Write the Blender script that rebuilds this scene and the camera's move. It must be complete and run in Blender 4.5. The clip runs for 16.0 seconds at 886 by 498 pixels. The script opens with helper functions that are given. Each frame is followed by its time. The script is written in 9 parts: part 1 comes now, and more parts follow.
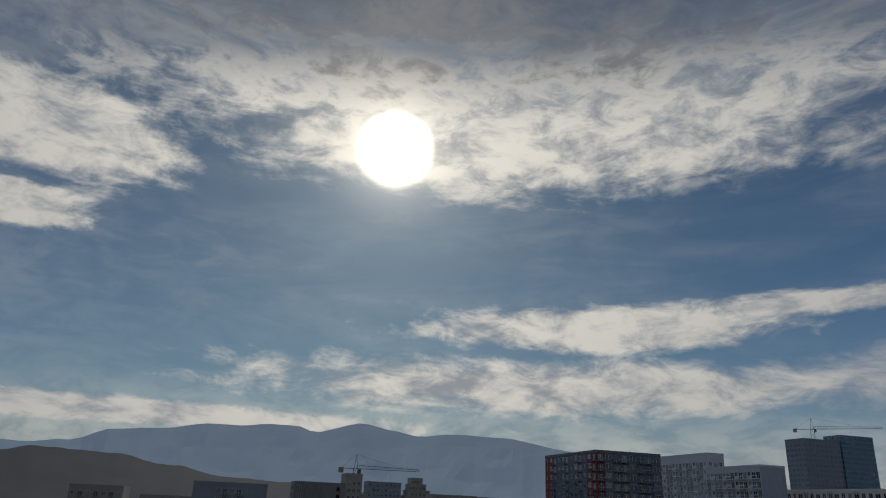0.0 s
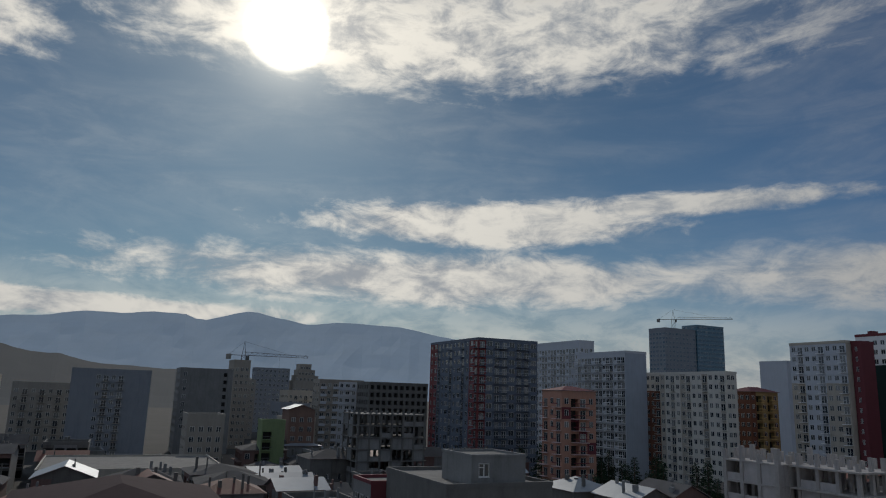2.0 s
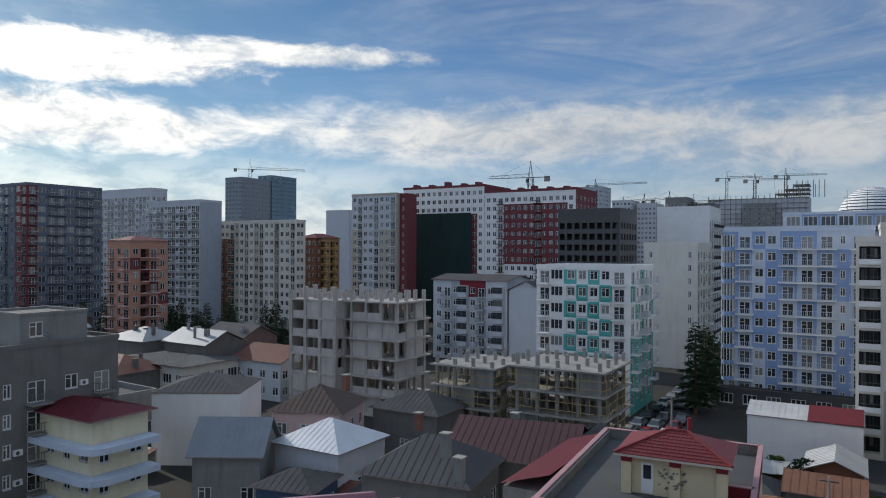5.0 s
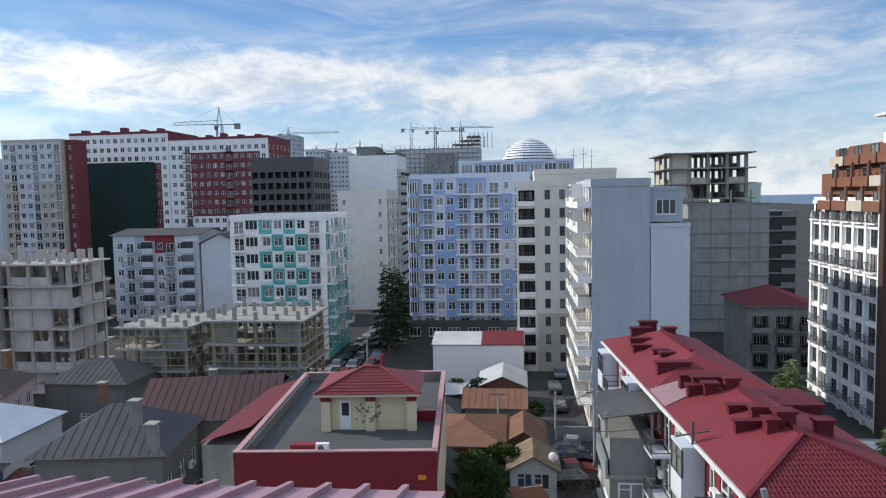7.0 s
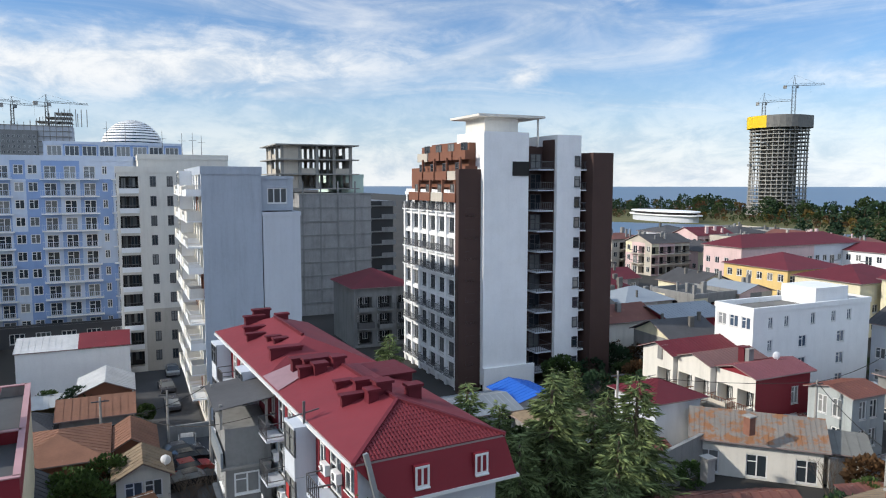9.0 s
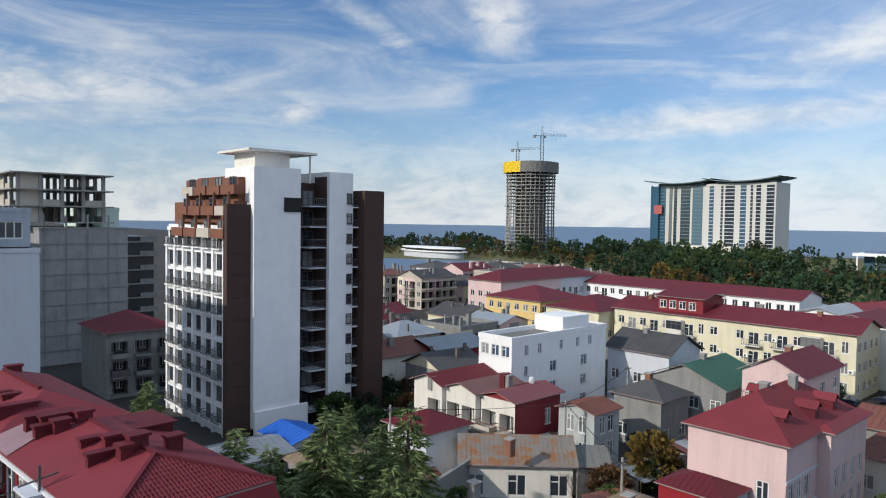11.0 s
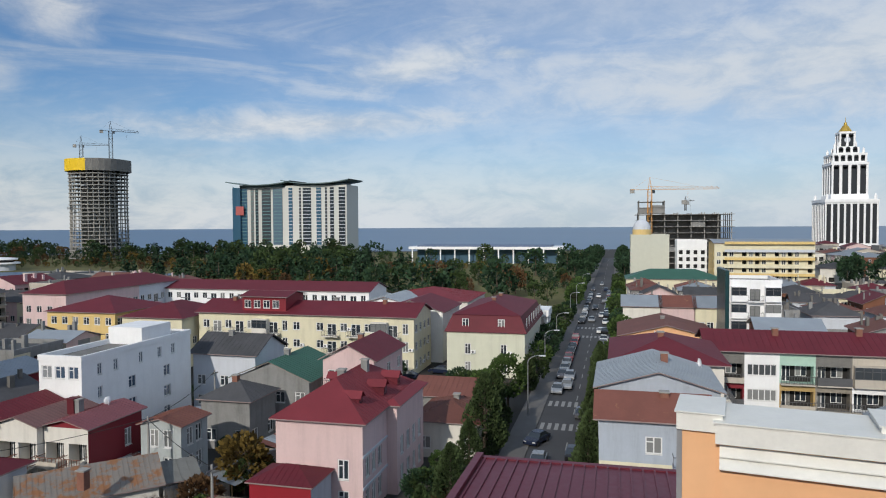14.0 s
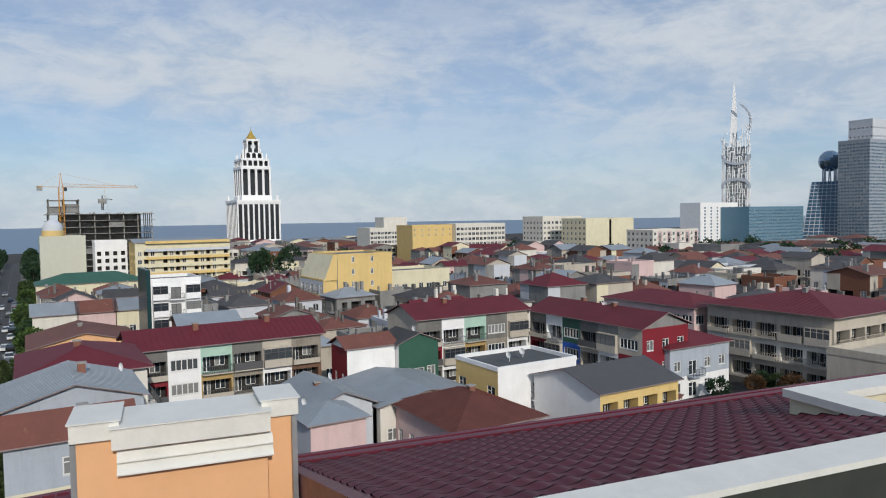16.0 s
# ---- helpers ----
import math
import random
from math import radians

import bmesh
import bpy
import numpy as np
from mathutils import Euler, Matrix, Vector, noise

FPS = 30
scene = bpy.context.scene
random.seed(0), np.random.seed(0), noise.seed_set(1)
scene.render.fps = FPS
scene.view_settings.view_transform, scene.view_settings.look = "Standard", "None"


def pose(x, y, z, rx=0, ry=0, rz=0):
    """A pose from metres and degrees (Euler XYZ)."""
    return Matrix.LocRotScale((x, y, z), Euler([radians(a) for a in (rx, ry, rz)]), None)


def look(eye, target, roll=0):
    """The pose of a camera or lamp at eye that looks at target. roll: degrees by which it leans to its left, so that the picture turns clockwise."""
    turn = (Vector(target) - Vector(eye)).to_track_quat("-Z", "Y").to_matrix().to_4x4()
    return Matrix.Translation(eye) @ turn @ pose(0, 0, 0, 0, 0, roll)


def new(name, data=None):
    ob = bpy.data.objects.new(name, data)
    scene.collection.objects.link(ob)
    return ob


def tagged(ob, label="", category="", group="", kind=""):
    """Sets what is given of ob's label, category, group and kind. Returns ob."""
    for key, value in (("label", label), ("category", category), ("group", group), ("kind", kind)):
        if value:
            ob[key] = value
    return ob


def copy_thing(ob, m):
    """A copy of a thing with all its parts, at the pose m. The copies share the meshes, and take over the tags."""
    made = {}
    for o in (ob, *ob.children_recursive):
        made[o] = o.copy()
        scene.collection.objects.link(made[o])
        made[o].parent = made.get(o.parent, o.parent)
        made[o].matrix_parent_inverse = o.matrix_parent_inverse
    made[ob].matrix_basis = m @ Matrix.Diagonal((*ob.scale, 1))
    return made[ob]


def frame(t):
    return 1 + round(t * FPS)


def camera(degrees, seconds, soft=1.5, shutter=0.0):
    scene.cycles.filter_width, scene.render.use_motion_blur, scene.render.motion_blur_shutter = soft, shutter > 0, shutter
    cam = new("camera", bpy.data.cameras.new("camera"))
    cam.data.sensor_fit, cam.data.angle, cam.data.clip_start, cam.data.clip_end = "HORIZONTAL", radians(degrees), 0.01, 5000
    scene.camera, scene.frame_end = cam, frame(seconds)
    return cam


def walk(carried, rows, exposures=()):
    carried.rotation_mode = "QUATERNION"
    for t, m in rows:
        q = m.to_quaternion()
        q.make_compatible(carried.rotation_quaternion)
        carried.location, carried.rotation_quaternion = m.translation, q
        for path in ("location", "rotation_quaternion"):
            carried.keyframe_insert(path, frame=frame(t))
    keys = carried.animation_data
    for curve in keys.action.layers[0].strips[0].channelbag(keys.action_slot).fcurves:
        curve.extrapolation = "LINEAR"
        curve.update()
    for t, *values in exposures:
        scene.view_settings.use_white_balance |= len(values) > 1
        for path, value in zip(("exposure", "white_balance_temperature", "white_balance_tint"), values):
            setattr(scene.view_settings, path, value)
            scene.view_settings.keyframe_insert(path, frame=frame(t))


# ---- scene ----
cam = camera(64.7, 16.0, soft=1.1)
# seconds, place, heading clockwise from +Y, pitch, lean
ROWS = [
    (0.0, -0.632, 0.173, 27.047, -74.0, 20.21, 2.62),
    (0.5, -0.593, 0.175, 27.066, -73.67, 20.84, 2.98),
    (1.0, -0.498, 0.211, 27.021, -72.2, 19.07, 3.0),
    (1.5, -0.402, 0.27, 26.982, -69.25, 15.67, 2.62),
    (2.0, -0.311, 0.266, 26.963, -64.58, 11.75, 1.89),
    (2.5, -0.335, 0.241, 26.965, -58.77, 8.24, 1.28),
    (3.0, -0.373, 0.244, 27.003, -52.7, 5.54, 0.83),
    (3.2, -0.413, 0.274, 27.012, -50.45, 4.69, 0.92),
    (5.5, -0.28, 0.422, 27.022, -25.13, -0.7, -0.21),
    (6.0, -0.246, 0.479, 26.992, -19.41, -1.5, -0.59),
    (6.5, -0.195, 0.535, 26.957, -13.28, -2.74, -0.89),
    (7.0, -0.128, 0.522, 26.947, -6.26, -4.24, -1.12),
    (7.5, -0.064, 0.437, 26.955, 1.29, -5.5, -1.11),
    (8.0, 0.08, 0.42, 26.973, 10.18, -6.22, -0.89),
    (8.5, 0.168, 0.432, 26.946, 17.96, -6.16, -0.44),
    (9.0, 0.217, 0.44, 26.93, 24.53, -5.43, 0.07),
    (9.5, 0.321, 0.494, 26.957, 29.91, -4.35, 0.64),
    (9.7, 0.395, 0.477, 26.951, 31.8, -3.87, 0.8),
    (12.0, 0.351, 0.31, 27.015, 52.04, -2.38, 0.21),
    (12.5, 0.416, 0.324, 27.034, 57.65, -2.53, -0.2),
    (13.0, 0.492, 0.284, 27.013, 64.15, -2.49, -0.49),
    (13.5, 0.501, 0.217, 27.007, 69.95, -2.27, -0.47),
    (14.0, 0.515, 0.113, 27.04, 76.02, -2.05, -0.32),
    (14.5, 0.522, 0.018, 27.051, 83.16, -1.91, -0.36),
    (15.0, 0.526, -0.119, 27.05, 92.84, -1.89, -0.49),
    (15.5, 0.496, -0.203, 27.053, 107.29, -2.3, -0.96),
    (16.0, 0.438, -0.338, 27.052, 120.93, -2.6, -0.9),
]
EXPOSURES = [(0.0, -1.62), (1.0, -1.58), (2.0, -1.42), (3.0, -1.36), (5.5, -0.16), (6.0, -0.08), (7.0, 0.25), (8.0, 0.38), (9.0, 0.32), (9.7, 0.18), (12.5, -0.1), (14.0, -0.24), (16.0, -0.3)]
walk(cam, [(t, pose(x, y, z, 90 + pitch, 0, -yaw) @ pose(0, 0, 0, 0, 0, lean)) for t, x, y, z, yaw, pitch, lean in ROWS], EXPOSURES)

# ---------------------------------------------------------------- sky and sun
SUN_AZ, SUN_EL = -78.8, 28.0
SUN_DIR = Vector((math.sin(radians(SUN_AZ)) * math.cos(radians(SUN_EL)), math.cos(radians(SUN_AZ)) * math.cos(radians(SUN_EL)), math.sin(radians(SUN_EL))))
sun_lamp = new("sun", bpy.data.lights.new("sun", "SUN"))
sun_lamp.data.energy, sun_lamp.data.angle, sun_lamp.data.color = 3.3, radians(0.8), (1.0, 0.94, 0.85)
sun_lamp.matrix_world = look(SUN_DIR * 100, (0, 0, 0))

world = bpy.data.worlds.new("sky")
scene.world = world
world.use_nodes = True


class Nodes:
    """Short hands for a node tree."""

    def __init__(self, tree):
        self.tree = tree
        tree.nodes.clear()

    def node(self, kind):
        return self.tree.nodes.new(kind)

    def put(self, socket, value):
        if isinstance(value, bpy.types.NodeSocket):
            self.tree.links.new(value, socket)
        elif value is not None:
            socket.default_value = value

    def math(self, op, a, b=None, c=None, clamp=False):
        n = self.node("ShaderNodeMath")
        n.operation, n.use_clamp = op, clamp
        for s, v in zip(n.inputs, (a, b, c)):
            self.put(s, v)
        return n.outputs[0]

    def vmath(self, op, a, b=None):
        n = self.node("ShaderNodeVectorMath")
        n.operation = op
        for s, v in zip(n.inputs, (a, b)):
            self.put(s, v)
        return n.outputs["Value"] if op in ("DOT_PRODUCT", "LENGTH") else n.outputs[0]

    def combine(self, x, y, z):
        n = self.node("ShaderNodeCombineXYZ")
        for s, v in zip(n.inputs, (x, y, z)):
            self.put(s, v)
        return n.outputs[0]

    def noise(self, vec, scale, detail=4.0, rough=0.55, distortion=0.0):
        n = self.node("ShaderNodeTexNoise")
        self.put(n.inputs["Vector"], vec)
        n.inputs["Scale"].default_value, n.inputs["Detail"].default_value = scale, detail
        n.inputs["Roughness"].default_value, n.inputs["Distortion"].default_value = rough, distortion
        return n.outputs["Fac"]

    def smooth(self, v, lo, hi, a=0.0, b=1.0):
        n = self.node("ShaderNodeMapRange")
        n.interpolation_type = "SMOOTHSTEP"
        for s, x in zip(n.inputs[:5], (v, lo, hi, a, b)):
            self.put(s, x)
        return n.outputs[0]

    def mix(self, fac, a, b, blend="MIX"):
        n = self.node("ShaderNodeMix")
        n.data_type, n.blend_type = "RGBA", blend
        self.put(n.inputs[0], fac)
        for s, v in ((n.inputs[6], a), (n.inputs[7], b)):
            self.put(s, (*v, 1) if isinstance(v, tuple) and len(v) == 3 else v)
        return n.outputs[2]


def build_sky():
    g = Nodes(world.node_tree)
    way = g.node("ShaderNodeTexCoord").outputs["Generated"]
    xyz = g.node("ShaderNodeSeparateXYZ")
    g.put(xyz.inputs[0], way)
    x, y, z = xyz.outputs
    az = g.math("MULTIPLY", g.math("ARCTAN2", x, y), 57.2958)
    el = g.math("MULTIPLY", g.math("ARCSINE", z), 57.2958)
    sky = g.node("ShaderNodeTexSky")
    sky.sky_type, sky.sun_disc, sky.sun_elevation, sky.sun_rotation = "NISHITA", False, radians(SUN_EL), radians(SUN_AZ)
    sky.air_density, sky.dust_density, sky.ozone_density = 1.0, 0.3, 2.0
    near = g.vmath("DOT_PRODUCT", way, tuple(SUN_DIR))
    calm = g.smooth(near, 0.35, 1.0, 1.1, 0.72)
    blue = g.mix(1.0, g.mix(1.0, sky.outputs[0], g.mix(g.smooth(near, 0.55, 1.0), (0.62, 0.82, 1.05), (0.62, 0.84, 0.94)), "MULTIPLY"), g.combine(calm, calm, calm), "MULTIPLY")
    # ragged coordinates for the clouds: degrees, squeezed upward so that the clouds lie in streaks
    flat = g.combine(g.math("MULTIPLY", az, 0.035), g.math("MULTIPLY", el, 0.11), 0.0)
    soft = g.noise(flat, 2.2, 8.0, 0.62, 0.6)
    fine = g.noise(g.combine(g.math("MULTIPLY", az, 0.12), g.math("MULTIPLY", el, 0.24), 3.0), 2.0, 8.0, 0.65, 0.4)
    wisp = g.noise(g.combine(g.math("MULTIPLY", g.math("ADD", az, g.math("MULTIPLY", el, 1.6)), 0.03), g.math("MULTIPLY", g.math("SUBTRACT", el, g.math("MULTIPLY", az, 0.06)), 0.16), 7.0), 1.5, 7.0, 0.6, 1.0)
    rag = g.math("ADD", g.math("MULTIPLY", g.math("SUBTRACT", soft, 0.5), 1.5), g.math("MULTIPLY", g.math("SUBTRACT", fine, 0.5), 0.9))

    def cloud(a, e, ra, re, lo, hi, tilt=0.0):
        da, de = g.math("SUBTRACT", az, a), g.math("SUBTRACT", el, e)
        de = g.math("SUBTRACT", de, g.math("MULTIPLY", da, tilt))
        d = g.math("SQRT", g.math("ADD", g.math("POWER", g.math("ABSOLUTE", g.math("DIVIDE", da, ra)), 2.0), g.math("POWER", g.math("ABSOLUTE", g.math("DIVIDE", de, re)), 2.0)))
        return g.smooth(g.math("ADD", g.math("SUBTRACT", 1.0, d), rag), lo, hi)

    spots = [(-66, 31, 36, 6.3, -0.3, 0.5, 0.0), (-105, 25, 9, 4.0, -0.25, 0.45, 0.0), (-108, 19, 7, 1.8, -0.1, 0.4, 0.05), (-61, 13.8, 18, 2.2, -0.05, 0.5, 0.0),
             (-44, 15.2, 14, 1.3, 0.0, 0.6, 0.0), (-66, 9.2, 31, 2.7, -0.1, 0.6, 0.0), (-25, 9.3, 30, 2.6, -0.4, 0.8, 0.0), (-100, 5.6, 30, 1.2, -0.1, 0.5, 0.0),
             (2, 8.5, 24, 3.0, -0.4, 0.9, 0.05), (31.0, 8.4, 3.2, 1.7, -0.3, 1.3, 0.2), (37, 15.4, 5.5, 1.6, -0.2, 1.3, -0.5), (47, 16, 4.0, 3.6, -0.4, 1.4, -0.3),
             (74, 12.6, 10, 2.4, -0.5, 1.1, 0.22), (82, 13.6, 5, 1.2, -0.2, 1.1, 0.0), (105, 11.5, 28, 6.0, -0.8, 1.1, 0.0), (66, 8.0, 18, 1.6, -0.5, 1.1, 0.05), (150, 12, 34, 9, -0.8, 1.1, 0.0)]
    mask = None
    for s in spots:
        c = cloud(*s)
        mask = c if mask is None else g.math("MAXIMUM", mask, c)
    sunward = g.smooth(g.math("ABSOLUTE", g.math("SUBTRACT", az, SUN_AZ)), 75, 30)
    veil = g.math("MULTIPLY", g.smooth(wisp, 0.33, 0.8), g.smooth(az, -50, 10, 0.12, 0.75))
    behind = g.smooth(g.math("ABSOLUTE", g.math("SUBTRACT", az, 20)), 100, 160, 0.0, 0.3)
    behind = g.math("ADD", behind, g.smooth(g.math("ABSOLUTE", g.math("SUBTRACT", az, 20)), 130, 165, 0.0, 0.6))
    overhead = g.math("MULTIPLY", g.smooth(el, 29, 38), g.smooth(soft, 0.35, 0.62, 0.45, 1.0))
    low = g.math("MULTIPLY", g.smooth(el, 11.0, 0.0), g.smooth(soft, 0.2, 0.7, 0.75, 0.95))
    seaward = g.math("MULTIPLY", g.smooth(az, 45, 95, 0.0, 0.62), g.smooth(soft, 0.25, 0.6, 0.7, 1.0))
    low = g.math("MAXIMUM", low, seaward)
    mask = g.math("MAXIMUM", g.math("MAXIMUM", mask, g.math("ADD", veil, behind)), g.math("MAXIMUM", overhead, low), clamp=True)
    glow = g.math("POWER", g.math("MAXIMUM", near, 0.0), 5.0)
    lumps = g.math("ADD", g.math("MULTIPLY", fine, 0.62), g.math("MULTIPLY", soft, 0.48))
    thick = g.smooth(lumps, 0.43, 0.64)
    body = g.mix(g.math("MULTIPLY", thick, g.smooth(az, 100, 30, 0.45, 1.0)), (4.8, 5.6, 6.6), (7.5, 7.7, 7.9))
    lit = g.mix(thick, (7.6, 8.0, 8.5), (19.5, 18.6, 16.6))
    body = g.mix(g.math("MULTIPLY", glow, 0.95, clamp=True), body, lit)
    gloom = g.math("MULTIPLY", g.math("MULTIPLY", g.smooth(g.math("ADD", el, g.math("MULTIPLY", g.math("SUBTRACT", lumps, 0.55), 26)), 31, 38), sunward), 0.9)
    body = g.mix(gloom, body, (3.0, 3.3, 3.9))
    unseen = g.math("MAXIMUM", g.smooth(el, 40, 52), g.smooth(g.math("ABSOLUTE", g.math("SUBTRACT", az, 20)), 140, 165))
    brighter = g.smooth(az, 30, 75, 1.0, 1.2)
    body = g.mix(1.0, body, g.combine(brighter, brighter, brighter), "MULTIPLY")
    body = g.mix(unseen, body, (4.9, 6.3, 8.5))
    colour = g.mix(mask, blue, body)
    toward = g.smooth(az, -20, -45, 1.0, 1.2)
    colour = g.mix(1.0, colour, g.combine(toward, toward, toward), "MULTIPLY")
    disc = g.math("MULTIPLY", g.smooth(near, 0.9982, 0.99925), 34.0)
    ring = g.math("ADD", g.math("MULTIPLY", g.math("POWER", g.math("MAXIMUM", near, 0.0), 500.0), 16.0), g.math("MULTIPLY", g.math("POWER", g.math("MAXIMUM", near, 0.0), 90.0), 3.0))
    halo = g.math("ADD", disc, ring)
    colour = g.mix(1.0, colour, g.mix(1.0, g.combine(halo, halo, halo), (1.0, 0.90, 0.72), "MULTIPLY"), "ADD")
    out = g.node("ShaderNodeBackground")
    g.put(out.inputs[0], colour)
    out.inputs[1].default_value = 0.1
    g.put(g.node("ShaderNodeOutputWorld").inputs[0], out.outputs[0])


build_sky()

# ---------------------------------------------------------------- materials
MATS = {}


def paint(name, colour, rough=0.8, metal=0.0, var=0.18, scale=0.6, streak=0.0, bump=0.0, bump_scale=6.0, random=0.0, spec=0.4, rust=None):
    """A surface with stains at two scales, optional run-off streaks, rust and relief."""
    if name in MATS:
        return MATS[name]
    m = MATS[name] = bpy.data.materials.new(name)
    m.use_nodes = True
    g = Nodes(m.node_tree)
    place = g.node("ShaderNodeTexCoord").outputs["Object"]
    big = g.noise(place, scale, 4.0, 0.6)
    small = g.noise(place, scale * 11, 3.0, 0.6)
    shade = g.math("ADD", g.math("MULTIPLY", g.math("SUBTRACT", big, 0.5), 2.2 * var), g.math("MULTIPLY", g.math("SUBTRACT", small, 0.5), 1.1 * var))
    if random:
        info = g.node("ShaderNodeObjectInfo").outputs["Random"]
        shade = g.math("ADD", shade, g.math("MULTIPLY", g.math("SUBTRACT", info, 0.5), 2 * random))
    if streak:
        stretch = g.vmath("MULTIPLY", place, (0.55, 0.55, 0.07))
        run = g.smooth(g.noise(stretch, 2.0, 6.0, 0.7), 0.42, 0.8)
        shade = g.math("SUBTRACT", shade, g.math("MULTIPLY", run, streak))
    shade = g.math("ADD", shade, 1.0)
    col = g.mix(1.0, colour, g.combine(shade, shade, shade), "MULTIPLY")
    if rust:
        col = g.mix(g.smooth(g.noise(place, scale * 2.5, 6.0, 0.7), rust[1], rust[1] + 0.14), col, rust[0])
    b = g.node("ShaderNodeBsdfPrincipled")
    g.put(b.inputs["Base Color"], col)
    g.put(b.inputs["Roughness"], g.math("ADD", rough, g.math("MULTIPLY", g.math("SUBTRACT", small, 0.5), 0.2), clamp=True))
    b.inputs["Metallic"].default_value = metal
    b.inputs["Specular IOR Level"].default_value = spec
    if bump:
        bn = g.node("ShaderNodeBump")
        bn.inputs["Strength"].default_value, bn.inputs["Distance"].default_value = bump, 0.05
        g.put(bn.inputs["Height"], g.noise(place, bump_scale, 4.0, 0.6))
        g.put(b.inputs["Normal"], bn.outputs[0])
    g.put(g.node("ShaderNodeOutputMaterial").inputs[0], b.outputs[0])
    return m


def glass(name, colour=(0.028, 0.036, 0.045), rough=0.08, random=0.5, curtain=0.5):
    """Window glass seen from outside: dark, glossy, now and then a pale curtain behind it."""
    if name in MATS:
        return MATS[name]
    m = MATS[name] = bpy.data.materials.new(name)
    m.use_nodes = True
    g = Nodes(m.node_tree)
    info = g.node("ShaderNodeObjectInfo").outputs["Random"]
    isl = g.node("ShaderNodeNewGeometry").outputs["Random Per Island"]
    r = g.math("FRACT", g.math("ADD", g.math("MULTIPLY", info, 7.3), isl))
    col = g.mix(g.smooth(r, 1 - curtain, 1.0, 0.0, 0.55), colour, (0.42, 0.42, 0.40))
    b = g.node("ShaderNodeBsdfPrincipled")
    g.put(b.inputs["Base Color"], col)
    b.inputs["Roughness"].default_value = rough
    b.inputs["Specular IOR Level"].default_value = 0.7
    g.put(g.node("ShaderNodeOutputMaterial").inputs[0], b.outputs[0])
    return m


def leaf(name, colour, var=0.5):
    if name in MATS:
        return MATS[name]
    m = MATS[name] = bpy.data.materials.new(name)
    m.use_nodes = True
    g = Nodes(m.node_tree)
    isl = g.node("ShaderNodeNewGeometry").outputs["Random Per Island"]
    info = g.node("ShaderNodeObjectInfo").outputs["Random"]
    s = g.math("ADD", g.math("MULTIPLY", isl, 2 * var), g.math("ADD", 1 - 1.3 * var, g.math("MULTIPLY", info, 0.6 * var)))
    b = g.node("ShaderNodeBsdfPrincipled")
    g.put(b.inputs["Base Color"], g.mix(1.0, colour, g.combine(s, s, g.math("MULTIPLY", s, 0.9)), "MULTIPLY"))
    b.inputs["Roughness"].default_value = 0.75
    b.inputs["Specular IOR Level"].default_value = 0.2
    g.put(g.node("ShaderNodeOutputMaterial").inputs[0], b.outputs[0])
    return m


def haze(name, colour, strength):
    """Far land; the haze of kilometres of air is put into colour and glow."""
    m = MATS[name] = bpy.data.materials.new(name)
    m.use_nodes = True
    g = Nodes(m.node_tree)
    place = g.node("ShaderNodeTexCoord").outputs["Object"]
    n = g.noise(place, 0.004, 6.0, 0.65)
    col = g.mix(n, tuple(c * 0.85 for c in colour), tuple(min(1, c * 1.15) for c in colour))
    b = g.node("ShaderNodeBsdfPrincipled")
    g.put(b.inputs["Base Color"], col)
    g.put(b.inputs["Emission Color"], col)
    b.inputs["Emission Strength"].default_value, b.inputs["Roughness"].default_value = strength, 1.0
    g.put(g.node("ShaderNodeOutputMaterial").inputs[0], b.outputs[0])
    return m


ASPHALT = paint("asphalt", (0.055, 0.056, 0.06), 0.85, var=0.3, scale=0.15)
DIRT = paint("town_ground", (0.036, 0.034, 0.031), 0.95, var=0.5, scale=0.05)
CONCRETE = paint("concrete", (0.30, 0.29, 0.27), 0.9, var=0.25, scale=0.4, streak=0.25)
DARK_CONCRETE = paint("dark_concrete", (0.17, 0.165, 0.155), 0.9, var=0.3, scale=0.4, streak=0.25)
WHITE = paint("white_paint", (0.8, 0.8, 0.8), 0.6, var=0.1, scale=0.4, streak=0.06)
PVC = paint("white_frame", (0.70, 0.70, 0.69), 0.4, var=0.05)
GREY_FRAME = paint("dark_frame", (0.07, 0.07, 0.075), 0.45, var=0.1)
GLASS = glass("window_glass")
# Near-black for cables and cloth; in openings and recesses it stands for shade.
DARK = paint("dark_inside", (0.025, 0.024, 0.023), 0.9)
RED_METAL = paint("burgundy_sheet", (0.112, 0.015, 0.023), 0.62, 0.0, var=0.24, scale=0.3, streak=0.0, random=0.12, spec=0.25)
RED_LIGHT = paint("red_sheet", (0.165, 0.026, 0.034), 0.62, 0.0, var=0.22, scale=0.3, random=0.1, spec=0.25)
BROWN_METAL = paint("rusty_brown_sheet", (0.15, 0.055, 0.04), 0.7, var=0.3, scale=0.4, random=0.15, rust=((0.30, 0.15, 0.08), 0.6))
GREY_METAL = paint("grey_sheet", (0.25, 0.28, 0.31), 0.5, 0.2, var=0.2, scale=0.3, random=0.2, rust=((0.22, 0.12, 0.07), 0.68))
OLD_ROOF = paint("old_slate_sheet", (0.072, 0.072, 0.076), 0.9, spec=0.15, var=0.35, scale=0.3, random=0.2)
STEEL = paint("steel", (0.35, 0.36, 0.37), 0.45, 0.6)
RAIL = paint("railing", (0.12, 0.12, 0.125), 0.5, 0.4)
SOLAR_BLUE = paint("blue_tarpaulin", (0.02, 0.10, 0.42), 0.5, var=0.15)


# ---------------------------------------------------------------- mesh kit
from collections import Counter


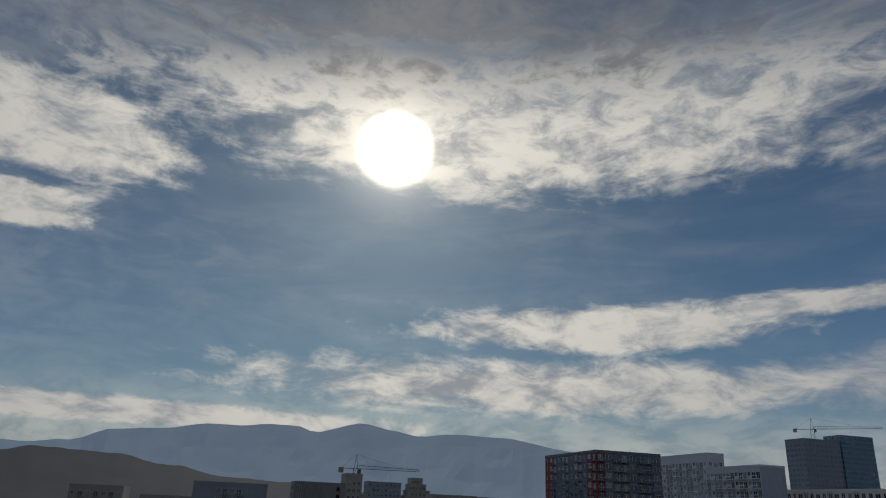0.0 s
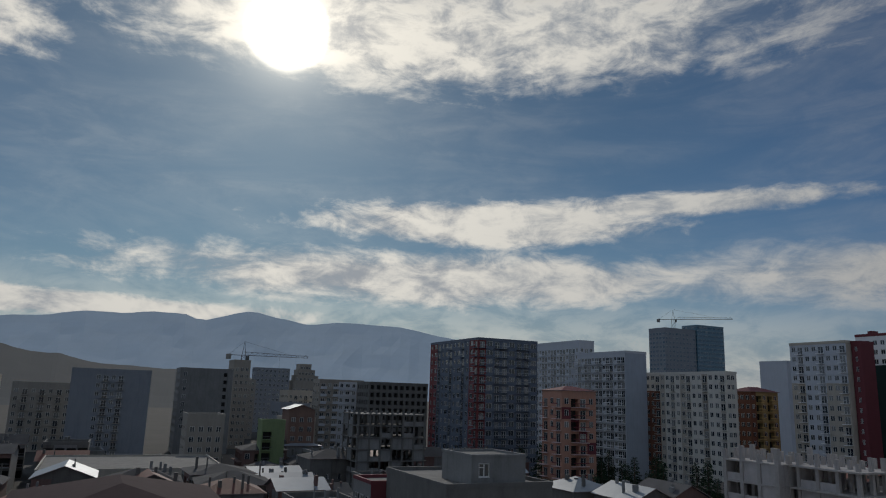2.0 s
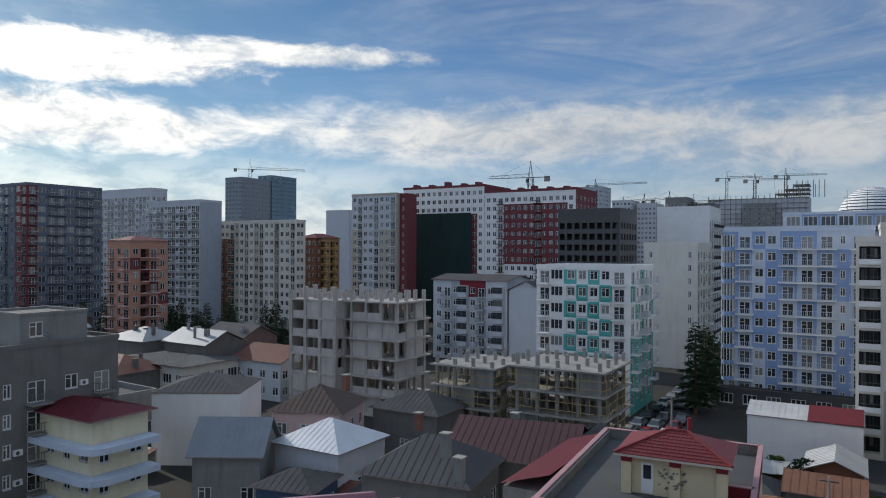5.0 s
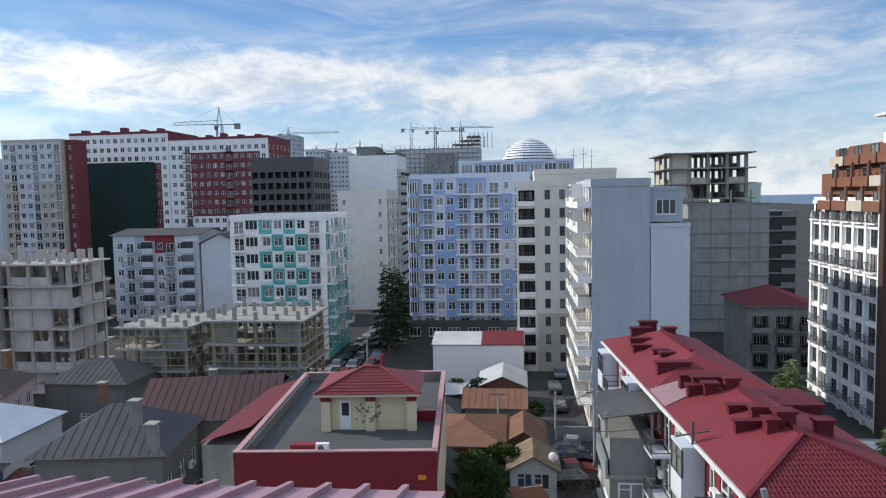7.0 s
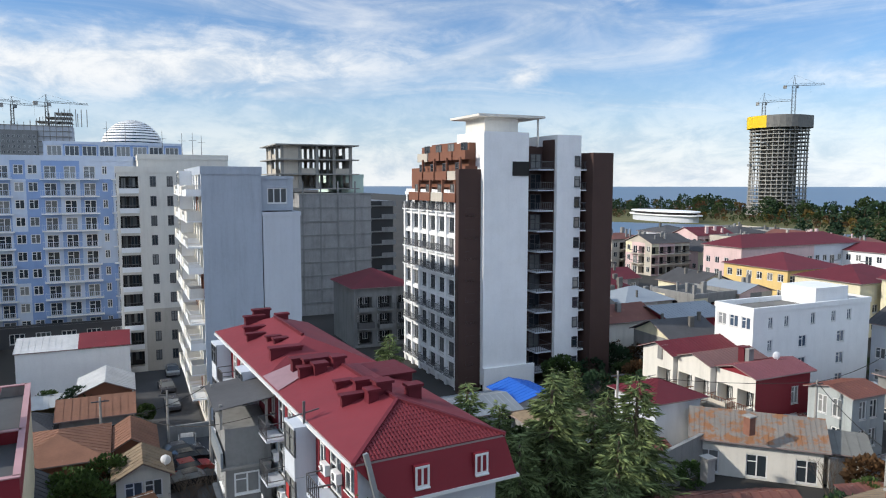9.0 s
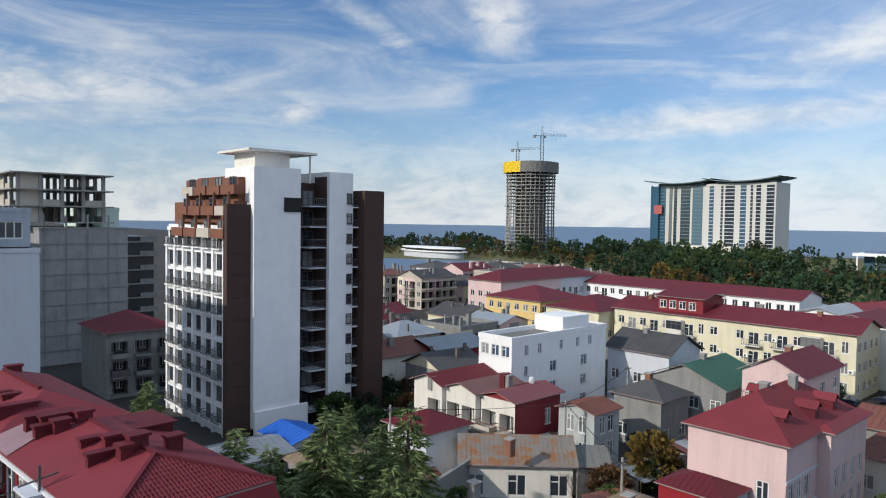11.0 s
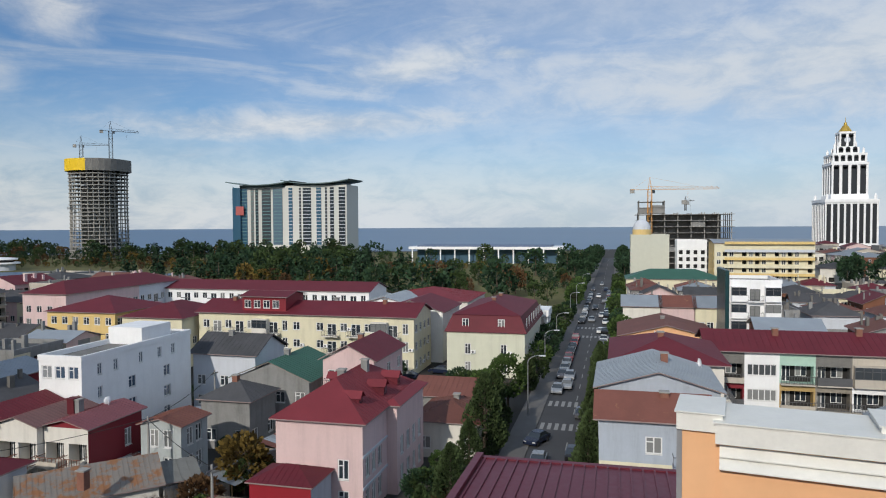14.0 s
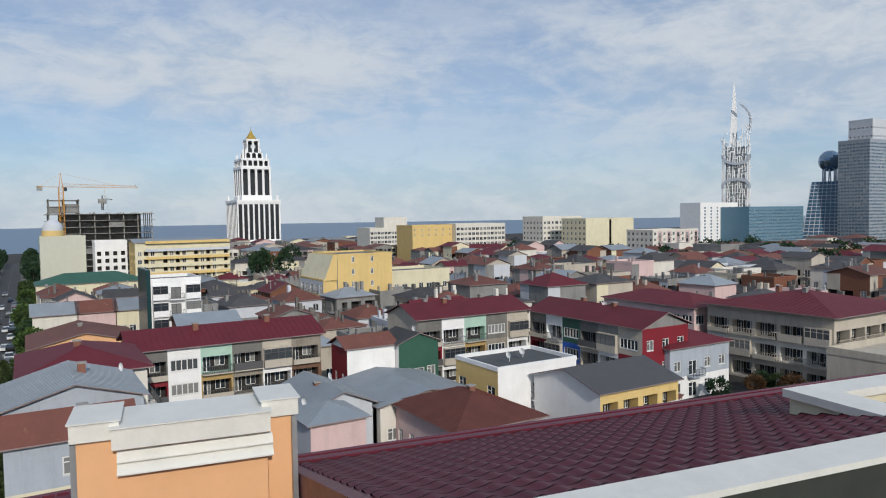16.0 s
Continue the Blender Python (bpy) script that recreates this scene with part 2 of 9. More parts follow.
class Kit:
    """Collects faces with a material slot each, then becomes one mesh."""

    def __init__(self):
        self.v, self.f, self.m = [], [], []

    def quad(self, pts, m=0):
        n = len(self.v)
        self.v += [tuple(p) for p in pts]
        self.f.append(tuple(range(n, n + len(pts))))
        self.m.append(m)

    def weld(self):
        """Joins corners that lie on one another, so that the part is one skin."""
        seen, to = {}, []
        for p in self.v:
            to.append(seen.setdefault(tuple(round(c, 3) for c in p), len(seen)))
        faces = [(tuple(dict.fromkeys(to[i] for i in f)), m) for f, m in zip(self.f, self.m)]
        faces = [(f, m) for f, m in faces if len(f) > 2]
        twice = Counter(frozenset(f) for f, m in faces)
        faces = [(f, m) for f, m in faces if twice[frozenset(f)] == 1]
        self.v, self.f, self.m = list(seen), [f for f, _ in faces], [m for _, m in faces]

    def box(self, x0, x1, y0, y1, z0, z1, m=0):
        n = len(self.v)
        self.v += [(x0, y0, z0), (x1, y0, z0), (x1, y1, z0), (x0, y1, z0), (x0, y0, z1), (x1, y0, z1), (x1, y1, z1), (x0, y1, z1)]
        for f in ((0, 1, 5, 4), (1, 2, 6, 5), (2, 3, 7, 6), (3, 0, 4, 7), (4, 5, 6, 7), (3, 2, 1, 0)):
            self.f.append(tuple(n + i for i in f))
            self.m.append(m)

    def ring(self, pts, z0, z1, m=0, cap=True, top=None):
        """An upright prism over the outline pts; top: another outline at z1."""
        n, k = len(self.v), len(pts)
        up = top or pts
        self.v += [(p[0], p[1], z0) for p in pts] + [(p[0], p[1], z1) for p in up]
        for i in range(k):
            j = (i + 1) % k
            self.f.append((n + i, n + j, n + k + j, n + k + i))
            self.m.append(m)
        if cap:
            self.f += [tuple(n + k + i for i in range(k)), tuple(n + i for i in reversed(range(k)))]
            self.m += [m, m]

    def cyl(self, x, y, r, z0, z1, n=10, m=0, r2=None):
        c = [(x + r * math.cos(2 * math.pi * i / n), y + r * math.sin(2 * math.pi * i / n)) for i in range(n)]
        q = r if r2 is None else r2
        t = [(x + q * math.cos(2 * math.pi * i / n), y + q * math.sin(2 * math.pi * i / n)) for i in range(n)]
        self.ring(c, z0, z1, m, True, t)

    def beam(self, a, b, w, m=0, w2=None):
        """A square bar from a to b, tapering to w2."""
        a, b = Vector(a), Vector(b)
        d = (b - a).normalized()
        s = d.cross(Vector((0, 0, 1)) if abs(d.z) < 0.95 else Vector((1, 0, 0))).normalized()
        u = s.cross(d)
        n, e = len(self.v), (w if w2 is None else w2) / 2
        w /= 2
        for p, h in ((a, w), (b, e)):
            self.v += [tuple(p + s * i * h + u * j * h) for i, j in ((-1, -1), (1, -1), (1, 1), (-1, 1))]
        for f in ((0, 1, 5, 4), (1, 2, 6, 5), (2, 3, 7, 6), (3, 0, 4, 7), (4, 5, 6, 7), (3, 2, 1, 0)):
            self.f.append(tuple(n + i for i in f))
            self.m.append(m)

    def lattice(self, xs, zs, y0, y1, solid, m=0, pane=None):
        """Bars over a grid in the xz plane: a box in each solid cell, a pane (material index) in the others; all share corners."""
        for i in range(len(xs) - 1):
            for j in range(len(zs) - 1):
                if solid(i, j):
                    self.box(xs[i], xs[i + 1], y0, y1, zs[j], zs[j + 1], m)
                elif pane is not None:
                    self.quad([(xs[i], y1, zs[j]), (xs[i + 1], y1, zs[j]), (xs[i + 1], y1, zs[j + 1]), (xs[i], y1, zs[j + 1])], pane)

    def data(self, name, mats):
        me = bpy.data.meshes.new(name)
        me.from_pydata(self.v, [], self.f)
        for m in mats if isinstance(mats, (list, tuple)) else [mats]:
            me.materials.append(m)
        me.polygons.foreach_set("material_index", self.m)
        me.update()
        return me


def part(name, kit, mats, parent=None, label="", m=None, kind=""):
    """One mesh object, from a kit or from shared mesh data, under its thing."""
    ob = new(name, kit.data(name, mats) if isinstance(kit, Kit) else kit)
    ob.parent = parent
    if m is not None:
        ob.matrix_basis = m
    return tagged(ob, label, kind=kind)


def thing(name, label, category, m=None, group="", kind=""):
    ob = new(name)
    if m is not None:
        ob.matrix_basis = m
    return tagged(ob, label, category, group, kind)


def blade(k, p, d, size, rnd, m=0, wide=0.5):
    """One leaf clump: a small bent four-cornered blade."""
    d = Vector(d).normalized()
    s = d.cross(Vector((rnd.uniform(-1, 1), rnd.uniform(-1, 1), rnd.uniform(-1, 1)))).normalized() * size * wide
    p = Vector(p)
    k.quad([p - s * 0.6, p + d * size * 0.5 + s * -1.0, p + d * size, p + d * size * 0.5 + s], m)


SHARED = {}


def shared(key, make):
    if key not in SHARED:
        SHARED[key] = make()
    return SHARED[key]


# ---------------------------------------------------------------- parts of buildings
def pane_data(w, h, glass_mat):
    def make():
        k, t = Kit(), 0.11
        k.quad([(-w / 2 + t, 0.03, t), (w / 2 - t, 0.03, t), (w / 2 - t, 0.03, h - t), (-w / 2 + t, 0.03, h - t)])
        return k.data("pane", [glass_mat])
    return shared(("pane", w, h, glass_mat.name), make)


def window_data(w, h, frame_mat, glass_mat, bars=1, pane=True):
    """A casement as seen from outside (it faces -y): frame, mullions, transom, sill and panes in one skin."""
    def make():
        k, t = Kit(), 0.11
        xs = [-w / 2, -w / 2 + t]
        for i in range(bars):
            x = -w / 2 + w * (i + 1) / (bars + 1)
            xs += [x - 0.055, x + 0.055]
        xs += [w / 2 - t, w / 2]
        zs = [0, t, h * 0.66, h * 0.66 + 0.08, h - t, h] if h > 1.3 and w < 2.0 else [0, t, h - t, h]
        low = len(zs) == 6
        k.lattice(xs, zs, -0.03, 0.03, lambda i, j: i % 2 == 0 or j in (0, len(zs) - 2) or (low and j == 2 and i == 1), 0, 1 if pane else None)
        k.box(-w / 2, w / 2, -0.14, -0.03, -0.06, 0, 0)
        k.weld()
        return k.data("window", [frame_mat, glass_mat])
    return shared(("win", w, h, frame_mat.name, glass_mat.name, bars, pane), make)


def balcony_data(w, style, slab_mat, rail_mat, deep=1.2):
    """A balcony hung on a wall (it juts to -y): slab and railing, solid front or glazed box, in one skin."""
    def make():
        k = Kit()
        k.box(-w / 2, w / 2, -deep, -0.01, -0.16, 0, 0)
        b, e = 0.04, 0.05

        def rails(n, zs, rail_rows, m):
            xs = []
            for i in range(n + 1):
                x = -w / 2 + (w - b) * i / n
                xs += [x, x + b]
            k.lattice(xs, zs, -deep, -deep + e, lambda i, j: i % 2 == 0 or j in rail_rows, m)
            for j in rail_rows:
                for x in (-w / 2, w / 2 - b):
                    k.box(x, x + b, -deep + e, -0.02, zs[j], zs[j + 1], m)
        if style == "rail":
            rails(max(4, int(w / 0.3)), [0, 0.14, 0.19, 0.97, 1.03], (1, 3), 1)
        elif style in ("solid", "half"):
            z = 1.0 if style == "solid" else 0.55
            m = 1 if style == "solid" else 0
            k.box(-w / 2, w / 2, -deep, -deep + 0.1, 0, z, m)
            for x in (-w / 2, w / 2 - 0.1):
                k.box(x, x + 0.1, -deep + 0.1, -0.01, 0, z, m)
            if style == "half":
                rails(max(4, int(w / 0.4)), [0.55, 0.94, 1.0], (1,), 1)
        else:
            k.box(-w / 2, w / 2, -deep, -deep + 0.1, 0, 0.95, 0)
            k.box(-w / 2, w / 2, -deep, -0.01, 2.45, 2.6, 0)
            for x in (-w / 2, w / 2 - 0.1):
                k.box(x, x + 0.1, -deep + 0.1, -0.01, 0, 0.95, 0)
                k.box(x, x + 0.1, -deep + 0.1, -0.01, 0.95, 2.45, 0)
            n, b = max(2, int(w / 0.9)), 0.08
            xs = []
            for i in range(n + 1):
                x = -w / 2 + (w - b) * i / n
                xs += [x, x + b]
            k.lattice(xs, [0.95, 1.02, 1.9, 1.97, 2.38, 2.45], -deep, -deep + 0.06, lambda i, j: i % 2 == 0 or j in (0, 2, 4), 1, 2)
        k.weld()
        return k.data("balcony", [slab_mat, rail_mat, GLASS])
    return shared(("balc", w, style, slab_mat.name, rail_mat.name, deep), make)


def conditioner_data():
    def make():
        k = Kit()
        k.box(-0.4, 0.4, -0.36, -0.06, 0, 0.55, 0)
        k.cyl(0, 0, 0.2, 0, 0.01, 10, 1)
        n = len(k.v) - 20
        for i in range(n, len(k.v)):
            x, y, z = k.v[i]
            k.v[i] = (x - 0.08, -0.365 - z, 0.275 + y)
        k.box(-0.35, -0.3, -0.3, 0, -0.06, 0, 1)
        k.box(0.3, 0.35, -0.3, 0, -0.06, 0, 1)
        return k.data("air_conditioner", [WHITE, RAIL])
    return shared("ac", make)


def dish_data():
    def make():
        k = Kit()
        rings = [(0.0, 0.0), (0.2, 0.03), (0.34, 0.08), (0.45, 0.15)]
        for (r0, h0), (r1, h1) in zip(rings, rings[1:]):
            for i in range(12):
                a, b = 2 * math.pi * i / 12, 2 * math.pi * (i + 1) / 12
                k.quad([(r0 * math.cos(a), -h0, r0 * math.sin(a)), (r1 * math.cos(a), -h1, r1 * math.sin(a)), (r1 * math.cos(b), -h1, r1 * math.sin(b)), (r0 * math.cos(b), -h0, r0 * math.sin(b))])
        k.beam((0, 0, -0.4), (0, -0.5, 0), 0.03)
        k.beam((0, 0.05, 0), (0, 0.05, -0.9), 0.06)
        for i, (x, y, z) in enumerate(k.v):
            k.v[i] = (x, y, z + 0.9)
        return k.data("satellite_dish", [WHITE])
    return shared("dish", make)


FACES = {"f": (0, lambda w, d: (0, 0)), "r": (90, lambda w, d: (w, 0)), "b": (180, lambda w, d: (w, d)), "l": (270, lambda w, d: (0, d))}


class Face:
    """What stands on one side of a block: columns (place along the side, kind) repeated on every floor.
    kinds: w window, n narrow, W wide, d balcony door with a railed balcony, s solid balcony, g glazed balcony, h half-height balcony, v dark opening"""

    def __init__(self, cols, floors=None, first=1.0, floor=3.0, colours=None, skip=(), start=0):
        self.cols, self.floors, self.first, self.floor, self.colours, self.skip, self.start = cols, floors, first, floor, colours, skip, start


def spread(n, width, kinds="w", margin=1.6):
    """n columns spread evenly over a side; the kinds go round."""
    return [(margin + (width - 2 * margin) * i / max(1, n - 1), kinds[i % len(kinds)]) for i in range(n)] if n > 1 else [(width / 2, kinds[0])]


SIZES = {"w": (1.4, 1.5, 0.0), "n": (0.8, 1.4, 0.0), "W": (2.2, 1.7, -0.1), "d": (1.8, 2.15, -0.8), "s": (1.8, 2.15, -0.8), "g": (1.4, 2.0, -0.7), "h": (1.8, 2.15, -0.8), "v": (1.5, 1.6, 0.0), "o": (2.5, 2.1, -0.75), "t": (1.1, 1.9, -0.2), "Q": (2.4, 2.2, -0.82), "O": (2.1, 2.15, -0.8), "L": (3.7, 2.25, -0.8), "G": (3.5, 1.5, 0.0)}


def block(name, label, category, x0, x1, y0, y1, h, mats, faces=None, base=0.0, frames=None, pane=None, rail=None, slab=None, joined=False, roof="flat", roof_mat=None, rise=2.5, over=0.5, group="", balcony=2.6, parapet=0.7, deep=1.2, turn=0.0, acs=0.0, ribs=0.0):
    """A building: walls with real openings, windows, balconies and a roof. mats[0] is the main wall colour."""
    w, d = x1 - x0, y1 - y0
    frames, pane, rail, slab = frames or PVC, pane or GLASS, rail or RAIL, slab or mats[0]
    if turn:
        cx, cy = (x0 + x1) / 2, (y0 + y1) / 2
        m = pose(cx, cy, base, 0, 0, turn) @ pose(-w / 2, -d / 2, 0)
    else:
        m = pose(x0, y0, base)
    top = thing(name, label, category, m, group)
    walls, wins, rnd = Kit(), Kit(), random.Random(int(abs(x0 * 31 + y0 * 17 + h * 7)))
    faces = faces or {}
    for key, (ang, org) in FACES.items():
        ox, oy = org(w, d)
        width = w if key in "fb" else d
        fm = pose(ox, oy, 0, 0, 0, ang)
        spec = faces.get(key)

        def at(u, v, out=0.0):
            return fm @ Vector((u, out, v))
        if not spec:
            walls.quad([at(0, 0), at(width, 0), at(width, h), at(0, h)])
            continue
        floors = spec.floors or max(1, int((h - 0.4) / spec.floor))
        holes = {}
        for r in range(spec.start, floors):
            for c, (u, kind) in enumerate(spec.cols):
                if (c, r) in spec.skip or kind == "-":
                    continue
                ww, wh, dz = SIZES[kind]
                v0 = r * spec.floor + spec.first + dz
                if v0 + wh < h - 0.1 and u - ww / 2 > 0.05 and u + ww / 2 < width - 0.05:
                    holes[(c, r)] = (u - ww / 2, u + ww / 2, v0, v0 + wh, kind)
        us = [0.0] + [s for pair in zip([u for u, _ in spec.cols], [u for u, _ in spec.cols][1:]) for s in [(pair[0] + pair[1]) / 2]] + [width]
        vs = [0.0] + [spec.first - 0.85 + spec.floor * r for r in range(1, floors)] + [h]
        vs = [v for v in vs if v <= h - 0.01] + ([h] if vs[-1] > h - 0.01 else [])
        vs = sorted(set(min(v, h) for v in vs))
        for c in range(len(us) - 1):
            for r in range(len(vs) - 1):
                a, b, lo, hi = us[c], us[c + 1], vs[r], vs[r + 1]
                mi = spec.colours(c, r) if spec.colours else 0
                hole = holes.get((c, r))
                if not hole or hole[0] < a or hole[1] > b or hole[2] < lo or hole[3] > hi:
                    holes.pop((c, r), None)
                    walls.quad([at(a, lo), at(b, lo), at(b, hi), at(a, hi)], mi)
                    continue
                p, q, s, t, kind = hole
                for aa, bb, ll, hh in ((a, p, lo, hi), (q, b, lo, hi), (p, q, lo, s), (p, q, t, hi)):
                    walls.quad([at(aa, ll), at(bb, ll), at(bb, hh), at(aa, hh)], mi)
                e = 0.16 if kind not in "voLQO" else 1.4
                for (ua, va), (ub, vb) in (((p, s), (q, s)), ((q, s), (q, t)), ((q, t), (p, t)), ((p, t), (p, s))):
                    walls.quad([at(ua, va), at(ub, vb), at(ub, vb, e), at(ua, va, e)], mi)
                # Near-black sheet across the back: the shade of the recess, put into colour.
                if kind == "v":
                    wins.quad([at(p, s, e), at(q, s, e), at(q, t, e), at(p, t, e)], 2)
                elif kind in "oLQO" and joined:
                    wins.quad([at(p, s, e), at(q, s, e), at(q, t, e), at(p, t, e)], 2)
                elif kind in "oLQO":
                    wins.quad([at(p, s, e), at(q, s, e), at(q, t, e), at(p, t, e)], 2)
                    for a1, b1, lo1 in ((0.08, 0.34, 0.0), (0.5, 0.86, 0.7)):
                        xa, xb, za, zb = p + (q - p) * a1, p + (q - p) * b1, s + lo1, t - 0.2
                        wins.quad([at(xa, za, e - 0.02), at(xb, za, e - 0.02), at(xb, zb, e - 0.02), at(xa, zb, e - 0.02)], 0)
                        for f1 in (0.0, 0.5):
                            xc, xd = xa + 0.07 + (xb - xa) * f1, xa + (xb - xa) * (f1 + 0.5) - 0.05
                            wins.quad([at(xc, za + 0.08, e - 0.04), at(xd, za + 0.08, e - 0.04), at(xd, zb - 0.08, e - 0.04), at(xc, zb - 0.08, e - 0.04)], 1)
                elif joined:
                    wins.quad([at(p, s, 0.12), at(q, s, 0.12), at(q, t, 0.12), at(p, t, 0.12)], 1)
                    wm = (p + q) / 2
                    for xa, xb, za, zb in ((wm - 0.06, wm + 0.06, s, t), (p, p + 0.1, s, t), (q - 0.1, q, s, t), (p, q, t - 0.1, t)):
                        wins.quad([at(xa, za, 0.09), at(xb, za, 0.09), at(xb, zb, 0.09), at(xa, zb, 0.09)], 0)
                else:
                    apart = name in ("house", "apartment_house", "office_building") and math.hypot(x0, y0) < 82
                    wo = part("window", window_data(round(q - p, 2), round(t - s, 2), frames, pane, {"W": 2, "G": 4}.get(kind, 1), not apart), None, top, m=fm @ pose((p + q) / 2, 0.1, s))
                    if apart:
                        part("pane", pane_data(round(q - p, 2), round(t - s, 2), pane), None, wo)
                if kind in "dsghoLQO" and r > 0:
                    style = {"d": "rail", "s": "solid", "g": "glazed", "h": "half", "Q": "half", "O": ("rail", "half")[(c + r) % 2], "o": ("rail", "solid", "half")[(c + r) % 3], "L": ("rail", "solid", "half", "rail", "glazed")[(c * 3 + r) % 5]}[kind]
                    if joined:
                        uc, bw, bz = (p + q) / 2, balcony, s
                        n0 = len(wins.v)
                        wins.box(uc - bw / 2, uc + bw / 2, -deep, -0.02, bz - 0.16, bz, 3)
                        wins.box(uc - bw / 2, uc + bw / 2, -deep, -deep + 0.06, bz + (0.0 if kind == "s" else 0.75), bz + 0.95, 4)
                        for i in range(n0, len(wins.v)):
                            wins.v[i] = tuple(fm @ Vector(wins.v[i]))
                    else:
                        part("balcony", balcony_data({"L": 3.9, "Q": 2.5}.get(kind, balcony), style, slab, rail, {"L": 0.6, "Q": 0.35}.get(kind, deep)), None, top, m=fm @ pose((p + q) / 2, 0, s))
                elif acs and kind in "wnt" and rnd.random() < acs:
                    part("air_conditioner", conditioner_data(), None, top, m=fm @ pose(q + 0.5 if q + 1.0 < width else p - 0.5, 0, s + 0.2))
    walls.weld()
    part("wall", walls, mats, top)
    if wins.f:
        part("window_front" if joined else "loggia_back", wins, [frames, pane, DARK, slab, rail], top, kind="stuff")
    if roof == "flat":
        k = Kit()
        k.quad([(0.25, 0.25, h - 0.12), (w - 0.25, 0.25, h - 0.12), (w - 0.25, d - 0.25, h - 0.12), (0.25, d - 0.25, h - 0.12)], 1)
        for a, b, c, e in ((-0.08, w + 0.08, -0.08, 0.25), (-0.08, w + 0.08, d - 0.25, d + 0.08), (-0.08, 0.25, 0.25, d - 0.25), (w - 0.25, w + 0.08, 0.25, d - 0.25)):
            k.box(a, b, c, e, h - 0.15, h + parapet, 0)
        part("roof", k, [mats[0], roof_mat or DARK_CONCRETE], top)
    else:
        pitched(top, w, d, h, rise, over, roof, roof_mat or RED_METAL, mats[0], ribs)
    return top


EAVE = paint("eave_board", (0.26, 0.20, 0.19), 0.7, var=0.2, scale=0.5)


def pitched(top, w, d, h, rise, over, style, mat, gable_mat, ribs=0.0):
    """A hipped or gabled sheet roof with an eave board, its ridge along the longer side."""
    k = Kit()
    turn_it = d > w
    L, S = (d, w) if turn_it else (w, d)
    o, t = over, 0.12
    inset = S / 2 + o if style == "hip" else 0.0
    zr, ze = h + rise, h - 0.02
    P = {"a": (-o, -o, ze), "b": (L + o, -o, ze), "c": (L + o, S + o, ze), "d": (-o, S + o, ze), "r": (-o + inset, S / 2, zr), "s": (L + o - inset, S / 2, zr)}
    if turn_it:
        P = {n: (S - p[1], p[0], p[2]) for n, p in P.items()}
    up = {n: (p[0], p[1], p[2] + t) for n, p in P.items()}
    for f in ("absr", "cdrs") + (("das"[:2] + "r", "bcs") if style == "hip" else ()):
        k.quad([up[c] for c in f], 0)
        k.quad([P[c] for c in reversed(f)], 0)
    edges = ("ab", "bc", "cd", "da") if style == "hip" else ("ab", "cd", "bs", "sc", "dr", "ra")
    for i, j in edges:
        k.quad([P[i], P[j], up[j], up[i]], 2)
    if style == "gable":
        z = h
        for x in (0.0, L):
            g = [(x, 0, z), (x, S, z), (x, S / 2, z + rise - 0.05)]
            if turn_it:
                g = [(S - p[1], p[0], p[2]) for p in g]
            k.quad(g, 1)
    if ribs:
        seams = Kit()
        for f in ("abrs", "dcrs"):
            a, b, r, s = (Vector(up[c]) for c in f)
            n = int((b - a).length / ribs)
            for i in range(n + 1):
                q = i / n
                lo = a.lerp(b, q)
                run = (b - a).length
                x = q * run
                hi_t = min(1.0, x / max(inset, 1e-6), (run - x) / max(inset, 1e-6)) if style == "hip" else 1.0
                if style == "hip":
                    rx = max(0.0, min(1.0, (x - inset) / max(run - 2 * inset, 1e-6)))
                    hi = r.lerp(s, rx) if hi_t >= 1 else lo + (r - a - (b - a).normalized() * inset) * hi_t
                else:
                    hi = r.lerp(s, q)
                seams.beam(lo + Vector((0, 0, 0.008)), hi + Vector((0, 0, 0.008)), 0.05, 0)
        part("roof_seam", seams, [mat], top, kind="stuff")
    k.weld()
    part("roof", k, [mat, gable_mat, EAVE], top)


# ---------------------------------------------------------------- the land
def land():
    k = Kit()
    shore = [(800, 4800), (500, 700), (560, 480), (640, 330), (690, 120), (770, -60), (830, -330), (900, -800), (1500, -4600)]
    k.quad([(-4800, -4600, 0), *[(x, y, 0) for x, y in reversed(shore)], (-4800, 4800, 0)])
    tagged(part("ground", k, DIRT), "grey-brown trodden town ground between the buildings", "ground", kind="structure")
    w = Kit()
    w.quad([*[(x, y, -0.6) for x, y in shore], (4850, -4600, -0.6), (4850, 4800, -0.6)])
    tagged(part("water", w, sea), "calm blue-grey sea reaching the horizon", "sea", kind="structure")
    b = Kit()
    lake = [(215, 330), (240, 255), (300, 225), (345, 240), (350, 330), (300, 400), (240, 400)]
    b.quad([(x, y, 0.05) for x, y in lake])
    tagged(part("water", b, sea), "still lake among lawns and trees", "lake", kind="structure")


def water_material():
    m = bpy.data.materials.new("water")
    m.use_nodes = True
    g = Nodes(m.node_tree)
    place = g.node("ShaderNodeTexCoord").outputs["Object"]
    b = g.node("ShaderNodeBsdfPrincipled")
    g.put(b.inputs["Base Color"], g.mix(g.noise(g.vmath("MULTIPLY", place, (0.01, 0.002, 1)), 1.0, 5.0), (0.035, 0.085, 0.16), (0.06, 0.12, 0.20)))
    b.inputs["Roughness"].default_value = 0.35
    bn = g.node("ShaderNodeBump")
    bn.inputs["Strength"].default_value = 0.6
    g.put(bn.inputs["Height"], g.noise(place, 0.25, 4.0))
    g.put(b.inputs["Normal"], bn.outputs[0])
    g.put(g.node("ShaderNodeOutputMaterial").inputs[0], b.outputs[0])
    return m


sea = water_material()
land()


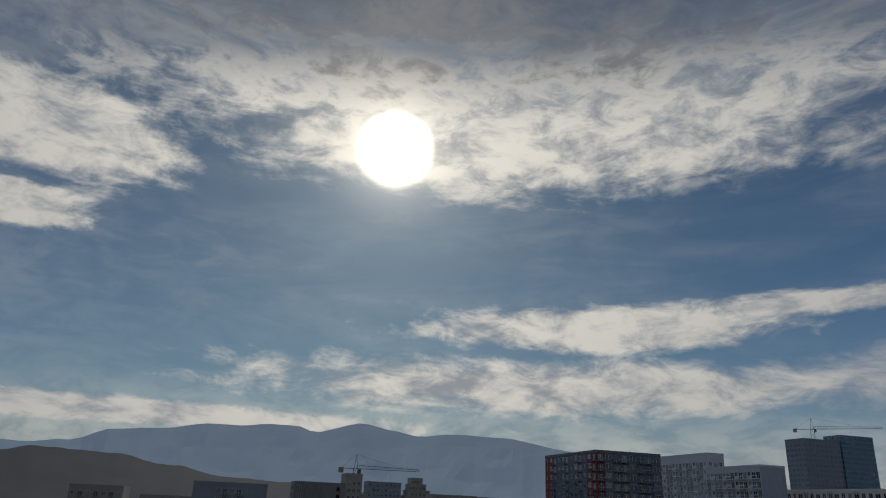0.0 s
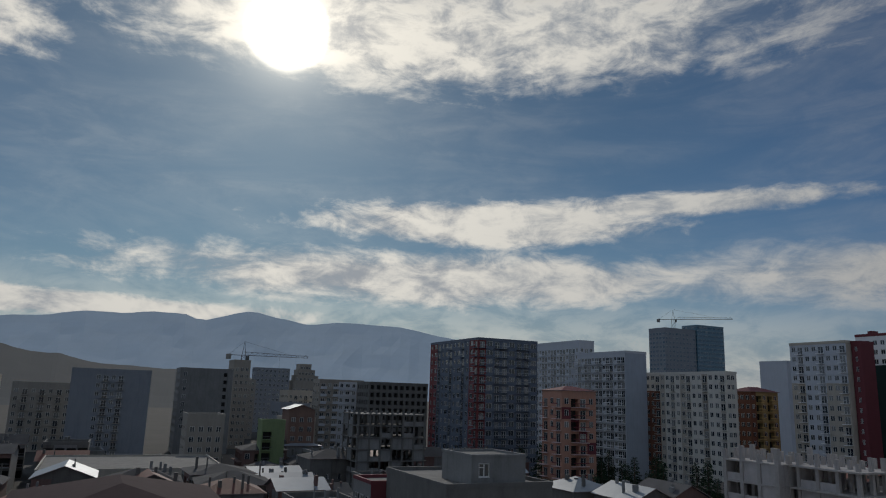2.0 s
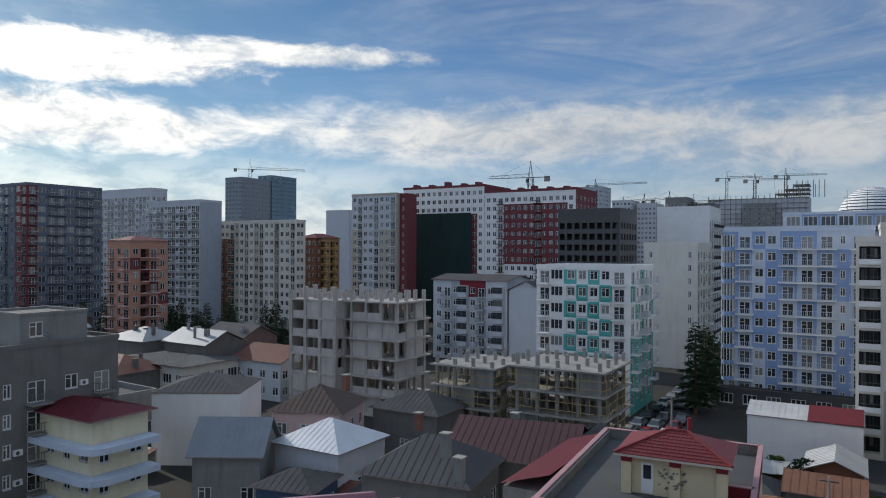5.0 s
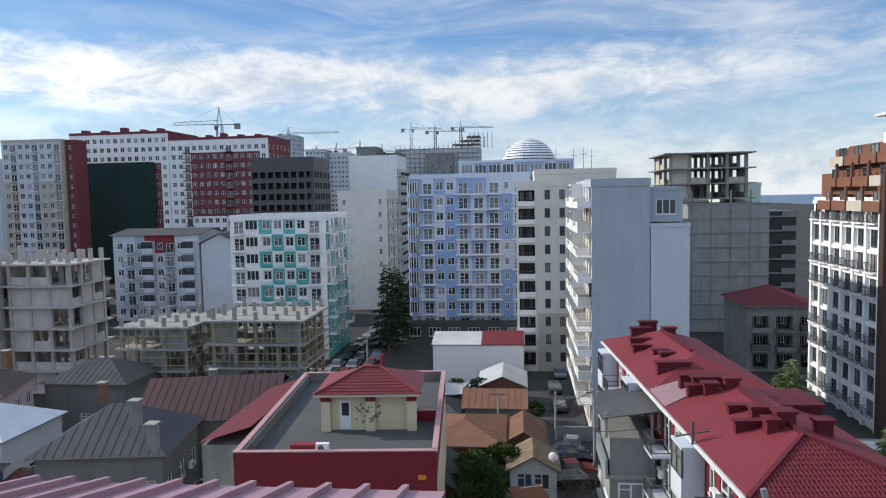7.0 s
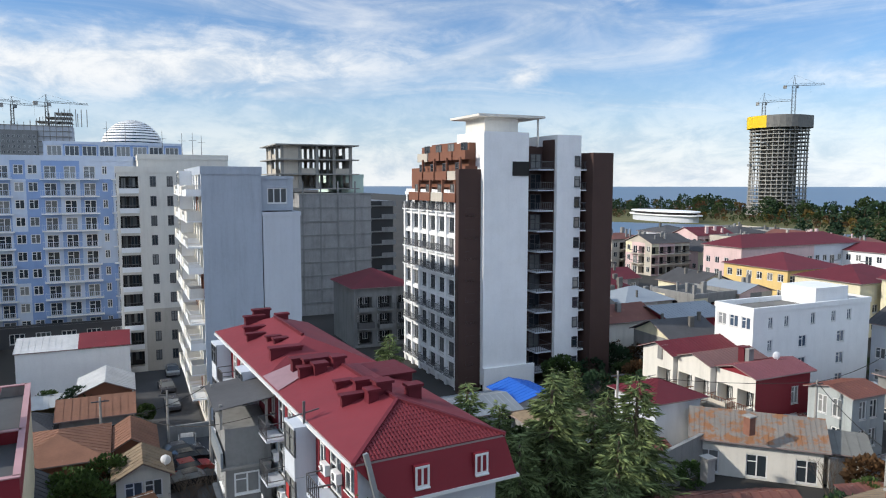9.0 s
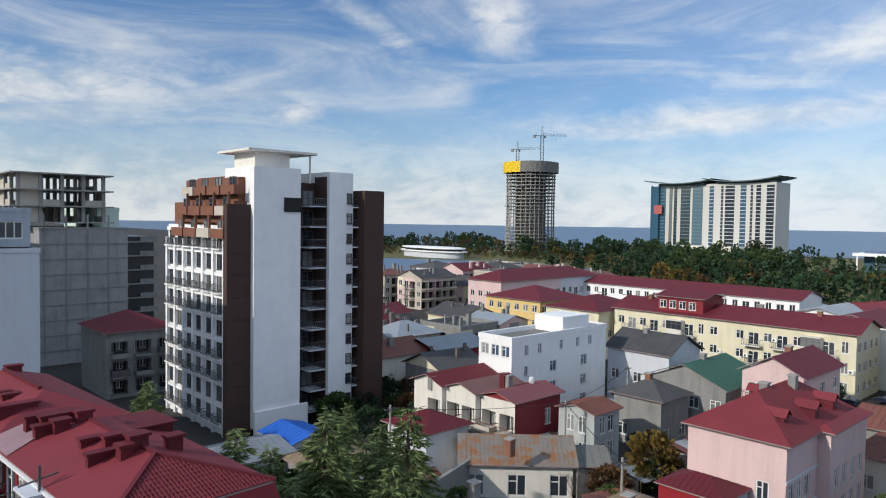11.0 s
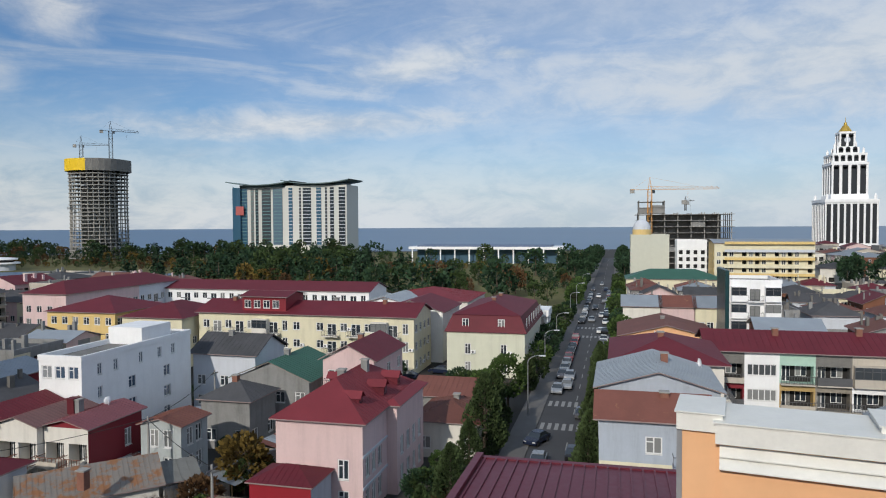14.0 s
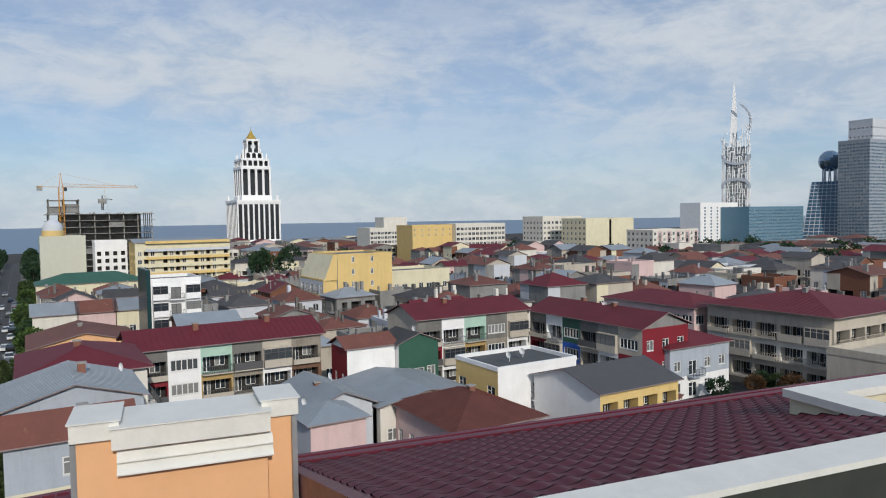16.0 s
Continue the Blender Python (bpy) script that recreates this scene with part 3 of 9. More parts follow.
def ridge(name, label, profile, near, far, mat, rough, seed):
    """A mountain chain: a strip of land that rises to the crest given by (heading, height angle)."""
    k, n, rows = Kit(), 160, 7
    a0, a1 = profile[0][0], profile[-1][0]
    grid = []
    for i in range(n + 1):
        a = a0 + (a1 - a0) * i / n
        for (p, e), (q, f) in zip(profile, profile[1:]):
            if p <= a <= q:
                s = (a - p) / (q - p)
                s = s * s * (3 - 2 * s)
                el = e + (f - e) * s
                break
        el += rough * (noise.noise((a * 0.5, seed, 0)) + 0.5 * noise.noise((a * 1.3, seed, 3)))
        crest = far * math.tan(radians(max(el, -0.3))) + 27
        col = []
        for j in range(rows + 1):
            s = j / rows
            r = near + (far - near) * s
            bump = 1 + (0.25 * noise.noise((a * 0.6, s * 4, seed)) * (1 - s) if 0 < s < 1 else 0)
            col.append((r * math.sin(radians(a)), r * math.cos(radians(a)), -2 + (crest + 2) * s ** 1.3 * bump))
        grid.append(col)
    for i in range(n):
        for j in range(rows):
            k.quad([grid[i][j], grid[i + 1][j], grid[i + 1][j + 1], grid[i][j + 1]])
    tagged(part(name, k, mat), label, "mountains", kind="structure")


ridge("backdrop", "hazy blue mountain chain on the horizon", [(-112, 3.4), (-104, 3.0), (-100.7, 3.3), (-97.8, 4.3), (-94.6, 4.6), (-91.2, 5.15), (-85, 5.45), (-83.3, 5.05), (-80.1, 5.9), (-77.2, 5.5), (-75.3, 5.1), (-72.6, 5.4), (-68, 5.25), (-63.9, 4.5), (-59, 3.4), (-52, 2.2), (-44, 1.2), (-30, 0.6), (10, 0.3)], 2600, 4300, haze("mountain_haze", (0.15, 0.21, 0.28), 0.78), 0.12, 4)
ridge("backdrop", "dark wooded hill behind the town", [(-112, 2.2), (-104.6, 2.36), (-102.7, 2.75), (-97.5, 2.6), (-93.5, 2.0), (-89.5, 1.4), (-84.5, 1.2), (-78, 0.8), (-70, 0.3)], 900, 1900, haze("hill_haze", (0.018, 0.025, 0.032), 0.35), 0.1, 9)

# ---------------------------------------------------------------- roads
def road(name, label, x0, x1, y0, y1, z, mat):
    k = Kit()
    k.box(x0, x1, y0, y1, -0.3, z, 0)
    tagged(part(name, k, mat), label, name, kind="structure")


PAVING = paint("pavement_slabs", (0.13, 0.125, 0.12), 0.9, var=0.25, scale=0.3)
LINE = paint("road_paint", (0.26, 0.26, 0.255), 0.8, var=0.2)
road("road", "grey asphalt avenue running down to the sea", 40, 560, 1.6, 10.4, 0.02, ASPHALT)
road("pavement", "grey slab pavement beside the avenue", 40, 560, 10.4, 13.4, 0.16, PAVING)
road("pavement", "grey slab pavement beside the avenue", 40, 560, -1.2, 1.6, 0.16, PAVING)
road("road", "narrow asphalt street lined with parked cars", -30.5, -22.5, 92, 420, 0.03, ASPHALT)
road("road", "asphalt yard between the apartment blocks", -1.5, 7.4, 40, 130, 0.03, ASPHALT)


def crossing(x):
    k = Kit()
    for i in range(9):
        k.box(x, x + 3.0, 1.9 + i * 0.95, 2.4 + i * 0.95, 0.021, 0.026)
    tagged(part("trim", k, LINE), "worn white crosswalk stripes on asphalt", "crosswalk", kind="structure")


for x in (92, 104, 168, 182):
    crossing(x)
k = Kit()
for i in range(60):
    k.box(60 + i * 8, 63 + i * 8, 5.92, 6.06, 0.021, 0.025)
tagged(part("trim", k, LINE), "dashed white line along the avenue", "road marking", kind="structure")

# ---------------------------------------------------------------- towers ahead
LILAC = paint("lilac_render", (0.25, 0.36, 0.60), 0.8, var=0.1, scale=0.3, streak=0.1)
PALE_LILAC = paint("pale_lilac_render", (0.53, 0.60, 0.72), 0.8, var=0.1, scale=0.3, streak=0.12)
CREAM = paint("cream_render", (0.67, 0.64, 0.58), 0.85, var=0.1, scale=0.3, streak=0.15)
BEIGE = paint("beige_render", (0.47, 0.425, 0.36), 0.85, var=0.15, scale=0.3, streak=0.2)
GREY_BLUE = paint("grey_blue_render", (0.38, 0.42, 0.48), 0.85, var=0.12, scale=0.25, streak=0.18)
PALE_GREY = paint("pale_grey_render", (0.53, 0.555, 0.6), 0.85, var=0.08, scale=0.3, streak=0.1)
BRICK_RED = paint("red_cladding", (0.17, 0.042, 0.05), 0.8, var=0.12, scale=0.3)
TEAL = paint("teal_cladding", (0.10, 0.42, 0.40), 0.7, var=0.12, scale=0.3)
NET = paint("green_black_net", (0.012, 0.035, 0.034), 0.9, var=0.3, scale=0.15, streak=0.3)
PINK = paint("pink_render", (0.62, 0.46, 0.45), 0.85, var=0.1, scale=0.3, streak=0.15)
ORANGE = paint("peach_render", (0.74, 0.42, 0.22), 0.85, var=0.08, scale=0.5, streak=0.06)
YELLOW = paint("yellow_render", (0.66, 0.48, 0.20), 0.85, var=0.1, scale=0.3, streak=0.12)
PALE_YELLOW = paint("pale_yellow_render", (0.67, 0.62, 0.45), 0.85, var=0.1, scale=0.3, streak=0.15)
BROWN = paint("brown_cladding", (0.06, 0.032, 0.026), 0.75, var=0.15, scale=0.4)
TERRACOTTA = paint("terracotta_panels", (0.18, 0.075, 0.045), 0.8, var=0.15, scale=0.5)
MAROON = paint("maroon_cladding", (0.20, 0.015, 0.025), 0.6, var=0.1, scale=0.4)
DARK_GREEN = paint("dark_green_sheet", (0.03, 0.10, 0.07), 0.6, var=0.2, scale=0.3)
GREY_WALL = paint("grey_cement_wall", (0.235, 0.235, 0.23), 0.9, var=0.25, scale=0.3, streak=0.3)
BLUE_GLASS = glass("blue_curtain_glass", (0.04, 0.10, 0.16), 0.06, 0.5, 0.15)


def lilac_colours(c, r):
    return 0 if (c > 6 and r in (4, 5, 9)) or (c * 7 + (r // 3) * 5) % 11 < 4 else 1


purple = block("apartment_tower", "steel-blue and white apartment tower with railed balconies", "apartment building", -20.8, 2.0, 132.6, 152, 30.6, [PALE_LILAC, LILAC, PALE_GREY],
               {"f": Face([(1.3, "t"), (3.4, "d"), (5.7, "w"), (7.7, "w"), (10.2, "d"), (13.1, "d"), (16.0, "d"), (18.3, "n"), (20.7, "d")], first=2.6, floor=2.85, colours=lilac_colours),
                "l": Face(spread(5, 19.4, "wd"), first=2.6, floor=2.85, colours=lilac_colours)}, slab=WHITE, rail=PALE_LILAC, balcony=2.85)
bay = thing("bay_window_column", "white glazed bay running up the blue tower", "bay window")
for f in range(9):
    k = Kit()
    z = 4.3 + f * 2.85
    pts = [(-20.2 + 1.0 * math.cos(math.pi + math.pi * j / 6), 132.58 + 0.8 * math.sin(math.pi + math.pi * j / 6)) for j in range(7)]
    k.ring(pts, z, z + 0.7, 0)
    k.ring([(-20.2 + (p[0] + 20.2) * 0.92, p[1] + 0.05) for p in pts], z + 0.7, z + 2.7, 1)
    for p in pts:
        k.box(p[0] - 0.06, p[0] + 0.06, p[1] - 0.06, p[1] + 0.06, z + 0.7, z + 2.85, 2)
    part("bay_storey", k, [LILAC, GLASS, WHITE], bay)
block("penthouse", "lilac penthouse storey with a ribbon of windows", "penthouse", -11.5, 10.0, 134, 150, 2.7, [PALE_LILAC, LILAC], {"f": Face(spread(8, 21.5, "W"), first=0.7, floor=2.7, colours=lambda c, r: 1 if c % 3 else 0)}, base=30.72, parapet=0.3, roof_mat=BROWN_METAL)
block("podium", "dark shop podium under the lilac tower", "podium", -21.6, 4.0, 130.4, 132.5, 3.2, [GREY_FRAME], {"f": Face(spread(7, 25.6, "W"), first=0.8)}, parapet=0.2)
cream = block("apartment_tower", "cream apartment tower with recessed balconies", "apartment building", -0.6, 7.2, 107, 122, 28.4, [CREAM, BEIGE],
              {"f": Face([(1.6, "Q"), (4.7, "n"), (6.9, "n")], first=1.6, floor=2.75, colours=lambda c, r: 1 if r < 3 and c else 0), "l": Face(spread(4, 15, "wn"), first=1.6, floor=2.75)}, slab=WHITE, balcony=2.3, frames=GREY_FRAME)
block("apartment_tower", "cream apartment tower behind another", "apartment building", 2.5, 16, 120, 133, 30.6, [CREAM, BEIGE], {"f": Face(spread(4, 13.5, "w"), first=1.6, floor=2.8)})
grey = block("apartment_tower", "slab tower with a blank grey-blue firewall and crowded balconies", "apartment building", 7.7, 13.9, 78, 98, 27.9, [GREY_BLUE, PALE_GREY, CREAM, TERRACOTTA],
             {"l": Face([(2.0, "s"), (5.3, "h"), (8.6, "g"), (11.9, "s"), (15.2, "h"), (18.3, "o")], first=1.6, floor=2.75, colours=lambda c, r: (2, 2, 1, 2, 3, 1, 2)[(c * 2 + r * 3) % 7])}, slab=WHITE, rail=CREAM, balcony=2.7, deep=1.5, acs=0.4)
block("tower_wing", "pale grey blank wing beside the firewall", "apartment building", 14.0, 18.1, 78.0, 96, 23.4, [PALE_GREY, GREY_BLUE], {"f": Face([(2.0, "-")])}, parapet=0.3)
block("tower_wing", "glazed top storey set back above the blank wing", "penthouse", 14.1, 17.6, 79.2, 95, 3.6, [GREY_BLUE], {"f": Face([(1.75, "W")], first=0.9, floor=3.0)}, base=23.8, parapet=0.25)

# brown and white tower
bx = thing("apartment_tower", "white and dark brown tower with stepped brown terraces", "apartment building", pose(0, 0, 0))


def brown_tower():
    for dims in ((38.2, 41.3, 79.0, 80.0, 0, 28.6, 1),
                 (41.3, 47.8, 78.2, 86.0, 1.0, 33.3, 0),
                 (41.3, 48.8, 77.8, 78.2, 0, 3.2, 0),
                 (52.4, 56.2, 78.6, 92.0, 0, 33.2, 0),
                 (56.2, 57.0, 80.0, 92.0, 0, 31.0, 1),
                 (57.0, 60.3, 77.0, 92.0, 0, 30.9, 1),
                 (47.8, 52.4, 82.0, 92.0, 0, 31.8, 1),
                 (52.28, 52.4, 79.2, 82.0, 0, 32.6, 1),
                 (38.9, 48.4, 86.0, 98.5, 0, 26.0, 0),
                 (38.9, 42.0, 80.0, 86.0, 0, 26.0, 0),
                 (39.6, 42.0, 80.0, 98, 26.0, 29.0, 2),
                 (40.4, 42.0, 80.5, 96, 29.0, 32.0, 2),
                 (42.0, 48.4, 86.0, 96, 26.0, 32.4, 2)):
        k = Kit()
        k.box(*dims[:6], 0)
        part("wall", k, [(WHITE, BROWN, TERRACOTTA)[dims[6]]], bx)
    r = Kit()
    r.box(42.6, 47.5, 80.5, 86, 33.3, 35.3, 0)
    r.box(41.2, 51.0, 79.4, 88, 35.3, 35.6, 0)
    r.box(50.2, 50.4, 80.0, 80.2, 31.6, 35.3, 0)
    part("roof", r, [CREAM], bx)
    # Near-black slab set on the wall; its colour is the niche's shade.
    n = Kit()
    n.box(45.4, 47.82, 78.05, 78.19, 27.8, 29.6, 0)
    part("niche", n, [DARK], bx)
    for f in range(11):
        z = 1.5 + f * 2.72
        for y in (82.2, 85.2, 88.2, 91.2, 94.2, 97.0):
            if z < 24:
                part("window", window_data(1.7, 2.0, GREY_FRAME, GLASS, 1), None, bx, m=pose(38.86, y, z, 0, 0, -90))
                if int(y * 2 + f) % 3:
                    part("balcony", balcony_data(2.4, "rail", WHITE, RAIL, 0.7), None, bx, m=pose(38.85, y, z - 0.1, 0, 0, -90))
        if z < 25:
            part("balcony", balcony_data(2.8, "rail", WHITE, RAIL, 1.3), None, bx, m=pose(40.3, 80.4, z - 0.5, 0, 0, -90) @ pose(0, 0.2, 0))
        part("balcony", balcony_data(2.5, "rail", PALE_GREY, RAIL, 2.9), None, bx, m=pose(51.0, 81.98, z))
        part("window", window_data(1.0, 1.6, GREY_FRAME, GLASS, 0), None, bx, m=pose(48.8, 81.95, z + 0.3))
        part("window", window_data(1.7, 2.1, GREY_FRAME, GLASS, 1), None, bx, m=pose(51.2, 81.95, z))
        part("window", window_data(0.9, 1.4, GREY_FRAME, GLASS, 0), None, bx, m=pose(55.6, 78.55, z + 0.4))
        part("balcony", balcony_data(0.95, "rail", WHITE, RAIL, 1.6), None, bx, m=pose(56.6, 80.0, z))
    for i, (x, z) in enumerate(((38.2, 24.6), (38.8, 27.4), (39.6, 30.0))):
        for j, y in enumerate((81.5, 85.5, 89.5, 93.5)):
            part("balcony", balcony_data(3.6, "solid", (TERRACOTTA, BEIGE)[(i + j) % 4 == 1], (TERRACOTTA, BEIGE)[(i + j) % 4 == 1], 1.2), None, bx, m=pose(x + 1.0, y, z, 0, 0, -90))
            part("window", window_data(1.9, 2.0, GREY_FRAME, GLASS, 1), None, bx, m=pose((38.85, 39.55, 40.35)[i], y + 0.4, z + 0.1, 0, 0, -90))
            i == 2 or part("pier", (lambda q: (q.box(x - 0.1, x + 0.15, y - 1.75, y - 1.5, z, z + 2.7), q)[1])(Kit()), [TERRACOTTA], bx)
    for y in (80.6, 83.7, 86.7, 89.7, 92.7, 95.6, 98.3):
        g = Kit()
        g.box(38.5, 38.88, y - 0.28, y + 0.28, 0, 25.5 if y < 90 else 24.2, 0)
        part("facade_pier", g, [WHITE], bx)
    for f in range(10):
        g = Kit()
        g.box(38.62, 38.86, 80.6, 98.3, 0.7 + f * 2.72, 1.15 + f * 2.72, 0)
        part("facade_band", g, [WHITE], bx)


brown_tower()

# raw concrete tower with open upper floors
rc = thing("unfinished_tower", "raw concrete tower with open upper floors and brick infill below", "unfinished building", pose(30, 145, 0))


def bar(col, e, mat):
    k = Kit()
    k.box(-col / 2, col / 2, -col / 2, col / 2, 0, e - 0.24)
    return k.data("column", [mat])


def open_frame(parent, w, d, floors, z0, h, mat, nx, ny, slab_out=0.8, col=0.45, stubs=0.0, infill=0.0, infill_mat=None, seed=1, props=False, single=True):
    """Slabs and columns of a building under construction, each slab and column a part."""
    rnd = random.Random(seed)
    for f in range(floors + 1):
        k = Kit()
        z = z0 + f * h
        k.box(-slab_out, w + slab_out, -slab_out, d + slab_out, z, z + 0.24, 0)
        part("slab", k, mat, parent)
        rest = Kit()
        if f < floors or stubs:
            hh = h if f < floors else stubs
            for i in range(nx):
                for j in range(ny):
                    e = hh if f < floors else round(hh * rnd.uniform(0.6, 1.2), 1)
                    if not single:
                        cx, cy = w * i / (nx - 1), d * j / (ny - 1)
                        rest.box(cx - col / 2, cx + col / 2, cy - col / 2, cy + col / 2, z + 0.24, z + e, 0)
                        continue
                    part("column", shared(("col", col, e, mat.name), lambda: bar(col, e, mat)), None, parent, m=pose(w * i / (nx - 1), d * j / (ny - 1), z + 0.24))
        if f < floors and infill:
            panels = [(w * i / (nx - 1) + col / 2, w * (i + 1) / (nx - 1) - col / 2, y - 0.1, y + 0.1) for i in range(nx - 1) for y in (0, d)]
            panels += [(x - 0.1, x + 0.1, d * j / (ny - 1) + col / 2, d * (j + 1) / (ny - 1) - col / 2) for j in range(ny - 1) for x in (0, w)]
            for xa, xb, ya, yb in panels:
                if rnd.random() < infill:
                    k3 = Kit() if single else rest
                    k3.box(xa, xb, ya, yb, z + 0.24, z + (h if rnd.random() < 0.6 else h * 0.45), 0 if single else 1)
                    if single:
                        part("infill_wall", k3, infill_mat or mat, parent)
        if rest.f:
            part("storey_frame", rest, [mat, infill_mat or mat], parent, kind="stuff")
        if props and f < floors:
            k4 = Kit()
            for i in range(int(w / 1.1)):
                k4.beam((i * 1.1, -slab_out + 0.1, z + 0.24), (i * 1.1 + 0.1, -slab_out + 0.1, z + h), 0.07)
            for q in (0.35, 0.7):
                k4.beam((-slab_out, -slab_out - 0.1, z + h * q), (w + slab_out, -slab_out - 0.1, z + h * q), 0.09)
                k4.beam((w + slab_out, -slab_out - 0.1, z + h * q), (w + slab_out, d, z + h * q), 0.09)
            for j in range(int(d / 1.3)):
                k4.beam((w + slab_out - 0.1, j * 1.3, z + 0.24), (w + slab_out - 0.1, j * 1.3, z + h), 0.07)
            part("scaffold", k4, WOOD, parent, kind="stuff")


WOOD = paint("raw_timber", (0.32, 0.24, 0.11), 0.8, var=0.3, scale=1.0)
open_frame(rc, 14.5, 15, 3, 25.5, 3.0, CONCRETE, 5, 4, 1.5, 0.6, 0.0, 0.6, BEIGE, 3)
BLOCKWORK = paint("blockwork", (0.30, 0.295, 0.29), 0.9, var=0.28, scale=0.4, streak=0.3)
k = Kit()
k.box(2.0, 17.0, -6.0, 14, 0, 24.4, 0)
part("wall", k, [BLOCKWORK], rc)
for f in range(9):
    k = Kit()
    k.box(1.9, 17.1, -6.1, 14.1, 2.4 + f * 2.75, 2.7 + f * 2.75)
    part("slab_edge", k, [GREY_WALL], rc)
    for i in range(4):
        k = Kit()
        k.box(2.6 + i * 3.6, 2.9 + i * 3.6, -6.08, -6.0, 2.7 + f * 2.75, 5.15 + f * 2.75)
        part("pier", k, [GREY_WALL], rc)
# Open-floored dark frame built solid; the near-black also stands for its inner shade.
k = Kit()
k.box(17.1, 23.0, -3, 14, 0, 23.0, 0)
part("wing", k, [paint("black_open_wing", (0.035, 0.037, 0.04), 0.35)], rc, "dark open-floored wing")
for f in range(8):
    k = Kit()
    k.box(16.9, 23.4, -3.6, 14.2, 2.6 + f * 2.75, 2.85 + f * 2.75)
    part("slab_edge", k, [GREY_WALL], rc)
    k = Kit()
    k.box(20.2, 23.4, -3.6, -3.5, 2.85 + f * 2.75, 3.7 + f * 2.75)
    part("balcony_front", k, [GREY_WALL], rc)
block("house", "dark four-storey house with a burgundy roof", "house", 33.5, 44, 108, 120, 9.8, [GREY_WALL, TERRACOTTA], {"f": Face(spread(3, 10.5, "oo", 1.8), first=1.2, floor=2.9), "r": Face(spread(4, 14, "w"), first=1.2, floor=2.9)}, roof="hip", rise=2.4)
block("apartment_tower", "slim tower with a mint and white gable wall", "apartment building", 44, 49, 150, 170, 28, [paint("mint_render", (0.55, 0.68, 0.60), 0.8, var=0.06)], {})

# teal and white block on the side street
block("apartment_building", "white and teal apartment block with bay windows", "apartment building", -48.7, -32.2, 114, 128.5, 23.9, [WHITE, TEAL, PALE_GREY],
      {"f": Face([(1.5, "d"), (3.7, "W"), (6.3, "w"), (8.3, "w"), (10.3, "w"), (12.3, "w"), (14.6, "d")], first=2.2, floor=2.85, colours=lambda c, r: 1 if c > 1 and c < 6 and (c + r) % 2 else 0),
       "r": Face(spread(5, 14.5, "dwsw", 1.5), first=2.2, floor=2.85, colours=lambda c, r: 1 if r < 4 or (c + r) % 3 == 0 else 0)}, slab=WHITE, rail=PALE_GREY, balcony=2.1)
mint = thing("bay_frame_grid", "white and mint frames round the windows of the teal block", "facade frames")
for c in range(4):
    for r in range(7):
        k = Kit()
        x, z = -48.7 + 5.35 + c * 2.0, 1.75 + r * 2.85
        for a, b, lo, hi in ((0, 1.9, 0, 0.18), (0, 1.9, 2.1, 2.28), (0, 0.18, 0.18, 2.1), (1.72, 1.9, 0.18, 2.1)):
            k.box(x + a, x + b, 113.72, 113.99, z + lo, z + hi)
        part("window_surround", k, [TEAL if (c + r) % 2 else WHITE], mint)
block("apartment_building", "white and dark red apartment block with a brown roof", "apartment building", -92.5, -72, 151, 165, 19.6, [PALE_GREY, MAROON, GREY_BLUE],
      {"f": Face(spread(8, 20, "wdwg"), first=1.4, floor=3.0, colours=lambda c, r: 1 if c in (3, 4, 5) and r > 4 else (2 if c % 3 == 2 else 0))}, slab=PALE_GREY, roof="gable", roof_mat=OLD_ROOF, rise=1.2)
block("apartment_building", "white gabled wall beside a crane truck", "apartment building", -71.5, -63, 151, 165, 17.5, [PALE_GREY], {}, roof="gable", roof_mat=OLD_ROOF, rise=2.2)
block("apartment_building", "plain beige block with small windows", "apartment building", -43.7, -31.6, 166, 182, 28.3, [CREAM, BEIGE], {"f": Face(spread(2, 12, "n"), first=1.5), "r": Face(spread(5, 16, "dw"), first=1.5)}, joined=True)
block("apartment_tower", "plain white tower with striped balconies", "apartment building", -50.4, -36, 206, 224, 39, [WHITE, PALE_GREY], {"r": Face(spread(6, 18, "s"), first=1.5)}, joined=True, rail=DARK)
block("unfinished_tower", "dark glazed frame of an unfinished block", "unfinished building", -70.6, -53.5, 180, 196, 37.5, [GREY_FRAME, DARK_CONCRETE], {"f": Face(spread(8, 17, "v", 1.2), first=0.9, floor=2.9), "r": Face(spread(6, 16, "v"), first=0.9, floor=2.9)}, slab=DARK_CONCRETE)

# red brick giant with a net over half its front

block("apartment_tower", "huge red and white apartment block behind a dark net", "apartment building", -150.2, -115.4, 223, 245, 50, [BRICK_RED, WHITE], {"f": Face(spread(14, 34.8, "w"), first=2.0, floor=3.0, colours=lambda c, r: 1 if r >= 13 or c > 12 else 0)}, joined=True)
block("apartment_tower", "huge red and white apartment block with balconies", "apartment building", -115.3, -81.2, 223, 245, 47.5, [BRICK_RED, WHITE], {"f": Face(spread(14, 34, "wwdwww"), first=2.0, floor=3.0, colours=lambda c, r: 1 if r >= 14 or c < 3 or r < 7 or c > 12 else 0), "r": Face(spread(6, 22, "w"), first=2.0)}, joined=True, rail=GREY_FRAME)
net = thing("scaffold_net", "dark green net hung over the facade of the red block", "construction net")
for i in range(11):
    k = Kit()
    x = -148.8 + i * 2.6
    k.quad([(x, 222.2 - 0.25 * (i % 2), 1), (x + 2.6, 222.2 - 0.25 * ((i + 1) % 2), 1), (x + 2.6, 222.2 - 0.25 * ((i + 1) % 2), 40.5), (x, 222.2 - 0.25 * (i % 2), 40.5)])
    part("net_panel", k, NET, net)
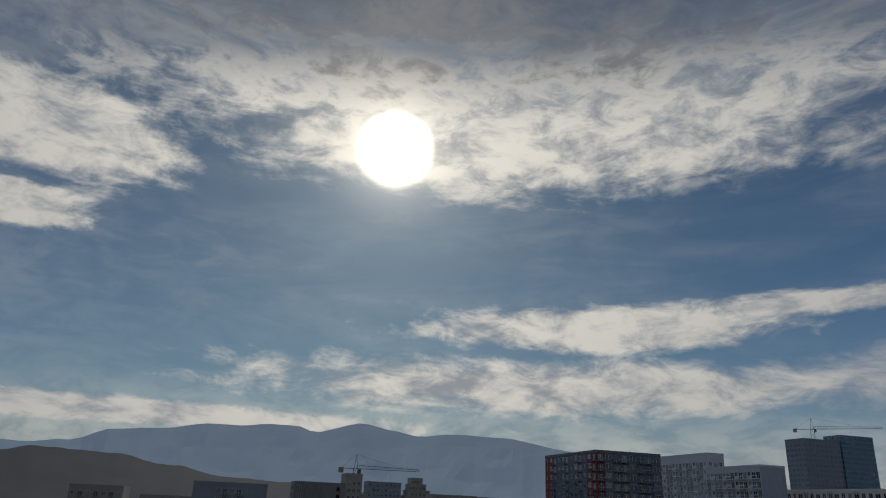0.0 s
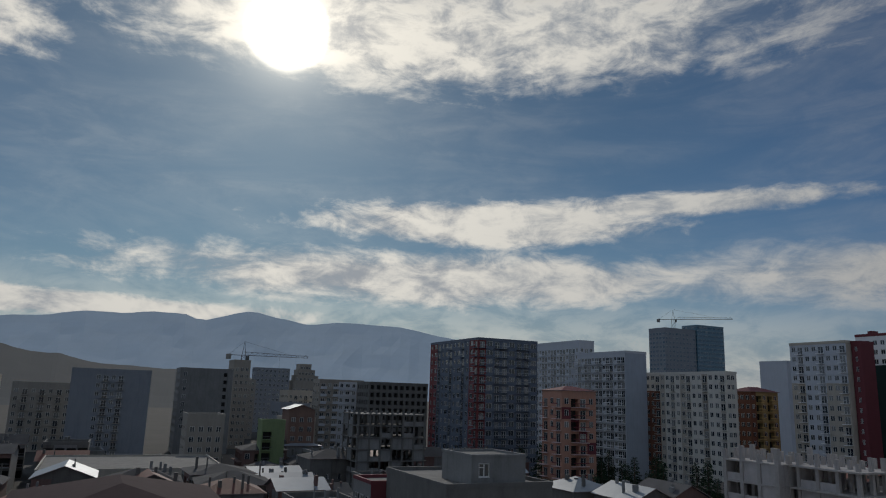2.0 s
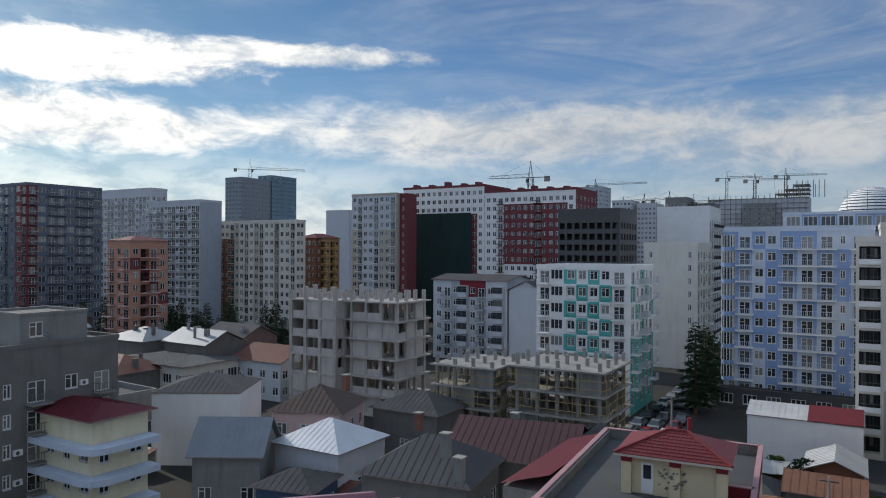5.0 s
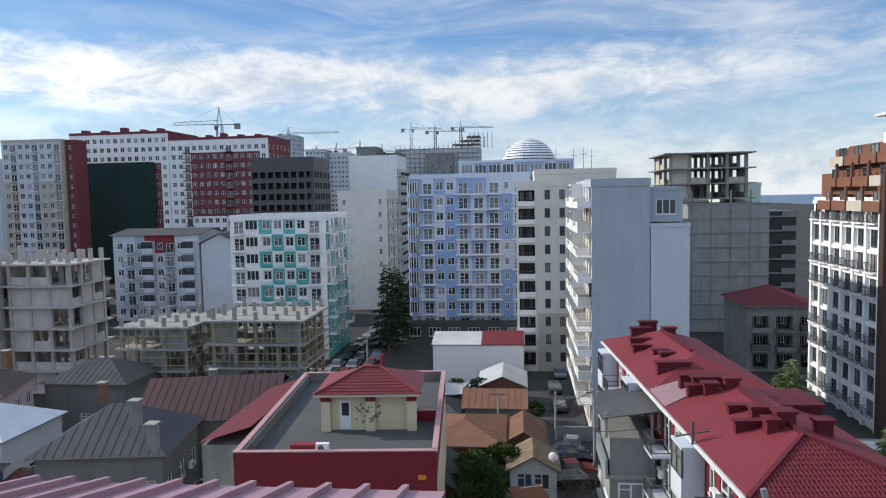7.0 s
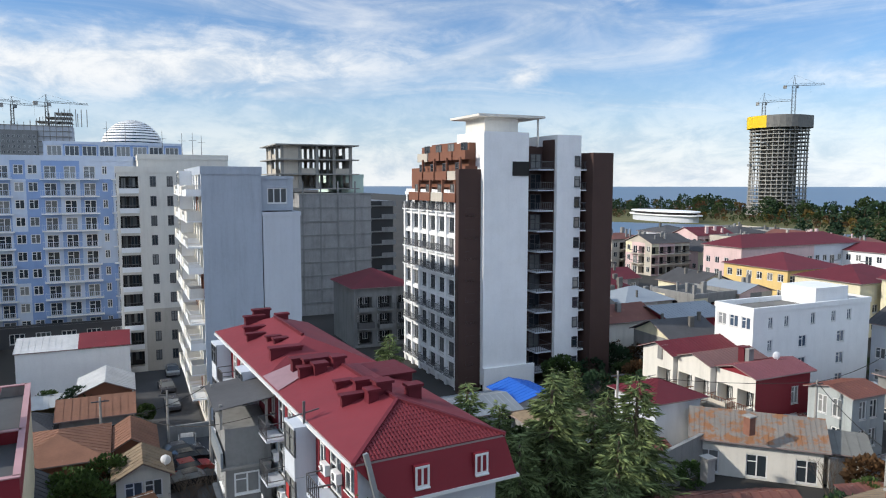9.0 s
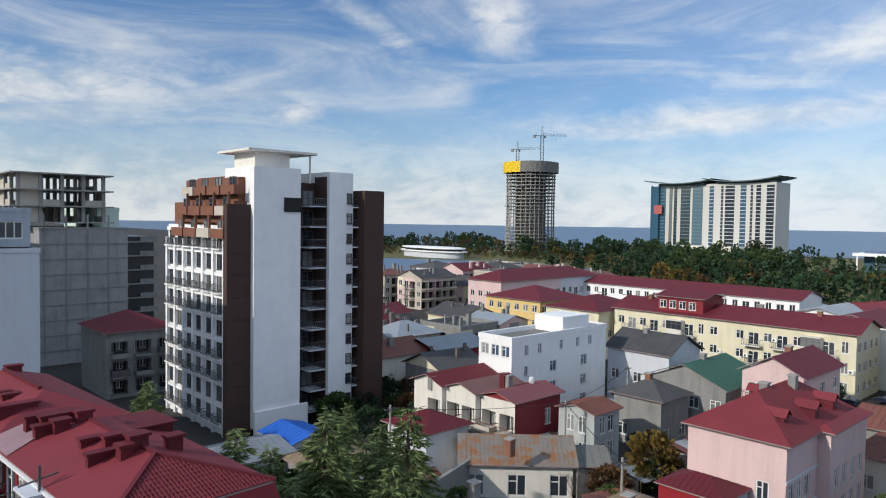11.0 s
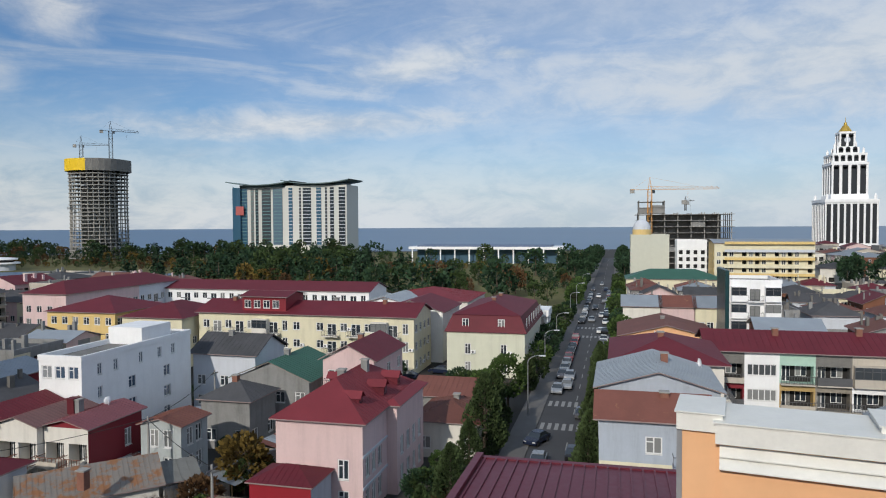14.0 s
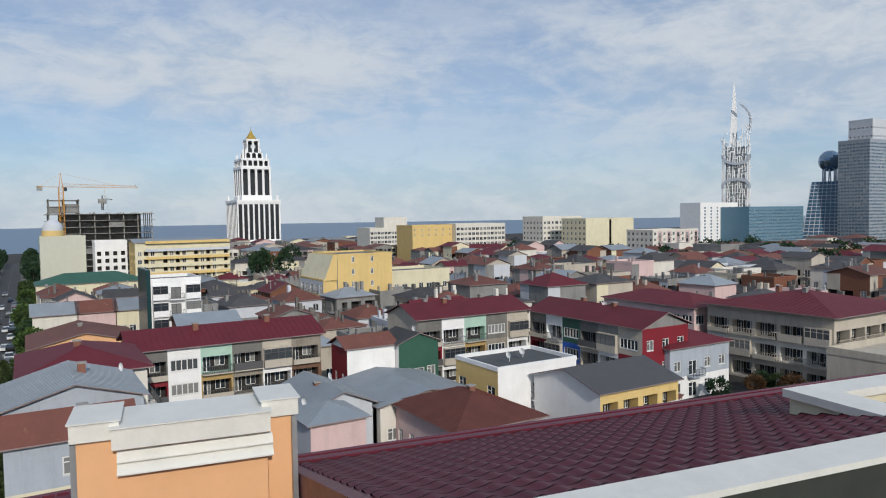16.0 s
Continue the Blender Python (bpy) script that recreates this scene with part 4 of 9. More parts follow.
for x, h in ((-147, 1.5), (-140, 1.2), (-133, 2.2), (-126, 1.2), (-120, 1.5), (-110, 1.3), (-103, 1.4), (-98, 2.0), (-92, 1.3), (-86, 1.3)):
    k = Kit()
    k.box(x - 0.8, x + 0.8, 226, 229, 47.4, 47.4 + h * 0.8 + (3.3 if x < -115 else 0.6))
    tagged(part("roof_hut", k, [BRICK_RED]), "small red brick hut on the roof of the tall block", "roof hut", group="roof huts")
block("apartment_tower", "grey-beige apartment tower with stepped top", "apartment building", -157.7, -138.4, 200.8, 205.5, 46.2, [BEIGE, PALE_GREY], {"f": Face(spread(8, 19.3, "wdw", 1.3), first=2.0, floor=3.0, colours=lambda c, r: 1 if c in (2, 3, 4) or r > 10 else 0), "r": Face(spread(2, 4.7, "d"), first=2.0)}, joined=True, slab=WHITE, rail=STEEL, balcony=2.2)
block("apartment_tower", "narrow red rendered flank tower with few windows", "apartment building", -138.2, -135.2, 203, 209, 46.0, [BRICK_RED], {"f": Face([(1.45, "n")], first=1.6)}, joined=True)

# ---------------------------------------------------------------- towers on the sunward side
# Darker copies of pale grey and cream: backlit shade put into their colour.
SHADE_GREY, SHADE_CREAM = paint("shade_dimmed_grey_render", (0.26, 0.28, 0.31), 0.85, var=0.12, scale=0.3, streak=0.2), paint("shade_dimmed_cream_render", (0.34, 0.31, 0.27), 0.85, var=0.12, scale=0.3, streak=0.2)
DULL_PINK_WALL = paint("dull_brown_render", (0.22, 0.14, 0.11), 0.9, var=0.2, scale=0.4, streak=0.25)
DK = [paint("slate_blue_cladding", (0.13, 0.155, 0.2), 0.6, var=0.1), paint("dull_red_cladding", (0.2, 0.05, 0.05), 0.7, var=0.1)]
block("apartment_tower", "dark slate and red apartment tower", "apartment building", -252, -213, 116, 140, 46, DK, {"f": Face(spread(12, 39, "wWd"), first=2.0, colours=lambda c, r: 1 if c in (0, 1, 10, 11) else 0), "r": Face(spread(8, 24, "dWd"), first=2.0, colours=lambda c, r: 1 if c < 1 else 0)}, joined=True, slab=DK[0], rail=STEEL)
block("apartment_tower", "tall grey apartment tower behind the dark one", "apartment building", -283, -249, 185, 193, 51.3, [PALE_GREY, BEIGE], {"r": Face(spread(3, 8, "wdw"), first=2.0), "f": Face(spread(14, 34, "dwd"), first=2.0)}, joined=True, slab=WHITE, rail=STEEL, balcony=2.2)
block("apartment_tower", "white apartment tower with many small balconies and a grey end wall", "apartment building", -229, -200.7, 169.2, 179.1, 43.9, [PALE_GREY, GREY_BLUE], {"f": Face(spread(13, 28.3, "dwd", 1.3), first=2.0, colours=lambda c, r: 0), "r": Face([(5, "-")], first=2.0, colours=lambda c, r: 1)}, joined=True, slab=WHITE, rail=WHITE, balcony=2.0)
for i in range(3):
    block("tower_wing", "stepped lower shoulder of the white balcony tower", "apartment building", -231.2 - i * 2.2, -229.1 - i * 2.2, 169.4, 179, 41.0 - i * 3.1, [PALE_GREY, GREY_BLUE], {"f": Face([(1.05, "n")], first=2.0)}, joined=True, parapet=0.3)
block("apartment_building", "salmon apartment block with dark balconies", "apartment building", -164.6, -155.6, 109.9, 121, 29.0, [paint("salmon_render", (0.47, 0.25, 0.18), 0.85, var=0.12, streak=0.2), BRICK_RED], {"f": Face(spread(3, 9, "dwd"), first=1.6), "r": Face(spread(4, 11.1, "wod"), first=1.6, colours=lambda c, r: 1 if (c + r) % 7 == 0 else 0)}, joined=True, slab=PINK, rail=BRICK_RED, roof="hip", roof_mat=RED_METAL, rise=1.2, over=0.3)
block("apartment_tower", "beige apartment tower with a brown flank", "apartment building", -204.1, -166.9, 181.4, 186.5, 36.6, [CREAM, BEIGE, TERRACOTTA], {"f": Face(spread(15, 37.2, "wwd", 1.3), first=1.6, colours=lambda c, r: 2 if c < 3 and r < 10 else (1 if c % 4 == 3 else 0)), "r": Face(spread(2, 5, "w"), first=1.6)}, joined=True, slab=CREAM, rail=STEEL, balcony=2.1, roof_mat=RED_METAL)
block("apartment_building", "brown brick block with yellow window bays", "apartment building", -181, -172.1, 198.2, 211.6, 31.3, [TERRACOTTA, paint("ochre_render", (0.36, 0.27, 0.13), 0.85, var=0.12)], {"f": Face(spread(4, 8.9, "w", 1.2), first=1.6), "r": Face(spread(5, 13.4, "wo", 1.4), first=1.6, colours=lambda c, r: 1 if c else 0)}, joined=True, roof="hip", roof_mat=RED_METAL, rise=1.6, slab=YELLOW, rail=YELLOW)
block("apartment_tower", "plain white distant tower", "apartment building", -255.4, -239.3, 302.2, 312, 48, [PALE_GREY], {}, joined=True)
block("apartment_tower", "blue glass and white high-rise under a crane", "apartment building", -411, -394, 370, 400, 80, [SHADE_GREY], {"f": Face(spread(5, 17, "W"), first=2.0, floor=3.2), "r": Face(spread(9, 30, "w"), first=2.0, floor=3.2)}, joined=True, pane=BLUE_GLASS)
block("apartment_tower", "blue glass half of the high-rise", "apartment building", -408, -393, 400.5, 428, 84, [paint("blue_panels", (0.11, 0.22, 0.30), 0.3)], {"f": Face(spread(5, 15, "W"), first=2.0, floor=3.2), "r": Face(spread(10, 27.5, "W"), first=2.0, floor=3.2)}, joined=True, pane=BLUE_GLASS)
block("apartment_building", "grey apartment slab with blank end walls", "apartment building", -308, -290.3, -9, 17.9, 31.6, [SHADE_GREY, SHADE_CREAM], {"r": Face([(5, "-"), (9, "w"), (11.5, "d"), (14, "w"), (16.5, "d"), (22, "-")], first=1.6), "f": Face(spread(5, 17, "w"), first=1.6)}, joined=True, slab=SHADE_CREAM, rail=STEEL)
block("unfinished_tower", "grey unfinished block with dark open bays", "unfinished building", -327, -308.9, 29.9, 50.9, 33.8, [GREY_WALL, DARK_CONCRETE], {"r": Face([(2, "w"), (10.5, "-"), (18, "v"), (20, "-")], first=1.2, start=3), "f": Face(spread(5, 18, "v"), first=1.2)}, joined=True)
block("apartment_tower", "slim cream tower beside the crane", "apartment building", -352, -335.8, 55.5, 62.8, 39, [SHADE_CREAM], {"r": Face(spread(3, 7.3, "w", 1.4), first=1.6), "f": Face(spread(6, 16, "w"), first=1.6)}, joined=True)
block("apartment_tower", "far grey tower block in the haze", "apartment building", -474, -461.7, 89.9, 111.8, 39.6, [SHADE_GREY], {"r": Face(spread(8, 21.9, "w"), first=1.6), "f": Face(spread(5, 12, "w"), first=1.6)}, joined=True)
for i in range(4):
    block("apartment_tower", "stepped brownish tower block in the haze", "apartment building", -476.8, -466.3, 115.3 + i * 1.4, 134.9 - i * 2.6, 32.0 if i == 0 else 3.6, [SHADE_CREAM], {"r": Face(spread(7 - i, 19.6 - 4 * i, "w", 1.4), first=1.0, floor=3.6)}, base=0 if i == 0 else 28.4 + i * 3.75, joined=True)
block("apartment_building", "white apartment block with striped balconies", "apartment building", -299, -288.8, 82.8, 102, 31, [SHADE_CREAM, PALE_GREY], {"r": Face(spread(7, 19.2, "sw"), first=1.6, colours=lambda c, r: c // 3 % 2), "f": Face(spread(3, 10, "w"), first=1.6)}, joined=True, slab=PALE_GREY, rail=PALE_GREY)
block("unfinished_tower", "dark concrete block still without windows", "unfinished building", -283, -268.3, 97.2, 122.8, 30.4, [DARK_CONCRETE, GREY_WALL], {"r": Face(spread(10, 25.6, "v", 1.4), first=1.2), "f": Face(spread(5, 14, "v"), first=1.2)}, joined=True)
block("apartment_building", "low white block with dark windows", "apartment building", -243, -228.9, 25.6, 36.5, 18.2, [SHADE_CREAM], {"r": Face(spread(4, 10.9, "w"), first=1.6), "f": Face(spread(4, 14, "w"), first=1.6)}, joined=True)
block("apartment_building", "green rendered block with strip windows", "apartment building", -217, -210.8, 44.3, 51, 17.5, [paint("moss_green_render", (0.20, 0.26, 0.13), 0.85, var=0.15, streak=0.2), SHADE_CREAM], {"r": Face([(1.6, "o"), (5, "-")], first=1.4)}, joined=True)
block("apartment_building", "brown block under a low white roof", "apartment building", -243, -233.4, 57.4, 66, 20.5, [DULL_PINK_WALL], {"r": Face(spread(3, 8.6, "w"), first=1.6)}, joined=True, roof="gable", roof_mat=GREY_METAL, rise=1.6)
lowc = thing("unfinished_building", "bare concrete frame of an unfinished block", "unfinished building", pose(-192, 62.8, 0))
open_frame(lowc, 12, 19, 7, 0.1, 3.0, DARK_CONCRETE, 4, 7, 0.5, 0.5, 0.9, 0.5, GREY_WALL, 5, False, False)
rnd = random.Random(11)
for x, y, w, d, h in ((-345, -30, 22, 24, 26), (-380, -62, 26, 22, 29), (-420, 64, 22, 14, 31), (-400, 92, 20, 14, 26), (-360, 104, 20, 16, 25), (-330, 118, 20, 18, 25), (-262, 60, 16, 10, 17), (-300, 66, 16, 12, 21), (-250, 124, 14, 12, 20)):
    block("apartment_building", "grey apartment block against the bright sky", "apartment building", x, x + w, y, y + d, h, [rnd.choice([SHADE_GREY, BEIGE, GREY_WALL, SHADE_CREAM])], {"r": Face(spread(max(3, int(d / 2.8)), d, "wd"), first=1.6), "f": Face(spread(7, w, "w"), first=1.6)}, joined=True)

# ---------------------------------------------------------------- far skyline ahead
for x0, x1, y, h in ((-173, -153, 473, 71), (-134, -122, 434, 58), (-120, -108, 440, 56), (-96, -84, 412, 57), (-83, -72, 425, 54), (-62, -44, 470, 56), (-205, -188, 500, 40), (18, 36, 330, 33), (40, 62, 360, 34)):
    block("apartment_tower", "distant grey high-rise on the skyline", "apartment building", x0, x1, y, y + 20, h, [rnd.choice([PALE_GREY, GREY_BLUE, GREY_WALL])], {"f": Face(spread(int((x1 - x0) / 2.4), x1 - x0, "w", 1.2), first=1.5), "r": Face(spread(7, 20, "w"), first=1.5)}, joined=True)
k = Kit()
k.ring([(-84, 478), (-26, 478), (-26, 500), (-84, 500)], 0, 60, 0)
for i in range(18):
    k.box(-84 + i * 3.3, -83.7 + i * 3.3, 477.4, 477.9, 4, 62 + max(0, i - 10) * 1.1, 1)
for f in range(19):
    k.box(-84, -26, 477.5, 477.9, 4 + f * 3.1, 4.4 + f * 3.1, 1)
for f in range(4):
    k.box(-50 + f * 5, -26, 479, 499, 60 + f * 2.6, 60.3 + f * 2.6, 1)
    for i in range(6):
        k.box(-48 + f * 5 + i * 3, -47.6 + f * 5 + i * 3, 479, 480, 60, 62.6 + f * 2.6, 1)
hr = thing("unfinished_tower", "long pale high-rise with an open concrete top", "unfinished building")
part("frame_and_wall", k, [PALE_GREY, CONCRETE], hr)

dome = thing("domed_building", "striped white dome on a round drum", "domed building", pose(4.3, 300, 0))
k = Kit()
k.box(-14, 14, -6, 14, 0, 38)
part("wall", k, [PALE_GREY], dome)
for i in range(15):
    a, b = radians(6 * i), radians(6 * i + 3.9)
    k = Kit()
    r = 11.6
    c0 = [(r * math.cos(a) * math.cos(t), r * math.cos(a) * math.sin(t)) for t in [2 * math.pi * j / 32 for j in range(32)]]
    c1 = [(r * math.cos(b) * math.cos(t), r * math.cos(b) * math.sin(t)) for t in [2 * math.pi * j / 32 for j in range(32)]]
    k.ring(c0, 38.4 + 12.4 * math.sin(a), 38.4 + 12.4 * math.sin(b), 0, True, c1)
    part("louvre", k, [WHITE], dome)
k = Kit()
pts = [(10.8 * math.cos(t), 10.8 * math.sin(t)) for t in [2 * math.pi * j / 32 for j in range(32)]]
for i in range(14):
    a, b = radians(6.2 * i), radians(6.2 * i + 6.2)
    k.ring([(p[0] * math.cos(a), p[1] * math.cos(a)) for p in pts], 38.2 + 11.8 * math.sin(a), 38.2 + 11.8 * math.sin(b), 0, False, [(p[0] * math.cos(b), p[1] * math.cos(b)) for p in pts])
k.weld()
part("dome_glass", k, [BLUE_GLASS], dome)

# ---------------------------------------------------------------- cranes
CRANE_DARK, CRANE_YELLOW = paint("dark_crane_steel", (0.05, 0.05, 0.05), 0.6), paint("orange_crane_steel", (0.55, 0.25, 0.04), 0.5)


def crane(x, y, z0, z1, jib, back, head, mat, label, s=1.6):
    """A tower crane: lattice mast, cab, peak, jib with tie bars, counter jib with ballast."""
    c = thing("tower_crane", label, "crane", pose(x, y, 0, 0, 0, head), group="tower cranes")
    k = Kit()
    q = s / 2
    for i, j in ((-q, -q), (q, -q), (q, q), (-q, q)):
        k.box(i - 0.12, i + 0.12, j - 0.12, j + 0.12, z0, z1)
    n = max(2, int((z1 - z0) / s))
    for i in range(n):
        a, b = z0 + (z1 - z0) * i / n, z0 + (z1 - z0) * (i + 1) / n
        for p, r in (((-q, -q), (q, -q)), ((q, -q), (q, q)), ((q, q), (-q, q)), ((-q, q), (-q, -q))):
            k.beam((*p, a), (*r, b), 0.12)
    part("mast", k, mat, c)
    k = Kit()
    for dy, dz in ((-q * 0.7, 0), (q * 0.7, 0), (0, s * 0.8)):
        k.beam((0, dy, z1 + dz), (jib, dy * 0.6, z1 + dz * 0.5), 0.16)
    n = int(jib / (s * 1.2))
    for i in range(n):
        xa, xb = jib * i / n, jib * (i + 1) / n
        k.beam((xa, -q * 0.6, z1), ((xa + xb) / 2, 0, z1 + s * 0.7), 0.1)
        k.beam(((xa + xb) / 2, 0, z1 + s * 0.7), (xb, q * 0.6, z1), 0.1)
    part("jib", k, mat, c)
    k = Kit()
    for dy in (-q * 0.7, q * 0.7):
        k.beam((0, dy, z1), (-back, dy, z1), 0.18)
    for i in range(int(back / 2)):
        k.beam((-i * 2, -q * 0.7, z1), (-i * 2 - 2, q * 0.7, z1), 0.1)
    part("counter_jib", k, mat, c)
    k = Kit()
    k.box(-back, -back + 2.4, -0.8, 0.8, z1 - 2.0, z1 + 0.4)
    part("ballast", k, CONCRETE, c)
    k = Kit()
    peak = z1 + s * 3.2
    for i, j in ((-q, -q), (q, -q), (q, q), (-q, q)):
        k.beam((i * 0.8, j * 0.8, z1), (0, 0, peak), 0.14)
    part("peak", k, mat, c)
    k = Kit()
    k.beam((0, 0, peak), (jib * 0.7, 0, z1 + s * 0.6), 0.07)
    k.beam((0, 0, peak), (-back + 1, 0, z1), 0.07)
    k.beam((jib * 0.55, 0, z1), (jib * 0.55, 0, z1 - 6), 0.05)
    part("tie_bars", k, mat, c)
    k = Kit()
    k.box(q, q + 1.4, -q - 1.2, -q, z1 - 2.2, z1 - 0.3)
    part("cab", k, [GLASS], c)


crane(-404, 388, 60, 88.5, 42, 12, 46, CRANE_DARK, "dark tower crane above the blue high-rise", 2.4)
crane(-340, 60, 30, 42, 30, 8, 82, CRANE_DARK, "dark tower crane above an unfinished block", 2.0)
crane(-132, 302, 0, 61, 20, 9, 190, CRANE_DARK, "grey tower crane behind the red block", 2.4)
for x, y, z, j, hd in ((-75, 492, 84, 24, 10), (-58, 492, 82, 24, 20), (-40, 492, 84, 26, 15), (-160, 480, 82, 40, 0), (-118, 450, 68, 26, 170), (-130, 445, 66, 26, 0), (-82, 420, 64, 18, 5), (-95, 418, 66, 16, 170)):
    crane(x, y, z - 30, z - 9, j * 0.9, 7, hd, CRANE_DARK, "distant grey tower crane on the skyline", 1.5)

# ---------------------------------------------------------------- low houses ahead
WASHED = paint("lime_washed_concrete", (0.42, 0.39, 0.37), 0.9, var=0.25, scale=0.4, streak=0.25)
PALE_INFILL = paint("pale_block_infill", (0.46, 0.43, 0.42), 0.9, var=0.22, scale=0.5, streak=0.25)
conc = thing("unfinished_building", "bare concrete frame eight floors high with column stubs", "unfinished building", pose(-83.5, 90, 0))
open_frame(conc, 9.5, 7, 6, 0.1, 3.05, WASHED, 4, 4, 0.3, 0.6, 2.2, 0.85, PALE_INFILL, 7)
conc = thing("unfinished_building", "bare concrete frame with brick infill and column stubs", "unfinished building", pose(-72.5, 92.5, 0))
open_frame(conc, 9.0, 8, 6, 0.1, 3.05, WASHED, 4, 4, 0.9, 0.5, 2.0, 0.6, PALE_INFILL, 8)
scaf = thing("unfinished_building", "low concrete frame propped with timber scaffolding", "unfinished building", pose(-38.5, 84, 0))
open_frame(scaf, 11, 10, 4, 0.1, 2.95, CONCRETE, 5, 4, 0.9, 0.4, 1.5, 0.12, GREY_WALL, 9, True)
scaf = thing("unfinished_building", "low concrete frame wing with rusty starter bars", "unfinished building", pose(-50.5, 83.5, 0))
open_frame(scaf, 8.5, 10, 4, 0.1, 2.75, CONCRETE, 4, 4, 0.7, 0.4, 1.6, 0.1, GREY_WALL, 10, True)
k = Kit()
k.box(0, 5.4, 0, 0.2, 0.9, 3.0, 0)
k.box(0.3, 2.2, -0.02, 0.0, 1.5, 2.5, 1)
k.box(2.8, 5.0, -0.02, 0.0, 1.3, 1.7, 2)
k.box(0.2, 0.4, 0.05, 0.2, 0, 0.9, 3)
k.box(5.0, 5.2, 0.05, 0.2, 0, 0.9, 3)
bb = part("billboard", k, [paint("billboard_blue", (0.10, 0.17, 0.42), 0.5), WHITE, paint("billboard_pale", (0.4, 0.5, 0.6), 0.5), RAIL], None, m=pose(-36.2, 101.2, 0.2))
tagged(bb, "blue and white site billboard on posts", "billboard")

COPPER_WHITE = paint("cream_gutter", (0.5, 0.42, 0.36), 0.5)
# house with a flat roof terrace, red parapet and a tiled stair hut
HUT_CREAM = paint("hut_cream_render", (0.60, 0.52, 0.34), 0.85, var=0.12, scale=0.5, streak=0.15)
FELT = paint("roofing_felt", (0.075, 0.08, 0.085), 0.85, var=0.35, scale=0.25)
TILE_RED = paint("red_tile_sheet", (0.19, 0.033, 0.035), 0.5, var=0.15, scale=0.5)
fh = thing("house", "house with a felt roof terrace and burgundy parapets", "house", pose(-17.6, 40.4, 0, 0, 0, 4.5))
TW, TD, RZ = 12.4, 19.4, 10.9
k = Kit()
k.box(0.02, TW - 0.02, 0.03, TD - 0.02, 0, RZ, 0)
part("wall", k, [PALE_YELLOW], fh)
k = Kit()
k.box(0.3, TW - 0.3, 0.3, TD - 0.3, RZ, RZ + 0.03)
part("roof_felt", k, [FELT], fh)
PALE_COPING = paint("pale_coping", (0.42, 0.24, 0.25), 0.6)
for a, b, c, d, up, inner in ((0, TW, 0, 0.25, 0.85, 0), (0, 0.25, 0.25, TD, 0.8, 2), (TW - 0.25, TW, 0.25, 8.2, 0.85, 0), (TW - 0.25, TW, 8.2, TD, 0.85, 0), (0.25, TW - 0.25, TD - 0.25, TD, 0.85, 2), (TW - 2.4, TW - 0.25, 8.0, 8.25, 0.85, 0)):
    k = Kit()
    k.box(a, b, c, d, RZ - (5.0 if c == 0 else 0.9), RZ + up - 0.07, 0)
    wall = part("parapet", k, [MAROON], fh)
    k = Kit()
    k.box(a - 0.06, b + 0.06, c - 0.06, d + 0.06, RZ + up - 0.07, RZ + up, 0)
    part("coping", k, [PALE_COPING], wall)
    if inner:
        k = Kit()
        k.box(a + 0.26, b + 0.27, c, d, RZ, RZ + up - 0.1, 0) if d - c > 3 else k.box(a, b, c - 0.02, c - 0.01, RZ, RZ + up - 0.1, 0)
        part("inner_face", k, [DARK_CONCRETE], wall)
fm4 = pose(-17.6, 40.4, RZ + 0.03, 0, 0, 4.5)
hut = thing("stair_hut", "cream stair hut under a red tiled hip roof", "roof hut", fm4 @ pose(4.2, 5.9, 0))
HW, HD, HH = 6.5, 5.2, 2.6
k = Kit()
k.box(0.3, HW - 0.2, 0.35, HD, 0, HH)
part("wall", k, [HUT_CREAM], hut)
for x in (0.0, 3.1, HW - 0.55):
    k = Kit()
    k.box(x, x + 0.65, 0, 0.4, 0, HH, 0)
    k.box(x - 0.02, x + 0.67, -0.02, 0.42, HH - 0.5, HH, 1)
    part("pier", k, [HUT_CREAM, MAROON], hut)
pitched(hut, HW, HD, HH, 1.15, 0.4, "hip", TILE_RED, CREAM, 0.28)
k = Kit()
for j in range(9):
    s = j / 9
    k.beam((-0.4 + 3.0 * s, -0.4 + 3.0 * s, HH + 0.13 + 1.15 * s), (HW + 0.4 - 3.0 * s, -0.4 + 3.0 * s, HH + 0.13 + 1.15 * s), 0.05)
part("tile_course", k, [TILE_RED], hut, kind="stuff")
for a, b in (((-0.4, -0.4, HH + 0.12), (2.6, 2.6, HH + 1.28)), ((HW + 0.4, -0.4, HH + 0.12), (HW - 2.6, 2.6, HH + 1.28)), ((2.6, 2.6, HH + 1.28), (HW - 2.6, 2.6, HH + 1.28))):
    k = Kit()
    k.beam(a, b, 0.2)
    part("ridge_tile", k, [TILE_RED], hut)
k = Kit()
k.box(-0.4, HW + 0.4, -0.46, -0.34, HH - 0.06, HH + 0.08)
part("gutter", k, [COPPER_WHITE], hut)
k = Kit()
k.box(1.25, 2.05, 0.28, 0.36, 0.1, 2.1, 0)
k.box(1.4, 1.9, 0.25, 0.29, 1.05, 1.95, 1)
part("door", k, [PVC, GLASS], hut, "white plastic door with a glass upper half")
rnd = random.Random(3)
k = Kit()
for i in range(34):
    x, z = 2.35 + rnd.random() * 1.7, 0.5 + rnd.random() * 1.3
    s = rnd.uniform(0.05, 0.16)
    y = 0.336 if x < 3.1 or x > 3.75 else -0.014
    k.quad([(x - s, y, z), (x, y, z - s * 0.7), (x + s, y, z + s * 0.3), (x + s * 0.2, y, z + s)])
part("wall_stain", k, [paint("grey_peeled_patch", (0.20, 0.19, 0.18), 0.9)], hut, "grey peeled patches of render")
k = Kit()
k.cyl(0, 0, 0.16, 0, 0.9, 8)
